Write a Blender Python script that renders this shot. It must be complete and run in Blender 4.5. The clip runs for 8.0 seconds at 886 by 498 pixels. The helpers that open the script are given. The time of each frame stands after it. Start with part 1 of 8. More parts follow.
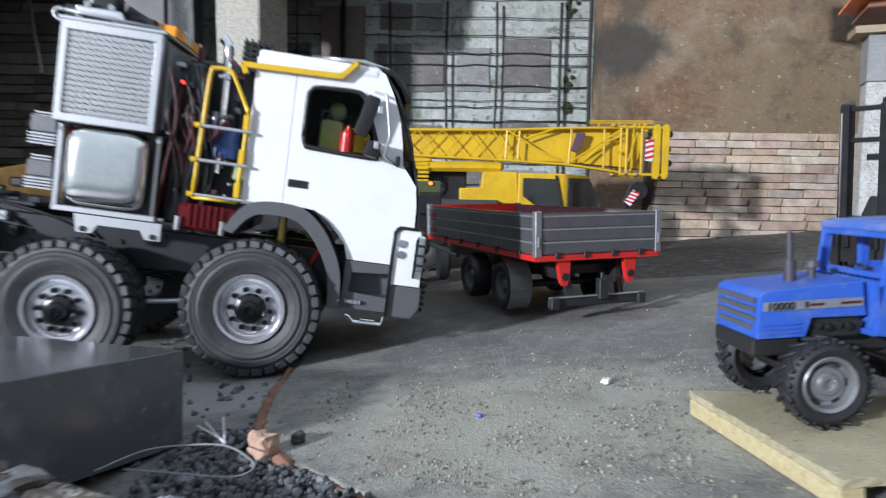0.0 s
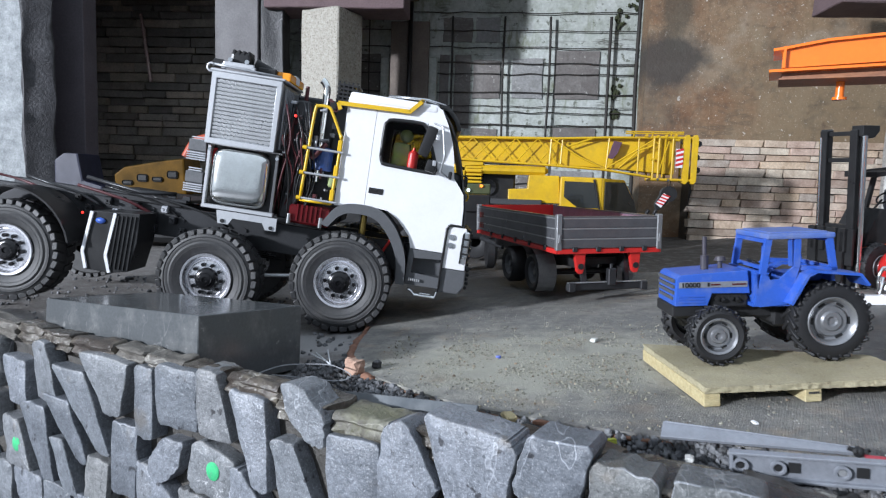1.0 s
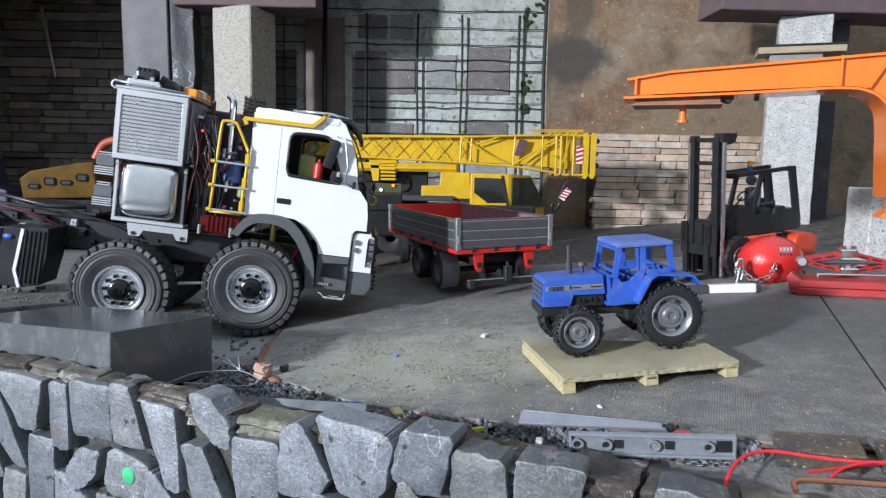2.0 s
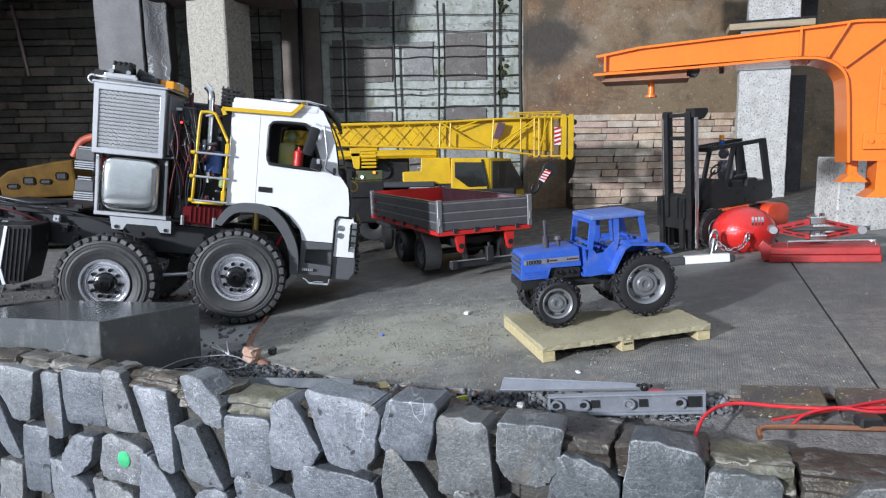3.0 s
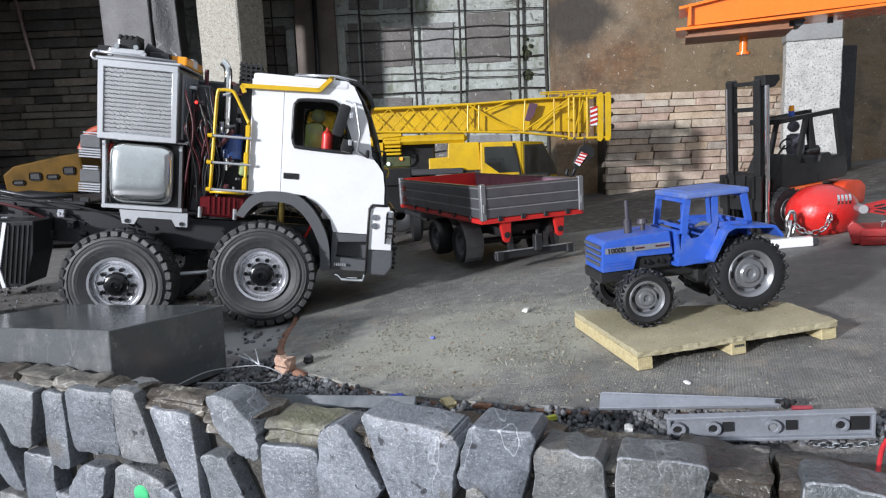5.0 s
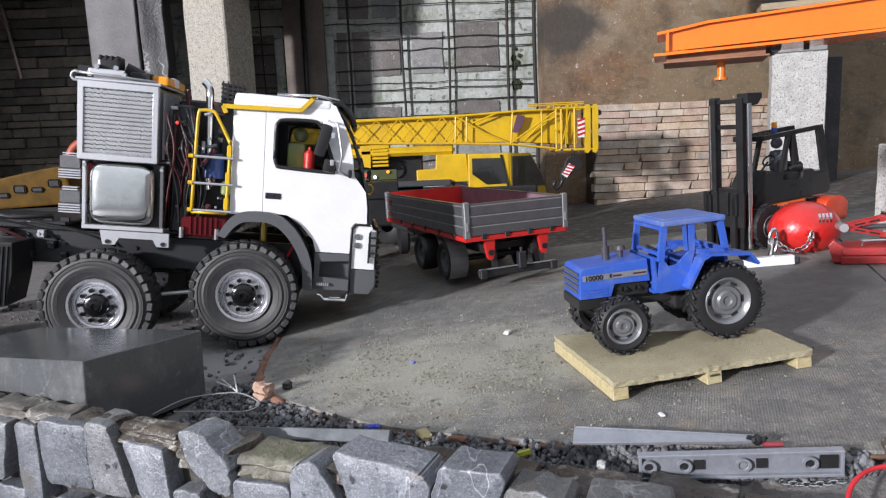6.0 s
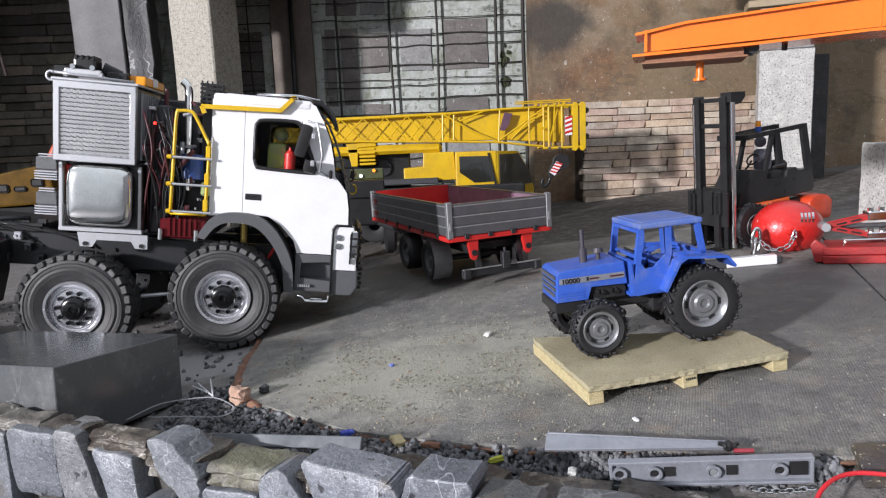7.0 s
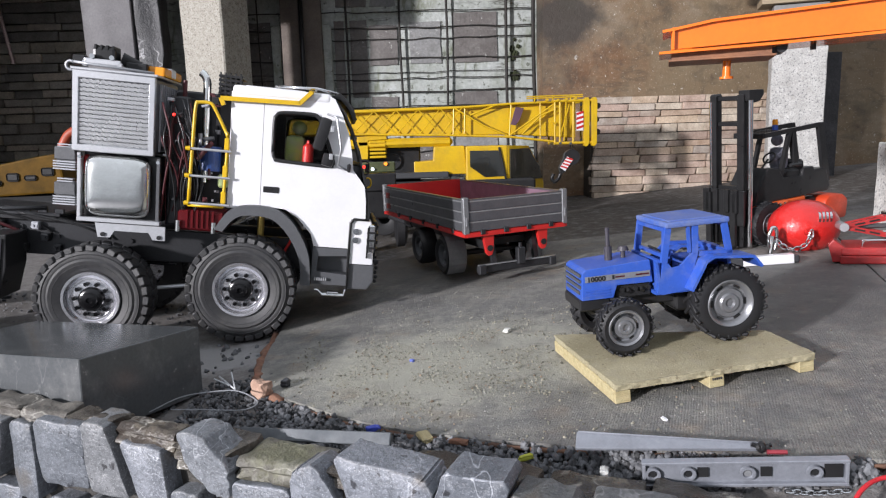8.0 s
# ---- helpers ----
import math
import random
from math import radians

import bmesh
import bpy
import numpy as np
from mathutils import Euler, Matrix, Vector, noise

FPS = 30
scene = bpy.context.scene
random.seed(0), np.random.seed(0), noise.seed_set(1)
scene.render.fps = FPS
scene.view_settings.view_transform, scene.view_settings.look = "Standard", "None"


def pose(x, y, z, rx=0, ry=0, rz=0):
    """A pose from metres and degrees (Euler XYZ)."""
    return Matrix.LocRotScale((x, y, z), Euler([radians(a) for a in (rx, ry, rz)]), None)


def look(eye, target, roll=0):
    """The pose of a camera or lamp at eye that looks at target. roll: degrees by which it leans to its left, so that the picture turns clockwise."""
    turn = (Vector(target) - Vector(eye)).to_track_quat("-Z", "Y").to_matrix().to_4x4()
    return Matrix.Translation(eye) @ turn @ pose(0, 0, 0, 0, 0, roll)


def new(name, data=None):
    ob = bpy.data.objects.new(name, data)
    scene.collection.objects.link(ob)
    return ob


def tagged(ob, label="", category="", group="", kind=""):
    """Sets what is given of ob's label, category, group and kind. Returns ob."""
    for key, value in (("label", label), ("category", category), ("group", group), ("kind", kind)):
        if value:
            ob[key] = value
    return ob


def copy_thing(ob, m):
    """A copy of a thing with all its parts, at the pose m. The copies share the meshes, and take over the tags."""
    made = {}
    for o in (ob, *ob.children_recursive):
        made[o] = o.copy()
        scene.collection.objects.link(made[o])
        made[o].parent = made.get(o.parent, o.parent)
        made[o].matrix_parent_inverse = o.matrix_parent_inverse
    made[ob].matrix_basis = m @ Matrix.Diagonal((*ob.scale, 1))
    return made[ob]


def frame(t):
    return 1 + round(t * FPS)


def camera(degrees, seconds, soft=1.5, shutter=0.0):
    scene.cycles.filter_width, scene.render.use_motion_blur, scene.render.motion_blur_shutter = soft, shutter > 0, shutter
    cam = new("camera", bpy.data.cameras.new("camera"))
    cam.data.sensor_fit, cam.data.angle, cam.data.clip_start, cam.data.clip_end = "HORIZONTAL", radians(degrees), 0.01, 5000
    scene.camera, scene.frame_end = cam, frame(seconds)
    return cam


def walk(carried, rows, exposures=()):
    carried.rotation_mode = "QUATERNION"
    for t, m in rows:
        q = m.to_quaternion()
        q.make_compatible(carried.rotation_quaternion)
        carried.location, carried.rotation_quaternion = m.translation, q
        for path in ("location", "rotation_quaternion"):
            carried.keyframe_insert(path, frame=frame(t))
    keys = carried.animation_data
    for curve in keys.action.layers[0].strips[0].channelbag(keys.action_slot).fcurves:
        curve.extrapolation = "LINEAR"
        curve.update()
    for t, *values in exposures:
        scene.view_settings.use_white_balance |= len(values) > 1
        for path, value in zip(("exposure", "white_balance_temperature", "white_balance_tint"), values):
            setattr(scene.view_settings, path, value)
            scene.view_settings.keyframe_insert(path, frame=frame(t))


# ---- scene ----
cam = camera(68.4, 8.0, soft=1.2, shutter=0.4)
LEVEL = pose(0, 0, 0, 0, -4.81, 0)
PATH = [
    (0, (0.014, 0.047, 0.128), (-0.032, 2.04, -0.04), -3.9),
    (0.5, (0.046, -0.068, 0.155), (-0.201, 1.91, -0.01), -3.7),
    (1, (0.04, -0.123, 0.142), (-0.191, 1.856, -0.04), -2.9),
    (1.2, (0.041, -0.136, 0.142), (-0.165, 1.844, -0.052), -2.95),
    (1.5, (0.055, -0.15, 0.16), (-0.093, 1.833, -0.052), -3.2),
    (2, (0.075, -0.173, 0.168), (0.053, 1.812, -0.075), -3.8),
    (3.5, (0.079, -0.189, 0.158), (0.092, 1.789, -0.141), -6.3),
    (4, (0.068, -0.183, 0.158), (0.081, 1.792, -0.157), -6.7),
    (4.5, (0.046, -0.124, 0.148), (0.046, 1.853, -0.159), -6.9),
    (4.7, (0.041, -0.11, 0.149), (0.019, 1.867, -0.154), -7.2),
    (6, (0.055, -0.104, 0.167), (0.057, 1.874, -0.127), -7.2),
    (6.5, (0.065, -0.1, 0.172), (0.07, 1.878, -0.128), -7.3),
    (7, (0.068, -0.1, 0.17), (0.087, 1.875, -0.139), -7.3),
    (7.5, (0.055, -0.095, 0.173), (0.075, 1.878, -0.151), -6.6),
    (8, (0.051, -0.098, 0.174), (0.066, 1.875, -0.156), -6.6),
]
walk(cam, [(t, LEVEL @ look(eye, target, roll)) for t, eye, target, roll in PATH],
     exposures=[(0.0, 0.0, 5950, 10), (2.0, 0.0, 6000, 10), (3.5, 0.0, 6080, 10), (4.5, 0.0, 6200, 10), (6.0, 0.0, 6480, 15), (8.0, 0.0, 6520, 15)])

# ---- light ----
world = bpy.data.worlds.new("hall")
world.use_nodes = True
scene.world = world
wn = world.node_tree
wco, wsep, wramp = wn.nodes.new("ShaderNodeTexCoord"), wn.nodes.new("ShaderNodeSeparateXYZ"), wn.nodes.new("ShaderNodeMapRange")
wn.links.new(wco.outputs["Generated"], wsep.inputs[0])
wn.links.new(wsep.outputs[2], wramp.inputs[0])
for k, v in ((1, -1.0), (2, 1.0), (3, 0.27), (4, 0.94)):
    wramp.inputs[k].default_value = v
wn.nodes["Background"].inputs[0].default_value = (0.84, 0.92, 1.0, 1)
wn.links.new(wramp.outputs[0], wn.nodes["Background"].inputs[1])
flood = new("flood_lamp", bpy.data.lights.new("flood_lamp", "AREA"))
flood.data.shape, flood.data.size = "DISK", 0.27
flood.data.energy, flood.data.color = 432.0, (0.98, 0.985, 1.0)
flood.matrix_world = look((-3.60, -2.60, 1.25), (0.1, 0.6, 0.1))

# ---- materials ----
def ramp(nt, fac, stops):
    n = nt.nodes.new("ShaderNodeValToRGB")
    el = n.color_ramp.elements
    while len(el) < len(stops):
        el.new(0.5)
    for e, (p, c) in zip(el, stops):
        e.position, e.color = p, (*c, 1)
    nt.links.new(fac, n.inputs[0])
    return n.outputs[0]


def noise_tex(nt, scale, detail=6, rough=0.6, stretch=None):
    co = nt.nodes.new("ShaderNodeTexCoord")
    out = co.outputs["Object"]
    if stretch:
        mp = nt.nodes.new("ShaderNodeMapping")
        mp.inputs["Scale"].default_value = stretch
        nt.links.new(out, mp.inputs[0])
        out = mp.outputs[0]
    n = nt.nodes.new("ShaderNodeTexNoise")
    n.inputs["Scale"].default_value, n.inputs["Detail"].default_value, n.inputs["Roughness"].default_value = scale, detail, rough
    nt.links.new(out, n.inputs["Vector"])
    return n.outputs["Fac"]


def mix(nt, fac, a, b, mode="MIX"):
    m = nt.nodes.new("ShaderNodeMix")
    m.data_type, m.blend_type = "RGBA", mode
    for sock, v in ((m.inputs[0], fac), (m.inputs[6], a), (m.inputs[7], b)):
        if hasattr(v, "links"):
            nt.links.new(v, sock)
        else:
            sock.default_value = v if isinstance(v, (int, float)) else (*v, 1)
    return m.outputs[2]


def mat(name, c, rough=0.5, metal=0.0, c2=None, scale=60, fine=600, vary=0.25, bump=0.1, dirt=None, dirt_amount=0.5, coat=0.0, rand=0.0, stretch=None):
    """Paint-like or stone-like surface: colour c with patches of c2, fine grain, optional dirt, relief and change from piece to piece."""
    m = bpy.data.materials.new(name)
    m.use_nodes = True
    nt = m.node_tree
    b = nt.nodes["Principled BSDF"]
    c2 = c2 or tuple(v * (1 - vary) for v in c)
    big = noise_tex(nt, scale, 5, 0.6, stretch)
    small = noise_tex(nt, fine, 4, 0.7, stretch)
    col = ramp(nt, big, [(0.35, c), (0.68, c2)])
    g = ramp(nt, small, [(0.3, (1 - vary,) * 3), (0.7, (1 + vary * 0.3,) * 3)])
    col = mix(nt, 0.8, col, g, "MULTIPLY")
    if dirt:
        d = ramp(nt, noise_tex(nt, scale * 2.3, 8, 0.7), [(0.5, (0, 0, 0)), (0.72, (dirt_amount,) * 3)])
        col = mix(nt, d, col, dirt)
    if rand:
        oi = nt.nodes.new("ShaderNodeObjectInfo")
        r = ramp(nt, oi.outputs["Random"], [(0.0, (1 - rand,) * 3), (1.0, (1 + rand * 0.6,) * 3)])
        col = mix(nt, 1.0, col, r, "MULTIPLY")
    nt.links.new(col, b.inputs["Base Color"])
    b.inputs["Metallic"].default_value = metal
    b.inputs["Coat Weight"].default_value = coat
    rr = nt.nodes.new("ShaderNodeMapRange")
    rr.inputs[3].default_value, rr.inputs[4].default_value = max(rough - 0.1, 0.03), min(rough + 0.12, 1)
    nt.links.new(big, rr.inputs[0])
    nt.links.new(rr.outputs[0], b.inputs["Roughness"])
    if bump:
        bp = nt.nodes.new("ShaderNodeBump")
        bp.inputs["Strength"].default_value, bp.inputs["Distance"].default_value = bump, 0.002
        nt.links.new(small, bp.inputs["Height"])
        nt.links.new(bp.outputs[0], b.inputs["Normal"])
    return m


def dull(m, level):
    """Takes gloss from a surface."""
    m.node_tree.nodes["Principled BSDF"].inputs["Specular IOR Level"].default_value = level
    return m


def glow(name, c, power):
    m = bpy.data.materials.new(name)
    m.use_nodes = True
    b = m.node_tree.nodes["Principled BSDF"]
    b.inputs["Base Color"].default_value = (*c, 1)
    b.inputs["Emission Color"].default_value = (*c, 1)
    b.inputs["Emission Strength"].default_value = power
    return m


def glass_mat(name, tint, rough=0.02):
    m = bpy.data.materials.new(name)
    m.use_nodes = True
    b = m.node_tree.nodes["Principled BSDF"]
    b.inputs["Base Color"].default_value = (*tint, 1)
    b.inputs["Roughness"].default_value = rough
    b.inputs["Transmission Weight"].default_value = 1.0
    b.inputs["IOR"].default_value = 1.1
    return m


def palette(m, colours):
    """Tints each piece by its own random number."""
    nt = m.node_tree
    b = nt.nodes["Principled BSDF"]
    old = b.inputs["Base Color"].links[0].from_socket
    oi = nt.nodes.new("ShaderNodeObjectInfo")
    n = len(colours)
    f = ramp(nt, oi.outputs["Random"], [((k + 0.5) / n, c) for k, c in enumerate(colours)])
    nt.links.new(mix(nt, 1.0, old, f, "MULTIPLY"), b.inputs["Base Color"])
    return m


def spot(m, centre, radius, colour, amount, wobble=25, strength=0.5):
    """A patch of dust or other colour with a ragged outline."""
    nt = m.node_tree
    b = nt.nodes["Principled BSDF"]
    old = b.inputs["Base Color"].links[0].from_socket
    co = nt.nodes.new("ShaderNodeTexCoord")
    mp = nt.nodes.new("ShaderNodeMapping")
    mp.vector_type = "TEXTURE"
    mp.inputs["Location"].default_value = centre
    mp.inputs["Scale"].default_value = radius
    nt.links.new(co.outputs["Object"], mp.inputs[0])
    g = nt.nodes.new("ShaderNodeTexGradient")
    g.gradient_type = "QUADRATIC_SPHERE"
    nt.links.new(mp.outputs[0], g.inputs[0])
    nz = noise_tex(nt, wobble, 8, 0.72)
    ad = nt.nodes.new("ShaderNodeMath")
    ad.operation = "MULTIPLY_ADD"
    ad.inputs[1].default_value = strength
    nt.links.new(nz, ad.inputs[0])
    nt.links.new(g.outputs["Fac"], ad.inputs[2])
    f = ramp(nt, ad.outputs[0], [(0.30 + 0.2 * strength, (0, 0, 0)), (0.62 + 0.2 * strength, (amount,) * 3)])
    nt.links.new(mix(nt, f, old, colour), b.inputs["Base Color"])
    return m


def worldspace(m):
    """Lets the grain run on from piece to piece instead of starting anew in each."""
    nt = m.node_tree
    g = nt.nodes.new("ShaderNodeNewGeometry")
    for lk in [k for k in nt.links if k.from_node.type == "TEX_COORD"]:
        nt.links.new(g.outputs["Position"], lk.to_socket)
    return m


def flecks(m, colour, scale, lo, hi, amount=0.9):
    """Small chips or glints of another colour."""
    nt = m.node_tree
    b = nt.nodes["Principled BSDF"]
    old = b.inputs["Base Color"].links[0].from_socket
    f = ramp(nt, noise_tex(nt, scale, 3, 0.6), [(lo, (0, 0, 0)), (hi, (amount,) * 3)])
    nt.links.new(mix(nt, f, old, colour), b.inputs["Base Color"])
    return m


def veins(m, colour, scale, width, amount=0.8, stretch=None):
    """Thin wandering lines of another colour."""
    nt = m.node_tree
    b = nt.nodes["Principled BSDF"]
    old = b.inputs["Base Color"].links[0].from_socket
    f = ramp(nt, noise_tex(nt, scale, 4, 0.55, stretch), [(0.5 - width, (0, 0, 0)), (0.5, (amount,) * 3), (0.5 + width, (0, 0, 0))])
    gate = ramp(nt, noise_tex(nt, scale * 0.7, 2, 0.5), [(0.48, (0, 0, 0)), (0.62, (1, 1, 1))])
    nt.links.new(mix(nt, mix(nt, 1.0, f, gate, "MULTIPLY"), old, colour), b.inputs["Base Color"])
    return m


WHITE = mat("white_paint", (0.75, 0.75, 0.76), 0.3, 0, (0.70, 0.70, 0.72), 25, 300, 0.04, 0, coat=0.4)
YELLOW = mat("yellow_paint", (0.66, 0.42, 0.008), 0.34, 0, (0.55, 0.335, 0.008), 20, 300, 0.1, 0.02, dirt=(0.25, 0.18, 0.05), dirt_amount=0.35)
BLUE = mat("blue_plastic", (0.035, 0.105, 0.47), 0.38, 0, (0.03, 0.09, 0.41), 30, 500, 0.12, 0.03, dirt=(0.22, 0.24, 0.29), dirt_amount=0.38)
ORANGE = mat("orange_paint", (0.84, 0.19, 0.015), 0.22, 0, (0.76, 0.16, 0.012), 12, 300, 0.08, 0.01, coat=0.4)
RED = mat("red_paint", (0.55, 0.025, 0.02), 0.35, 0, (0.48, 0.02, 0.02), 30, 400, 0.12, 0.03)
REDDARK = mat("dark_red_anodised", (0.16, 0.008, 0.012), 0.3, 0.5)
MAROON = mat("maroon_rubber", (0.07, 0.008, 0.012), 0.5)
GREY = mat("grey_plastic", (0.085, 0.088, 0.095), 0.5, 0, None, 40, 500, 0.15, 0.05)
DARKGREY = mat("dark_grey_plastic", (0.045, 0.047, 0.052), 0.5, 0, None, 40, 500, 0.2, 0.05)
BLACK = dull(mat("black_plastic", (0.019, 0.019, 0.020), 0.3, 0, (0.027, 0.027, 0.028), 50, 500, 0.2, 0.05), 0.3)
RUBBER = mat("tyre_rubber", (0.030, 0.030, 0.033), 0.55, 0, (0.043, 0.043, 0.043), 45, 700, 0.3, 0.22, dirt=(0.09, 0.084, 0.078), dirt_amount=0.35)
RUBBER_T = mat("small_tyre_rubber", (0.014, 0.014, 0.016), 0.6, 0, None, 45, 700, 0.3, 0.15)
SILVER = mat("brushed_aluminium", (0.50, 0.51, 0.53), 0.40, 0.6, (0.42, 0.43, 0.45), 60, 900, 0.15, 0.05)
RIM = mat("polished_rim", (0.86, 0.86, 0.90), 0.20, 0.82, (0.70, 0.70, 0.74), 70, 700, 0.2, 0.03)
NUT = mat("gloss_black_nut", (0.006, 0.006, 0.007), 0.18)
CHROME = mat("chrome", (0.80, 0.81, 0.82), 0.12, 1.0, None, 60, 500, 0.08, 0)
TANK = mat("polished_steel", (0.92, 0.93, 0.91), 0.13, 1.0, (0.78, 0.79, 0.76), 40, 900, 0.15, 0.03)
SILVERPL = mat("silver_plastic", (0.40, 0.41, 0.44), 0.4, 0.3, None, 60, 500, 0.12, 0.05)
DULLSILVER = mat("dull_silver_plastic", (0.27, 0.285, 0.32), 0.42, 0.2, None, 60, 500, 0.2, 0.1)
GREYMETAL = mat("grey_cast_metal", (0.17, 0.172, 0.18), 0.35, 0.6, None, 50, 500, 0.3, 0.1)
STEEL = mat("dark_steel", (0.042, 0.043, 0.047), 0.36, 0.4, None, 60, 600, 0.3, 0.08)
AMBER = mat("amber_lens", (0.80, 0.30, 0.02), 0.2, 0, None, 60, 500, 0.05, 0)
GLASS = glass_mat("cab_glass", (0.66, 0.68, 0.69))
SMOKED = glass_mat("smoked_glass", (0.16, 0.17, 0.18))
REDLAMP = glow("red_lamp", (1.0, 0.03, 0.02), 2.5)
AMBERLAMP = glow("amber_lamp", (1.0, 0.25, 0.02), 1.5)
WHITELAMP = glow("white_lamp", (0.8, 0.9, 1.0), 2.0)


# ---- mesh helpers ----
def box(bm, c, s, bevel=0.0, m=None, seg=1):
    r = bmesh.ops.create_cube(bm, size=1)
    vs = r["verts"]
    bmesh.ops.scale(bm, vec=s, verts=vs)
    if bevel:
        es = list({e for v in vs for e in v.link_edges})
        r = bmesh.ops.bevel(bm, geom=es, offset=bevel, segments=seg, affect="EDGES", profile=0.6)
        vs = list({v for f in r["faces"] for v in f.verts} | {v for v in vs if v.is_valid})
    bmesh.ops.translate(bm, vec=c, verts=vs)
    if m:
        bmesh.ops.transform(bm, matrix=m, verts=vs)
    return vs


def rod(bm, a, b, r, seg=10, r2=None):
    a, b = Vector(a), Vector(b)
    d = b - a
    m = Matrix.Translation((a + b) / 2) @ d.to_track_quat("Z", "Y").to_matrix().to_4x4()
    return bmesh.ops.create_cone(bm, cap_ends=True, segments=seg, radius1=r, radius2=r if r2 is None else r2, depth=d.length, matrix=m)["verts"]


def bar(bm, a, b, w, h, up=(0, 0, 1)):
    """A square bar from a to b, w wide across and h high."""
    a, b = Vector(a), Vector(b)
    x = (b - a).normalized()
    y = Vector(up).cross(x).normalized()
    z = x.cross(y)
    m = Matrix((x, y, z)).transposed().to_4x4()
    m.translation = (a + b) / 2
    vs = bmesh.ops.create_cube(bm, size=1)["verts"]
    bmesh.ops.scale(bm, vec=((b - a).length, w, h), verts=vs)
    bmesh.ops.transform(bm, matrix=m, verts=vs)
    return vs


def pipe(bm, pts, r, seg=8):
    """One continuous round tube through pts."""
    pts = [Vector(p) for p in pts]
    loop = (pts[0] - pts[-1]).length < 1e-6
    side, rings = None, []
    for i, p in enumerate(pts):
        a, b = pts[max(i - 1, 0)], pts[min(i + 1, len(pts) - 1)]
        d = (b - a).normalized()
        if side is None:
            side = d.orthogonal().normalized()
        side = (side - d * side.dot(d)).normalized()
        up = d.cross(side)
        k = 1.0
        if 0 < i < len(pts) - 1:
            c = (pts[i] - a).normalized().dot((b - pts[i]).normalized())
            k = 1 / max(math.sqrt(max((1 + c) / 2, 0)), 0.6)
        rings.append([bm.verts.new(p + (side * math.cos(2 * math.pi * j / seg) + up * math.sin(2 * math.pi * j / seg)) * r * k) for j in range(seg)])
    fs = []
    for a, b in zip(rings, rings[1:]):
        for j in range(seg):
            fs.append(bm.faces.new((a[j], a[(j + 1) % seg], b[(j + 1) % seg], b[j])))
    fs += [bm.faces.new(rings[0][::-1]), bm.faces.new(rings[-1])]
    bmesh.ops.recalc_face_normals(bm, faces=fs)
    for f in fs:
        f.smooth = True


def smooth_path(pts, n=6):
    """Catmull-Rom points through pts."""
    p = [Vector(v) for v in pts]
    p = [2 * p[0] - p[1]] + p + [2 * p[-1] - p[-2]]
    out = []
    for i in range(1, len(p) - 2):
        for k in range(n):
            t = k / n
            a, b, c, d = p[i - 1:i + 3]
            out.append(0.5 * (2 * b + (c - a) * t + (2 * a - 5 * b + 4 * c - d) * t * t + (3 * b - a - 3 * c + d) * t ** 3))
    return out + [p[-2]]


def prism(bm, pts, y0, y1, bevel=0.0):
    """A plate with the outline pts in x and z, from y0 to y1."""
    lo = [bm.verts.new((x, y0, z)) for x, z in pts]
    hi = [bm.verts.new((x, y1, z)) for x, z in pts]
    n = len(pts)
    fs = [bm.faces.new(lo), bm.faces.new(hi[::-1])]
    for i in range(n):
        fs.append(bm.faces.new((lo[i], hi[i], hi[(i + 1) % n], lo[(i + 1) % n])))
    bmesh.ops.recalc_face_normals(bm, faces=fs)
    if bevel:
        es = list({e for f in fs for e in f.edges})
        bmesh.ops.bevel(bm, geom=es, offset=bevel, segments=2, affect="EDGES", profile=0.6)


def lathe(bm, prof, seg=40, caps=True):
    """Turns the profile (radius, y) round the y axis."""
    rings = []
    for r, y in prof:
        rings.append([bm.verts.new((r * math.cos(2 * math.pi * k / seg), y, r * math.sin(2 * math.pi * k / seg))) for k in range(seg)])
    fs = []
    for a, b in zip(rings, rings[1:]):
        for k in range(seg):
            fs.append(bm.faces.new((a[k], a[(k + 1) % seg], b[(k + 1) % seg], b[k])))
    if caps:
        fs.append(bm.faces.new(rings[-1]))
    bmesh.ops.recalc_face_normals(bm, faces=fs)
    for f in fs:
        f.smooth = True


def mesh_of(name, bm, material, smooth=False):
    me = bpy.data.meshes.new(name)
    if smooth:
        for f in bm.faces:
            f.smooth = True
    bm.to_mesh(me)
    bm.free()
    me.materials.append(material)
    if smooth:
        me.set_sharp_from_angle(angle=radians(40))
    return me


def part(name, bm, material, parent, label="", m=None, smooth=False):
    ob = new(name, mesh_of(name, bm, material, smooth))
    ob.parent = parent
    if m:
        ob.matrix_local = m
    return tagged(ob, label)


def solid(name, bm, material, label, category, m=None, kind="", group="", smooth=False):
    ob = new(name, mesh_of(name, bm, material, smooth))
    if m:
        ob.matrix_world = m
    return tagged(ob, label, category, group, kind)


def thing(name, label, category, m, group=""):
    ob = new(name)
    ob.empty_display_size = 0.02
    ob.matrix_world = m
    return tagged(ob, label, category, group)


def B():
    return bmesh.new()


SLOPE = 0.0841


def ground_z(x, y):
    """Height of the bare ground: a ramp that rises to the right and turns level, then up, on the far left."""
    if x > -0.15:
        z = SLOPE * x
    else:
        t = min(max((-0.15 - x) / 0.35, 0), 1)
        z = SLOPE * -0.15 - 0.006 * math.sin(math.pi * t) + 0.018 * t * t * (3 - 2 * t)
    far = min(max((x - 0.9) / 3, 0), 1)
    return z - far * SLOPE * (x - 0.9)

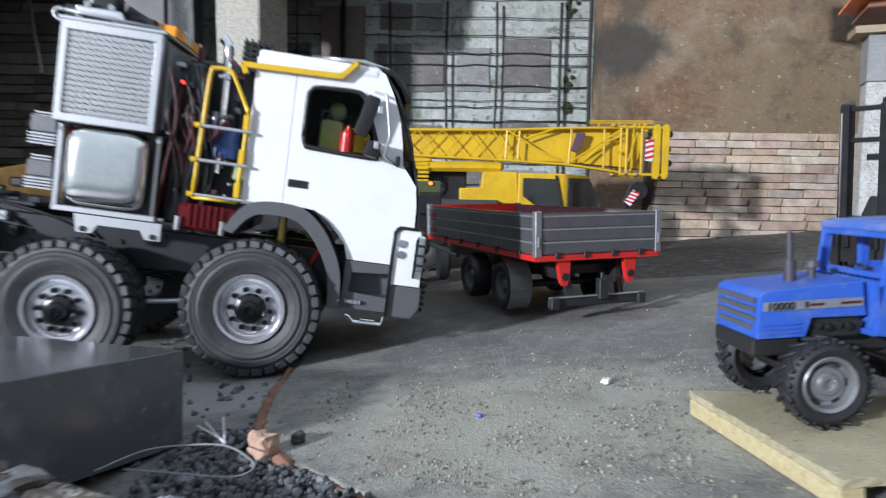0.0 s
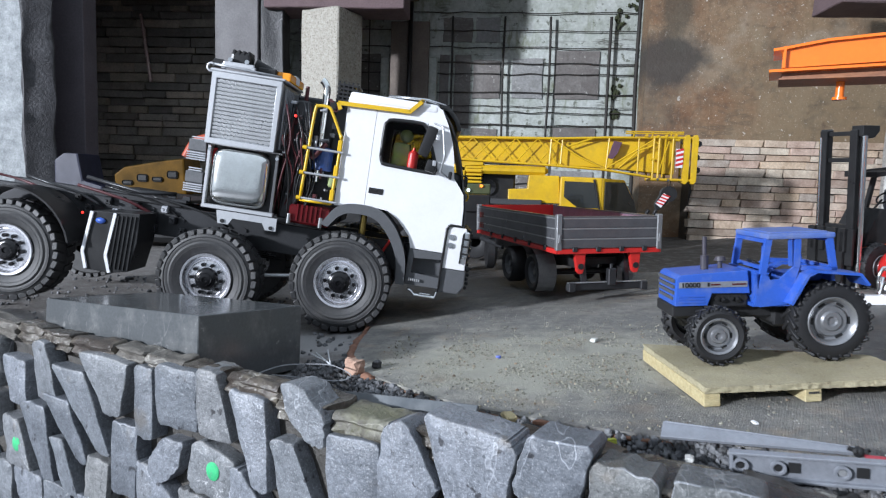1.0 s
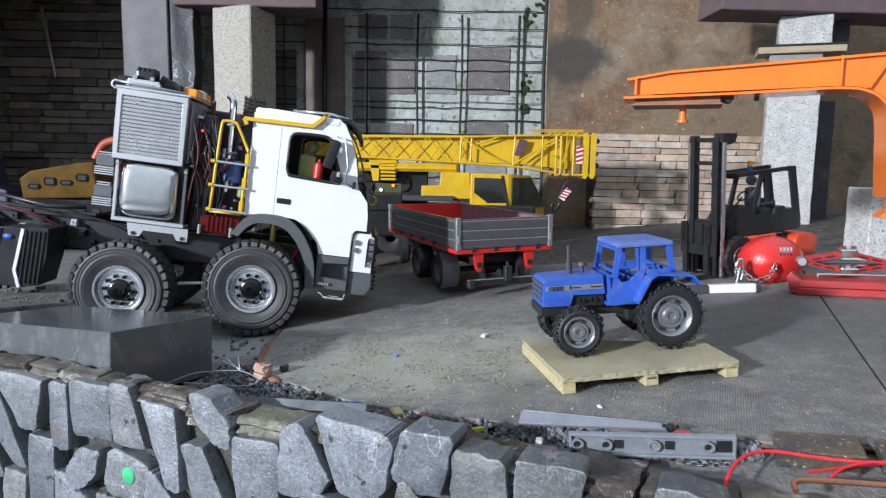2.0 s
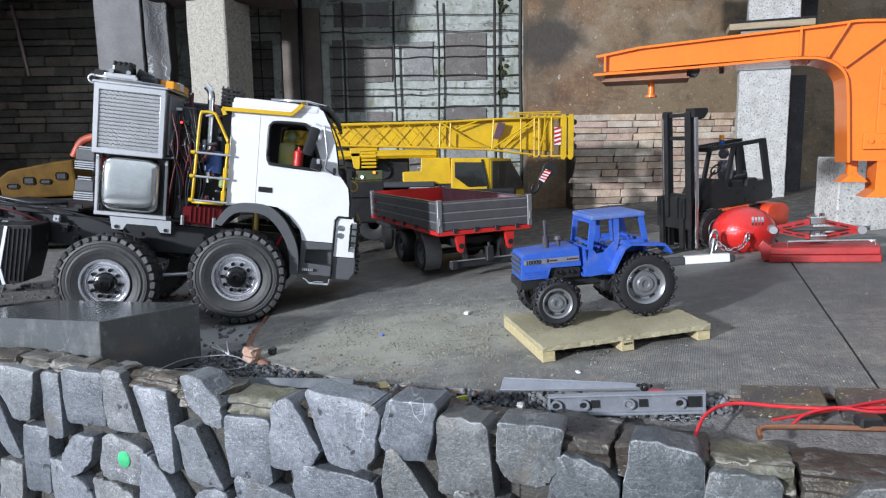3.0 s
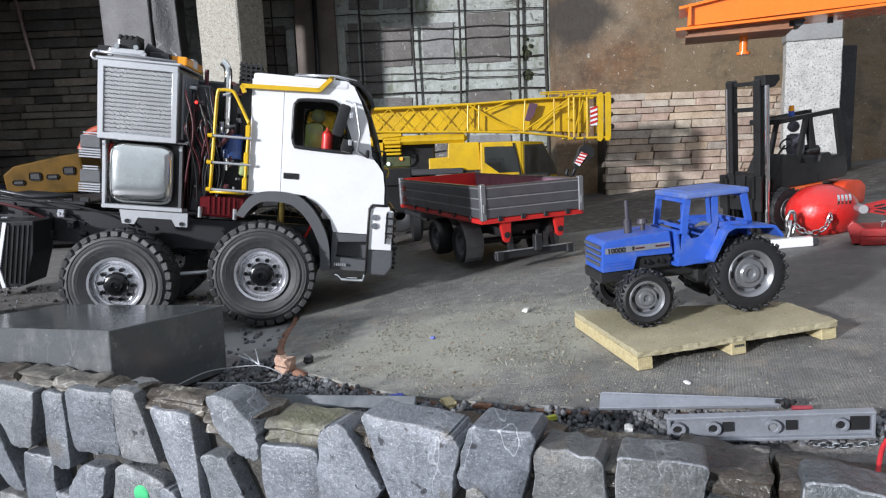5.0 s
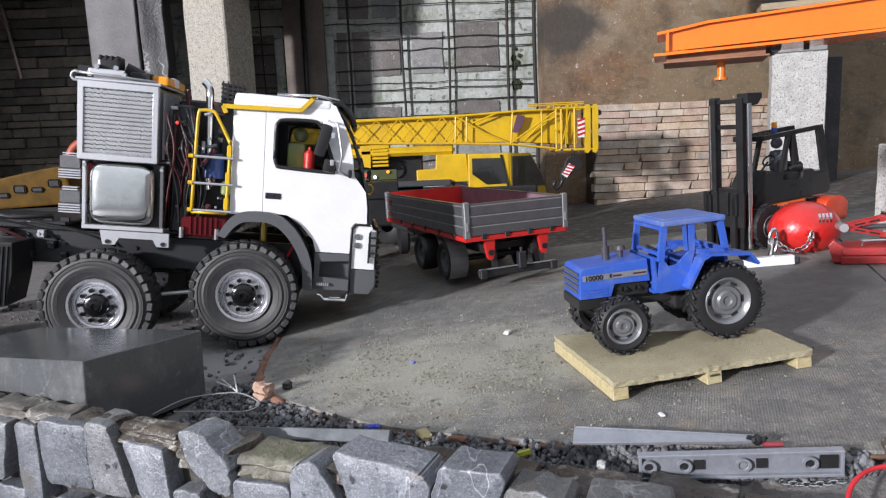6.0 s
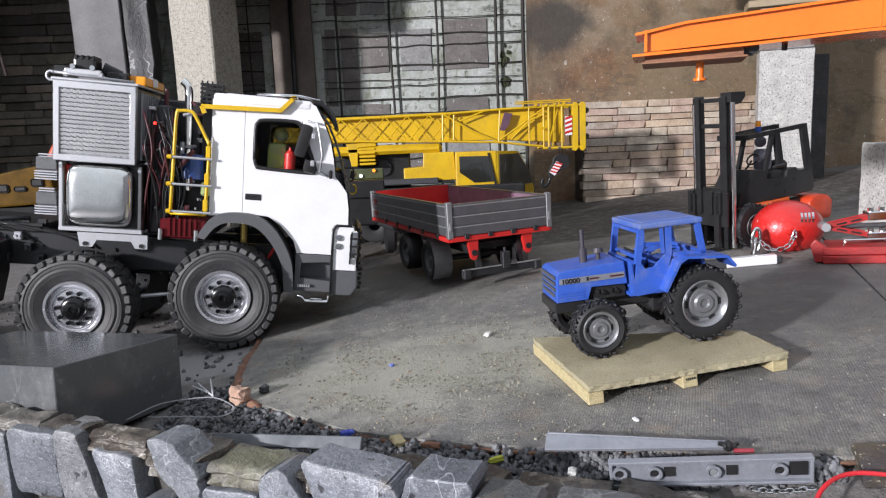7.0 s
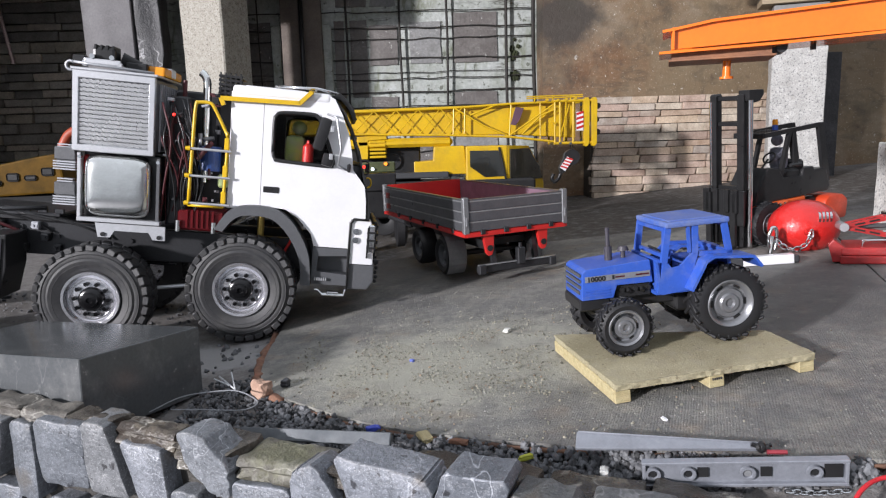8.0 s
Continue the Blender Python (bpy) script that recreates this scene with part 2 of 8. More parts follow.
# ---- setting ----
# the gravel turns darker towards the back wall
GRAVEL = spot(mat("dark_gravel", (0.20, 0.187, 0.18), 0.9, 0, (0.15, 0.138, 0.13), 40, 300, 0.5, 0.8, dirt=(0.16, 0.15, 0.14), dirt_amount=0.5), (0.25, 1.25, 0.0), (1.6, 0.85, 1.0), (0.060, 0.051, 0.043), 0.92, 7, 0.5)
MATTE = spot(flecks(mat("dusty_rubber_mat", (0.146, 0.145, 0.146), 0.7, 0, (0.208, 0.202, 0.184), 9, 420, 0.45, 0.7, dirt=(0.33, 0.32, 0.285), dirt_amount=0.6), (0.40, 0.39, 0.34), 330, 0.64, 0.70, 0.75), (0.06, 0.40, 0.0), (0.20, 0.16, 0.5), (0.40, 0.39, 0.325), 0.65, 60, 1.0)
EARTHWALL = mat("brown_plaster_wall", (0.212, 0.113, 0.058), 0.6, 0, (0.254, 0.174, 0.103), 7, 90, 0.4, 0.9, dirt=(0.30, 0.23, 0.16), dirt_amount=0.55)
spot(EARTHWALL, (0.02, -0.045, 0.12), (0.75, 0.4, 0.42), (0.225, 0.172, 0.105), 0.7, 8, 1.1)
veins(EARTHWALL, (0.34, 0.28, 0.21), 5, 0.06, 0.55, (1.0, 1.0, 1.7))
veins(EARTHWALL, (0.10, 0.075, 0.05), 8, 0.03, 0.6, (0.7, 1.0, 2.0))
flecks(EARTHWALL, (0.46, 0.38, 0.29), 240, 0.60, 0.70, 0.6)
flecks(EARTHWALL, (0.62, 0.57, 0.50), 95, 0.685, 0.72, 0.85)
flecks(EARTHWALL, (0.10, 0.06, 0.04), 30, 0.62, 0.72, 0.6)
# a dark patch near the wall's left end and a narrower one above it
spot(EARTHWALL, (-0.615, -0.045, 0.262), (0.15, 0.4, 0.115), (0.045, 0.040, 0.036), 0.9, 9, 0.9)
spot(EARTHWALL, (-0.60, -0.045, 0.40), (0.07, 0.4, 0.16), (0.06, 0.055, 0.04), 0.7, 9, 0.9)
GRANITE = mat("speckled_granite", (0.46, 0.44, 0.385), 0.75, 0, (0.34, 0.315, 0.265), 110, 420, 0.5, 0.4)
SANDSTONE = palette(mat("sandstone_block", (0.70, 0.63, 0.55), 0.8, 0, (0.46, 0.38, 0.31), 40, 260, 0.35, 0.6), [(1.08, 1.05, 0.98), (0.85, 0.70, 0.60), (0.68, 0.66, 0.66), (1.12, 1.08, 1.02), (0.9, 0.74, 0.70), (0.55, 0.50, 0.47), (1.05, 0.92, 0.78)])
SLATE_TINTS = [(0.8, 0.82, 0.85), (1.05, 1.05, 1.05), (0.98, 0.93, 0.84), (1.12, 1.13, 1.18), (0.70, 0.72, 0.76)]


def slate(name, c, c2, dirt, glint, vein, tints):
    """Riven slate: grainy face with pale glints, dark pits, white scratches and brown stains."""
    m = mat(name, c, 0.35, 0, c2, 34, 330, 0.55, 0.5, dirt=dirt, dirt_amount=0.55)
    flecks(m, glint, 900, 0.57, 0.68, 0.5)
    flecks(m, tuple(v * 0.35 for v in c2), 420, 0.60, 0.70, 0.6)
    flecks(m, (0.030, 0.030, 0.034), 95, 0.66, 0.70, 0.9)
    flecks(m, (0.13, 0.105, 0.075), 28, 0.62, 0.72, 0.5)
    veins(m, vein, 16, 0.0035, 0.7, (1.0, 1.0, 2.2))
    veins(m, vein, 7, 0.0025, 0.9, (2.6, 1.0, 1.2))
    return palette(m, tints)


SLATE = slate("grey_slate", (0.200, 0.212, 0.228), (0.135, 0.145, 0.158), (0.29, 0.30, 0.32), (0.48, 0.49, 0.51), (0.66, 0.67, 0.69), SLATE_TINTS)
SLATE_DARK = slate("darker_slate", (0.118, 0.127, 0.131), (0.088, 0.095, 0.099), (0.17, 0.178, 0.182), (0.26, 0.27, 0.28), (0.27, 0.28, 0.29), SLATE_TINTS[:4])
SLATE_RIM = slate("pale_slate_rim", (0.30, 0.31, 0.325), (0.19, 0.20, 0.215), (0.12, 0.12, 0.125), (0.55, 0.56, 0.58), (0.66, 0.67, 0.69), SLATE_TINTS[1:4])
worldspace(SLATE_RIM)
worldspace(SLATE), worldspace(SLATE_DARK), worldspace(SANDSTONE)
MORTAR = mat("dark_wet_mortar", (0.035, 0.033, 0.031), 0.55, 0, (0.062, 0.056, 0.047), 25, 200, 0.4, 0.7)
DARKWALL = mat("dark_rock_wall", (0.24, 0.21, 0.18), 0.85, 0, (0.12, 0.11, 0.10), 12, 150, 0.4, 0.8)
HALL = mat("hall_plaster", (0.20, 0.20, 0.21), 0.9, 0, None, 2, 60, 0.15, 0.1)



# darker again at the far right, paler between the truck wheels
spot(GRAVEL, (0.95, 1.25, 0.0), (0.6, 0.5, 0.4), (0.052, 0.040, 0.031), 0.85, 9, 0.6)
spot(GRAVEL, (-0.20, 0.50, 0.0), (0.16, 0.08, 0.2), (0.30, 0.30, 0.30), 0.8, 60, 1.0)


def waffle(m, pitch):
    """A fine woven relief, pitch metres from rib to rib, worn smooth away from the front edge."""
    nt = m.node_tree
    b = nt.nodes["Principled BSDF"]
    old = b.inputs["Normal"].links[0].from_socket
    co = nt.nodes.new("ShaderNodeTexCoord")
    turn = nt.nodes.new("ShaderNodeMapping")
    turn.inputs["Rotation"].default_value = (0, 0, radians(23.3))
    nt.links.new(co.outputs["Object"], turn.inputs[0])
    near = nt.nodes.new("ShaderNodeMapping")
    near.vector_type = "TEXTURE"
    near.inputs["Location"].default_value, near.inputs["Scale"].default_value = (0.25, 0.24, 0.01), (0.26, 0.22, 0.3)
    nt.links.new(co.outputs["Object"], near.inputs[0])
    fade = nt.nodes.new("ShaderNodeTexGradient")
    fade.gradient_type = "SPHERICAL"
    nt.links.new(near.outputs[0], fade.inputs[0])
    hs = []
    for d in ("X", "Y"):
        w = nt.nodes.new("ShaderNodeTexWave")
        w.bands_direction = d
        w.inputs["Scale"].default_value, w.inputs["Distortion"].default_value = 0.314 / pitch, 0.4
        nt.links.new(turn.outputs[0], w.inputs["Vector"])
        hs.append(w.outputs["Fac"])
    ml = nt.nodes.new("ShaderNodeMath")
    ml.operation = "MULTIPLY_ADD"
    ml.inputs[1].default_value, ml.inputs[2].default_value = 0.4, 0.6
    mu = nt.nodes.new("ShaderNodeMath")
    mu.operation = "MULTIPLY"
    nt.links.new(hs[1], ml.inputs[0]), nt.links.new(hs[0], mu.inputs[0]), nt.links.new(ml.outputs[0], mu.inputs[1])
    bp = nt.nodes.new("ShaderNodeBump")
    bp.inputs["Distance"].default_value = 0.0004
    st = nt.nodes.new("ShaderNodeMath")
    st.operation = "MULTIPLY"
    st.inputs[1].default_value = 0.55
    nt.links.new(fade.outputs["Fac"], st.inputs[0]), nt.links.new(st.outputs[0], bp.inputs["Strength"])
    nt.links.new(mu.outputs[0], bp.inputs["Height"]), nt.links.new(old, bp.inputs["Normal"])
    nt.links.new(bp.outputs[0], b.inputs["Normal"])


flecks(MATTE, (0.095, 0.092, 0.09), 13, 0.52, 0.66, 0.6)
flecks(MATTE, (0.25, 0.19, 0.135), 19, 0.58, 0.70, 0.45)
flecks(MATTE, (0.21, 0.20, 0.185), 150, 0.56, 0.68, 0.5)
flecks(MATTE, (0.075, 0.072, 0.070), 85, 0.58, 0.70, 0.55)
# right of the tractor: darker mat and soft shade, both put into the colour
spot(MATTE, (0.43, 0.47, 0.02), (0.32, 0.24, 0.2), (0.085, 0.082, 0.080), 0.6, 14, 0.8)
spot(MATTE, (0.02, 0.40, 0.0), (0.14, 0.10, 0.2), (0.31, 0.305, 0.255), 0.6, 45, 0.9)
# the truck's shadow behind it, painted into the mat colour
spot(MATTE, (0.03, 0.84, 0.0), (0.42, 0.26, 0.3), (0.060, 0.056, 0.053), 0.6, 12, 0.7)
# darker towards the far right corner
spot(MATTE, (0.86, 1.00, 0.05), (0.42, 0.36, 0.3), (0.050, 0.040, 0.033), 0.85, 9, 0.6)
waffle(MATTE, 0.0016)

bm = B()
xs = sorted({round(-1.2 + i * 0.04, 3) for i in range(56)} | {-6.0, -4.0, -2.5, -1.6, 1.6, 2.5, 4.0, 6.0})
ys = sorted({round(0.22 + i * 0.04, 3) for i in range(34)} | {2.5, 4.0, 6.0})
wall_y = lambda x: 0.215 - 0.43 * min(max(x, -1.0), 1.0)
grid = []
for x in xs:
    col = []
    for k, y in enumerate(ys):
        y0 = wall_y(x)
        yy = y0 + (y - ys[0]) * (6.0 - y0) / (6.0 - ys[0])
        n = noise.noise(Vector((x * 22, yy * 22, 0))) * 0.0022
        dip = 0.008 * min(max((x - 0.03) / 0.06, 0), 1) if k < 2 else 0
        col.append(bm.verts.new((x, yy, ground_z(x, yy) - 0.0065 - dip + n)))
    grid.append(col)
for a, b in zip(grid, grid[1:]):
    for k in range(len(ys) - 1):
        bm.faces.new((a[k], b[k], b[k + 1], a[k + 1]))
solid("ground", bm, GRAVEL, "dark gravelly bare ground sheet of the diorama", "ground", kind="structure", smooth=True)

bm = B()
box(bm, (0, -1.5, -0.75), (12, 15, 0.1))
solid("floor", bm, HALL, "grey hall floor below the raised diorama", "floor", kind="structure")

# the mat: a sheet with a rounded near edge
edge = smooth_path([(-0.14, 0.75, 0), (-0.122, 0.60, 0), (-0.115, 0.476, 0), (-0.101, 0.401, 0), (-0.080, 0.368, 0), (-0.0016, 0.296, 0), (0.078, 0.2524, 0), (0.178, 0.213, 0), (0.252, 0.187, 0), (0.327, 0.172, 0)], 8)


def sheet(name, front, back, material, label, thick=0.004):
    bm = B()
    rows = []
    for p, q in zip(front, back):
        row = []
        for k in range(25):
            t = (k / 24) ** 1.6
            x, y = p.x + (q.x - p.x) * t, p.y + (q.y - p.y) * t
            n = noise.noise(Vector((x * 9, y * 9, 4))) * 0.0007
            row.append(bm.verts.new((x, y, SLOPE * x + n)))
        rows.append(row)
    for a, b in zip(rows, rows[1:]):
        for k in range(24):
            bm.faces.new((a[k], b[k], b[k + 1], a[k + 1]))
    r = bmesh.ops.extrude_face_region(bm, geom=bm.faces[:])
    bmesh.ops.translate(bm, vec=(0, 0, -thick), verts=[v for v in r["geom"] if isinstance(v, bmesh.types.BMVert)])
    bmesh.ops.recalc_face_normals(bm, faces=bm.faces[:])
    return solid(name, bm, material, label, "mat", smooth=True)


n = len(edge) - 1
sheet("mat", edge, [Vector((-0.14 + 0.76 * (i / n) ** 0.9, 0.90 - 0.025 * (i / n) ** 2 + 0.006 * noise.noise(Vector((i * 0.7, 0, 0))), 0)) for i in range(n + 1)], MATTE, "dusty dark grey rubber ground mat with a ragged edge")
front2 = [Vector((0.3282 + 0.5 * i / 12, 0.170 - 0.21 * i / 12, 0)) for i in range(13)]
back2 = [Vector((0.6212 + 0.3 * i / 12, 0.875 - 0.1 * i / 12, 0)) for i in range(13)]
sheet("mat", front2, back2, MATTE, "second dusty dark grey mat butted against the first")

# back wall, side walls, hall
bm = B()
box(bm, (0.317, 0, 0), (1.966, 0.09, 1.1))
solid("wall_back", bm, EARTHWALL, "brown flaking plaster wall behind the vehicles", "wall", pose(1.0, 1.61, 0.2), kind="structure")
bm = B()
box(bm, (-2.4, 3.0, 0.6), (0.1, 6, 2.8))
solid("wall_west", bm, HALL, "plain grey hall wall", "wall", kind="structure")
bm = B()
box(bm, (3.2, 0, 0.6), (0.1, 12, 2.8))
solid("wall_east", bm, HALL, "plain grey hall wall", "wall", kind="structure")
# added out of view to block the flood lamp from the shed interior
bm = B()
box(bm, (-1.80, 1.19, 0.2), (1.5, 0.08, 1.2))
solid("wall_shed", bm, HALL, "unseen added wall that keeps the lamp off the shed", "wall", kind="structure")

# ---- heavy haulage truck ----
def build_wheel(parent, m, R=0.053, W=0.036, rim=0.0252, lugs=32, tyre_mat=RUBBER):
    """A wheel on the y axis that faces -y: tyre with lugs > rim > hub and bolts."""
    bm = B()
    lathe(bm, [(rim, 0.006), (rim + 0.004, 0.0012), (R * 0.72, -0.0005), (R * 0.76, 0.0008), (R * 0.80, 0.0002), (R * 0.90, 0.0016), (R * 0.968, 0.005), (R * 0.968, W - 0.005), (R * 0.88, W - 0.001), (rim, W - 0.002)], 56, caps=False)
    for k in range(lugs):
        for s, y in ((0, 0.0075), (0.5, W - 0.0075)):
            a = 2 * math.pi * (k + s) / lugs
            box(bm, (0, 0, 0), (R * 0.158, 0.0140, R * 0.105), R * 0.014, Matrix.Rotation(-a, 4, "Y") @ pose(0, y, R * 0.9475, 0, 0, 14 if s else -14))
    for rr in (R * 0.66, R * 0.84):
        n = 56
        for k in range(n):
            a, b = 2 * math.pi * k / n, 2 * math.pi * (k + 1) / n
            rod(bm, (rr * math.cos(a), 0.0004, rr * math.sin(a)), (rr * math.cos(b), 0.0004, rr * math.sin(b)), 0.0006, 4)
    tyre = part("tyre", bm, tyre_mat, parent, "black lugged rubber tyre", m, smooth=True)
    bm = B()
    lathe(bm, [(rim + 0.0022, 0.0016), (rim + 0.0015, -0.0004), (rim - 0.0008, 0.0000), (rim - 0.0020, 0.0022), (rim * 0.86, 0.0042), (rim * 0.83, 0.0034), (rim * 0.78, 0.0034), (rim * 0.75, 0.0050), (rim * 0.35, 0.0046), (rim * 0.3, 0.0046)], 48)
    r = part("rim", bm, RIM, parent, "polished aluminium rim", m, smooth=True)
    bm = B()
    lathe(bm, [(rim * 0.48, 0.0050), (rim * 0.46, 0.0010), (rim * 0.40, -0.0006), (rim * 0.28, -0.0010), (rim * 0.25, -0.0024), (rim * 0.12, -0.0028), (rim * 0.10, -0.0012)], 28)
    part("hub", bm, NUT, parent, "black hub cap", m, smooth=True)
    for k in range(10):
        a = 2 * math.pi * k / 10
        bm = B()
        rod(bm, (rim * 0.61 * math.cos(a), 0.0052, rim * 0.61 * math.sin(a)), (rim * 0.61 * math.cos(a), 0.0014, rim * 0.61 * math.sin(a)), rim * 0.088, 6)
        part("wheel_nut", bm, NUT, parent, "", m)
    return tyre


TRUCK = thing("toy_truck", "white four-axle model heavy haulage truck with yellow ladder and chromed tank", "model truck", pose(-0.153, 0.54, 0.037, 0, 7, 7))
for x, z in ((0, 0), (-0.139, -0.0177), (-0.347, -0.0185)):
    w = new("wheel")
    w.parent = TRUCK
    w.matrix_local = pose(x, 0, z)
    build_wheel(w, None)
    copy_thing(w, pose(x, 0.2, z, 0, 0, 180))

# cab
SIDE_REAR = [(-0.020, 0.079), (-0.018, 0.193), (-0.014, 0.1975), (0.0117, 0.1985), (0.0121, 0.0822)]
DOOR = ([(0.0125, 0.083), (0.0121, 0.1985), (0.0205, 0.1985), (0.0205, 0.083)],
        [(0.0205, 0.1785), (0.0205, 0.1985), (0.074, 0.1990), (0.0672, 0.1805)],
        [(0.0672, 0.1805), (0.0740, 0.1990), (0.0805, 0.1960), (0.0890, 0.1810), (0.0965, 0.1630), (0.1005, 0.1450), (0.1035, 0.1264), (0.0858, 0.1264)],
        [(0.0205, 0.1285), (0.0858, 0.1264), (0.1035, 0.1264), (0.1100, 0.1190), (0.1160, 0.1110), (0.1185, 0.0950), (0.1192, 0.078), (0.1048, 0.0765), (0.1035, 0.0457), (0.068, 0.0457), (0.0645, 0.058), (0.0505, 0.0735), (0.038, 0.0815), (0.0205, 0.083)])
for y0, y1 in ((0.022, 0.0255), (0.1745, 0.178)):
    bm = B()
    prism(bm, SIDE_REAR, y0, y1)
    part("side_panel", bm, WHITE, TRUCK, "white rear cab side")
    bm = B()
    for piece in DOOR:
        prism(bm, piece, y0, y1)
    for cx, cz, sx, sz in ((0.0205, 0.1285, 1, 1), (0.0205, 0.1785, 1, -1), (0.0672, 0.1805, -1, -1), (0.0858, 0.1264, -1, 1)):
        prism(bm, [(cx, cz), (cx + sx * 0.0095, cz), (cx + sx * 0.0028, cz + sz * 0.0028), (cx, cz + sz * 0.0095)], y0, y1)
    door = part("door", bm, WHITE, TRUCK, "white cab door with black window seal")
    s = -1 if y0 < 0.1 else 1
    ys = y0 - 0.0006 if s < 0 else y1 + 0.0006
    bm = B()
    ring = smooth_path([(0.0225, ys, 0.139), (0.0225, ys, 0.168), (0.0245, ys, 0.1745), (0.0305, ys, 0.1778), (0.058, ys, 0.1790), (0.0650, ys, 0.1765), (0.0690, ys, 0.170), (0.0815, ys, 0.137), (0.0815, ys, 0.131), (0.076, ys, 0.1287), (0.031, ys, 0.1302), (0.0245, ys, 0.1325), (0.0225, ys, 0.139)], 4)
    pipe(bm, ring, 0.0019, 8)
    part("window_seal", bm, BLACK, door, "black rubber window seal")
    bm = B()
    prism(bm, [(0.0215, 0.1295), (0.0215, 0.1775), (0.066, 0.1795), (0.0845, 0.1275)], y0 + 0.0012, y0 + 0.0018)
    g = part("window_pane", bm, GLASS if s < 0 else SMOKED, door, "tinted side window")
    g.visible_shadow = False
    if s < 0:
        bm = B()
        box(bm, (0.0225, y0 - 0.0004, 0.1005), (0.0155, 0.0012, 0.0062), 0.0005)
        box(bm, (0.0195, y0 - 0.0012, 0.1012), (0.009, 0.0012, 0.0022), 0.0004)
        part("door_handle", bm, BLACK, door, "black recessed door handle")
bm = B()
box(bm, (0.029, 0.1, 0.1955), (0.096, 0.157, 0.0105), 0.0042, seg=3)
box(bm, (0.02, 0.1, 0.2005), (0.06, 0.12, 0.004), 0.0018, seg=2)
part("roof", bm, WHITE, TRUCK, "white rounded cab roof", smooth=True)
bm = B()
box(bm, (-0.0185, 0.1, 0.137), (0.003, 0.150, 0.115))
part("rear_panel", bm, WHITE, TRUCK)
bm = B()
box(bm, (0.045, 0.1, 0.0835), (0.125, 0.148, 0.003))
box(bm, (0.098, 0.1, 0.108), (0.032, 0.146, 0.05), 0.008, seg=2)
part("cab_floor", bm, BLACK, TRUCK, "black cab floor and dashboard")
bm = B()
for piece in DOOR[:3]:
    prism(bm, piece, 0.1705, 0.1735)
prism(bm, [(0.0205, 0.1285), (0.0858, 0.1264), (0.1035, 0.1264), (0.1035, 0.083), (0.0205, 0.083)], 0.1705, 0.1735)
prism(bm, SIDE_REAR, 0.1705, 0.1735)
box(bm, (-0.0155, 0.1, 0.137), (0.002, 0.142, 0.11))
box(bm, (0.029, 0.1, 0.1885), (0.088, 0.142, 0.002))
part("cab_lining", bm, mat("grey_lining", (0.20, 0.20, 0.205), 0.7), TRUCK, "grey cab lining")
for y in (0.055, 0.14):
    bm = B()
    box(bm, (0.025, y, 0.100), (0.034, 0.04, 0.014), 0.004)
    box(bm, (0.006, y, 0.128), (0.010, 0.04, 0.056), 0.004)
    part("seat", bm, DARKGREY, TRUCK)


def front_strip(bm, pts, y0, y1, t=0.002):
    for (a, b), (c, d) in zip(pts, pts[1:]):
        lo = [bm.verts.new(v) for v in ((a, y0, b), (c, y0, d), (c, y1, d), (a, y1, b))]
        bm.faces.new(lo)
    bmesh.ops.remove_doubles(bm, verts=bm.verts[:], dist=1e-5)
    bmesh.ops.recalc_face_normals(bm, faces=bm.faces[:])
    r = bmesh.ops.solidify(bm, geom=bm.faces[:], thickness=t)


bm = B()
front_strip(bm, [(0.0815, 0.1965), (0.0925, 0.1830), (0.1015, 0.1650), (0.1085, 0.1460), (0.1140, 0.1260), (0.1175, 0.1125)], 0.0235, 0.1765)
part("windscreen", bm, BLACK, TRUCK, "dark tinted windscreen with black surround", smooth=True)
bm = B()
front_strip(bm, [(0.1178, 0.1120), (0.1215, 0.0950), (0.1230, 0.0790), (0.1270, 0.062)], 0.0235, 0.1765)
part("front_panel", bm, BLACK, TRUCK, "black grille panel below the windscreen", smooth=True)
bm = B()
prism(bm, [(0.075, 0.198), (0.085, 0.2035), (0.099, 0.1905), (0.1035, 0.178), (0.0995, 0.177), (0.0945, 0.187), (0.086, 0.196)], 0.03, 0.17, 0.0008)
part("sun_visor", bm, BLACK, TRUCK, "black sun visor over the windscreen")
bm = B()
for y in (0.05, 0.15):
    rod(bm, (0.06, y, 0.2), (0.06, y, 0.2055), 0.0012)
    rod(bm, (0.035, y, 0.2), (0.035, y, 0.2055), 0.0012)
pipe(bm, [(0.020, 0.04, 0.204), (0.062, 0.034, 0.2055), (0.082, 0.04, 0.203), (0.088, 0.1, 0.203), (0.082, 0.16, 0.203), (0.02, 0.16, 0.204)], 0.0013)
part("roof_bar", bm, CHROME, TRUCK, "chromed bull bar on the roof")
bm = B()
bar(bm, (-0.029, 0.018, 0.186), (0.047, 0.018, 0.1885), 0.004, 0.0042)
bar(bm, (0.046, 0.018, 0.188), (0.0575, 0.018, 0.2005), 0.004, 0.004)
bar(bm, (-0.029, 0.018, 0.1865), (-0.026, 0.018, 0.1795), 0.004, 0.004)
bar(bm, (0.057, 0.018, 0.2), (0.057, 0.045, 0.2025), 0.004, 0.003)
part("roof_rail", bm, YELLOW, TRUCK, "yellow painted roof rail")
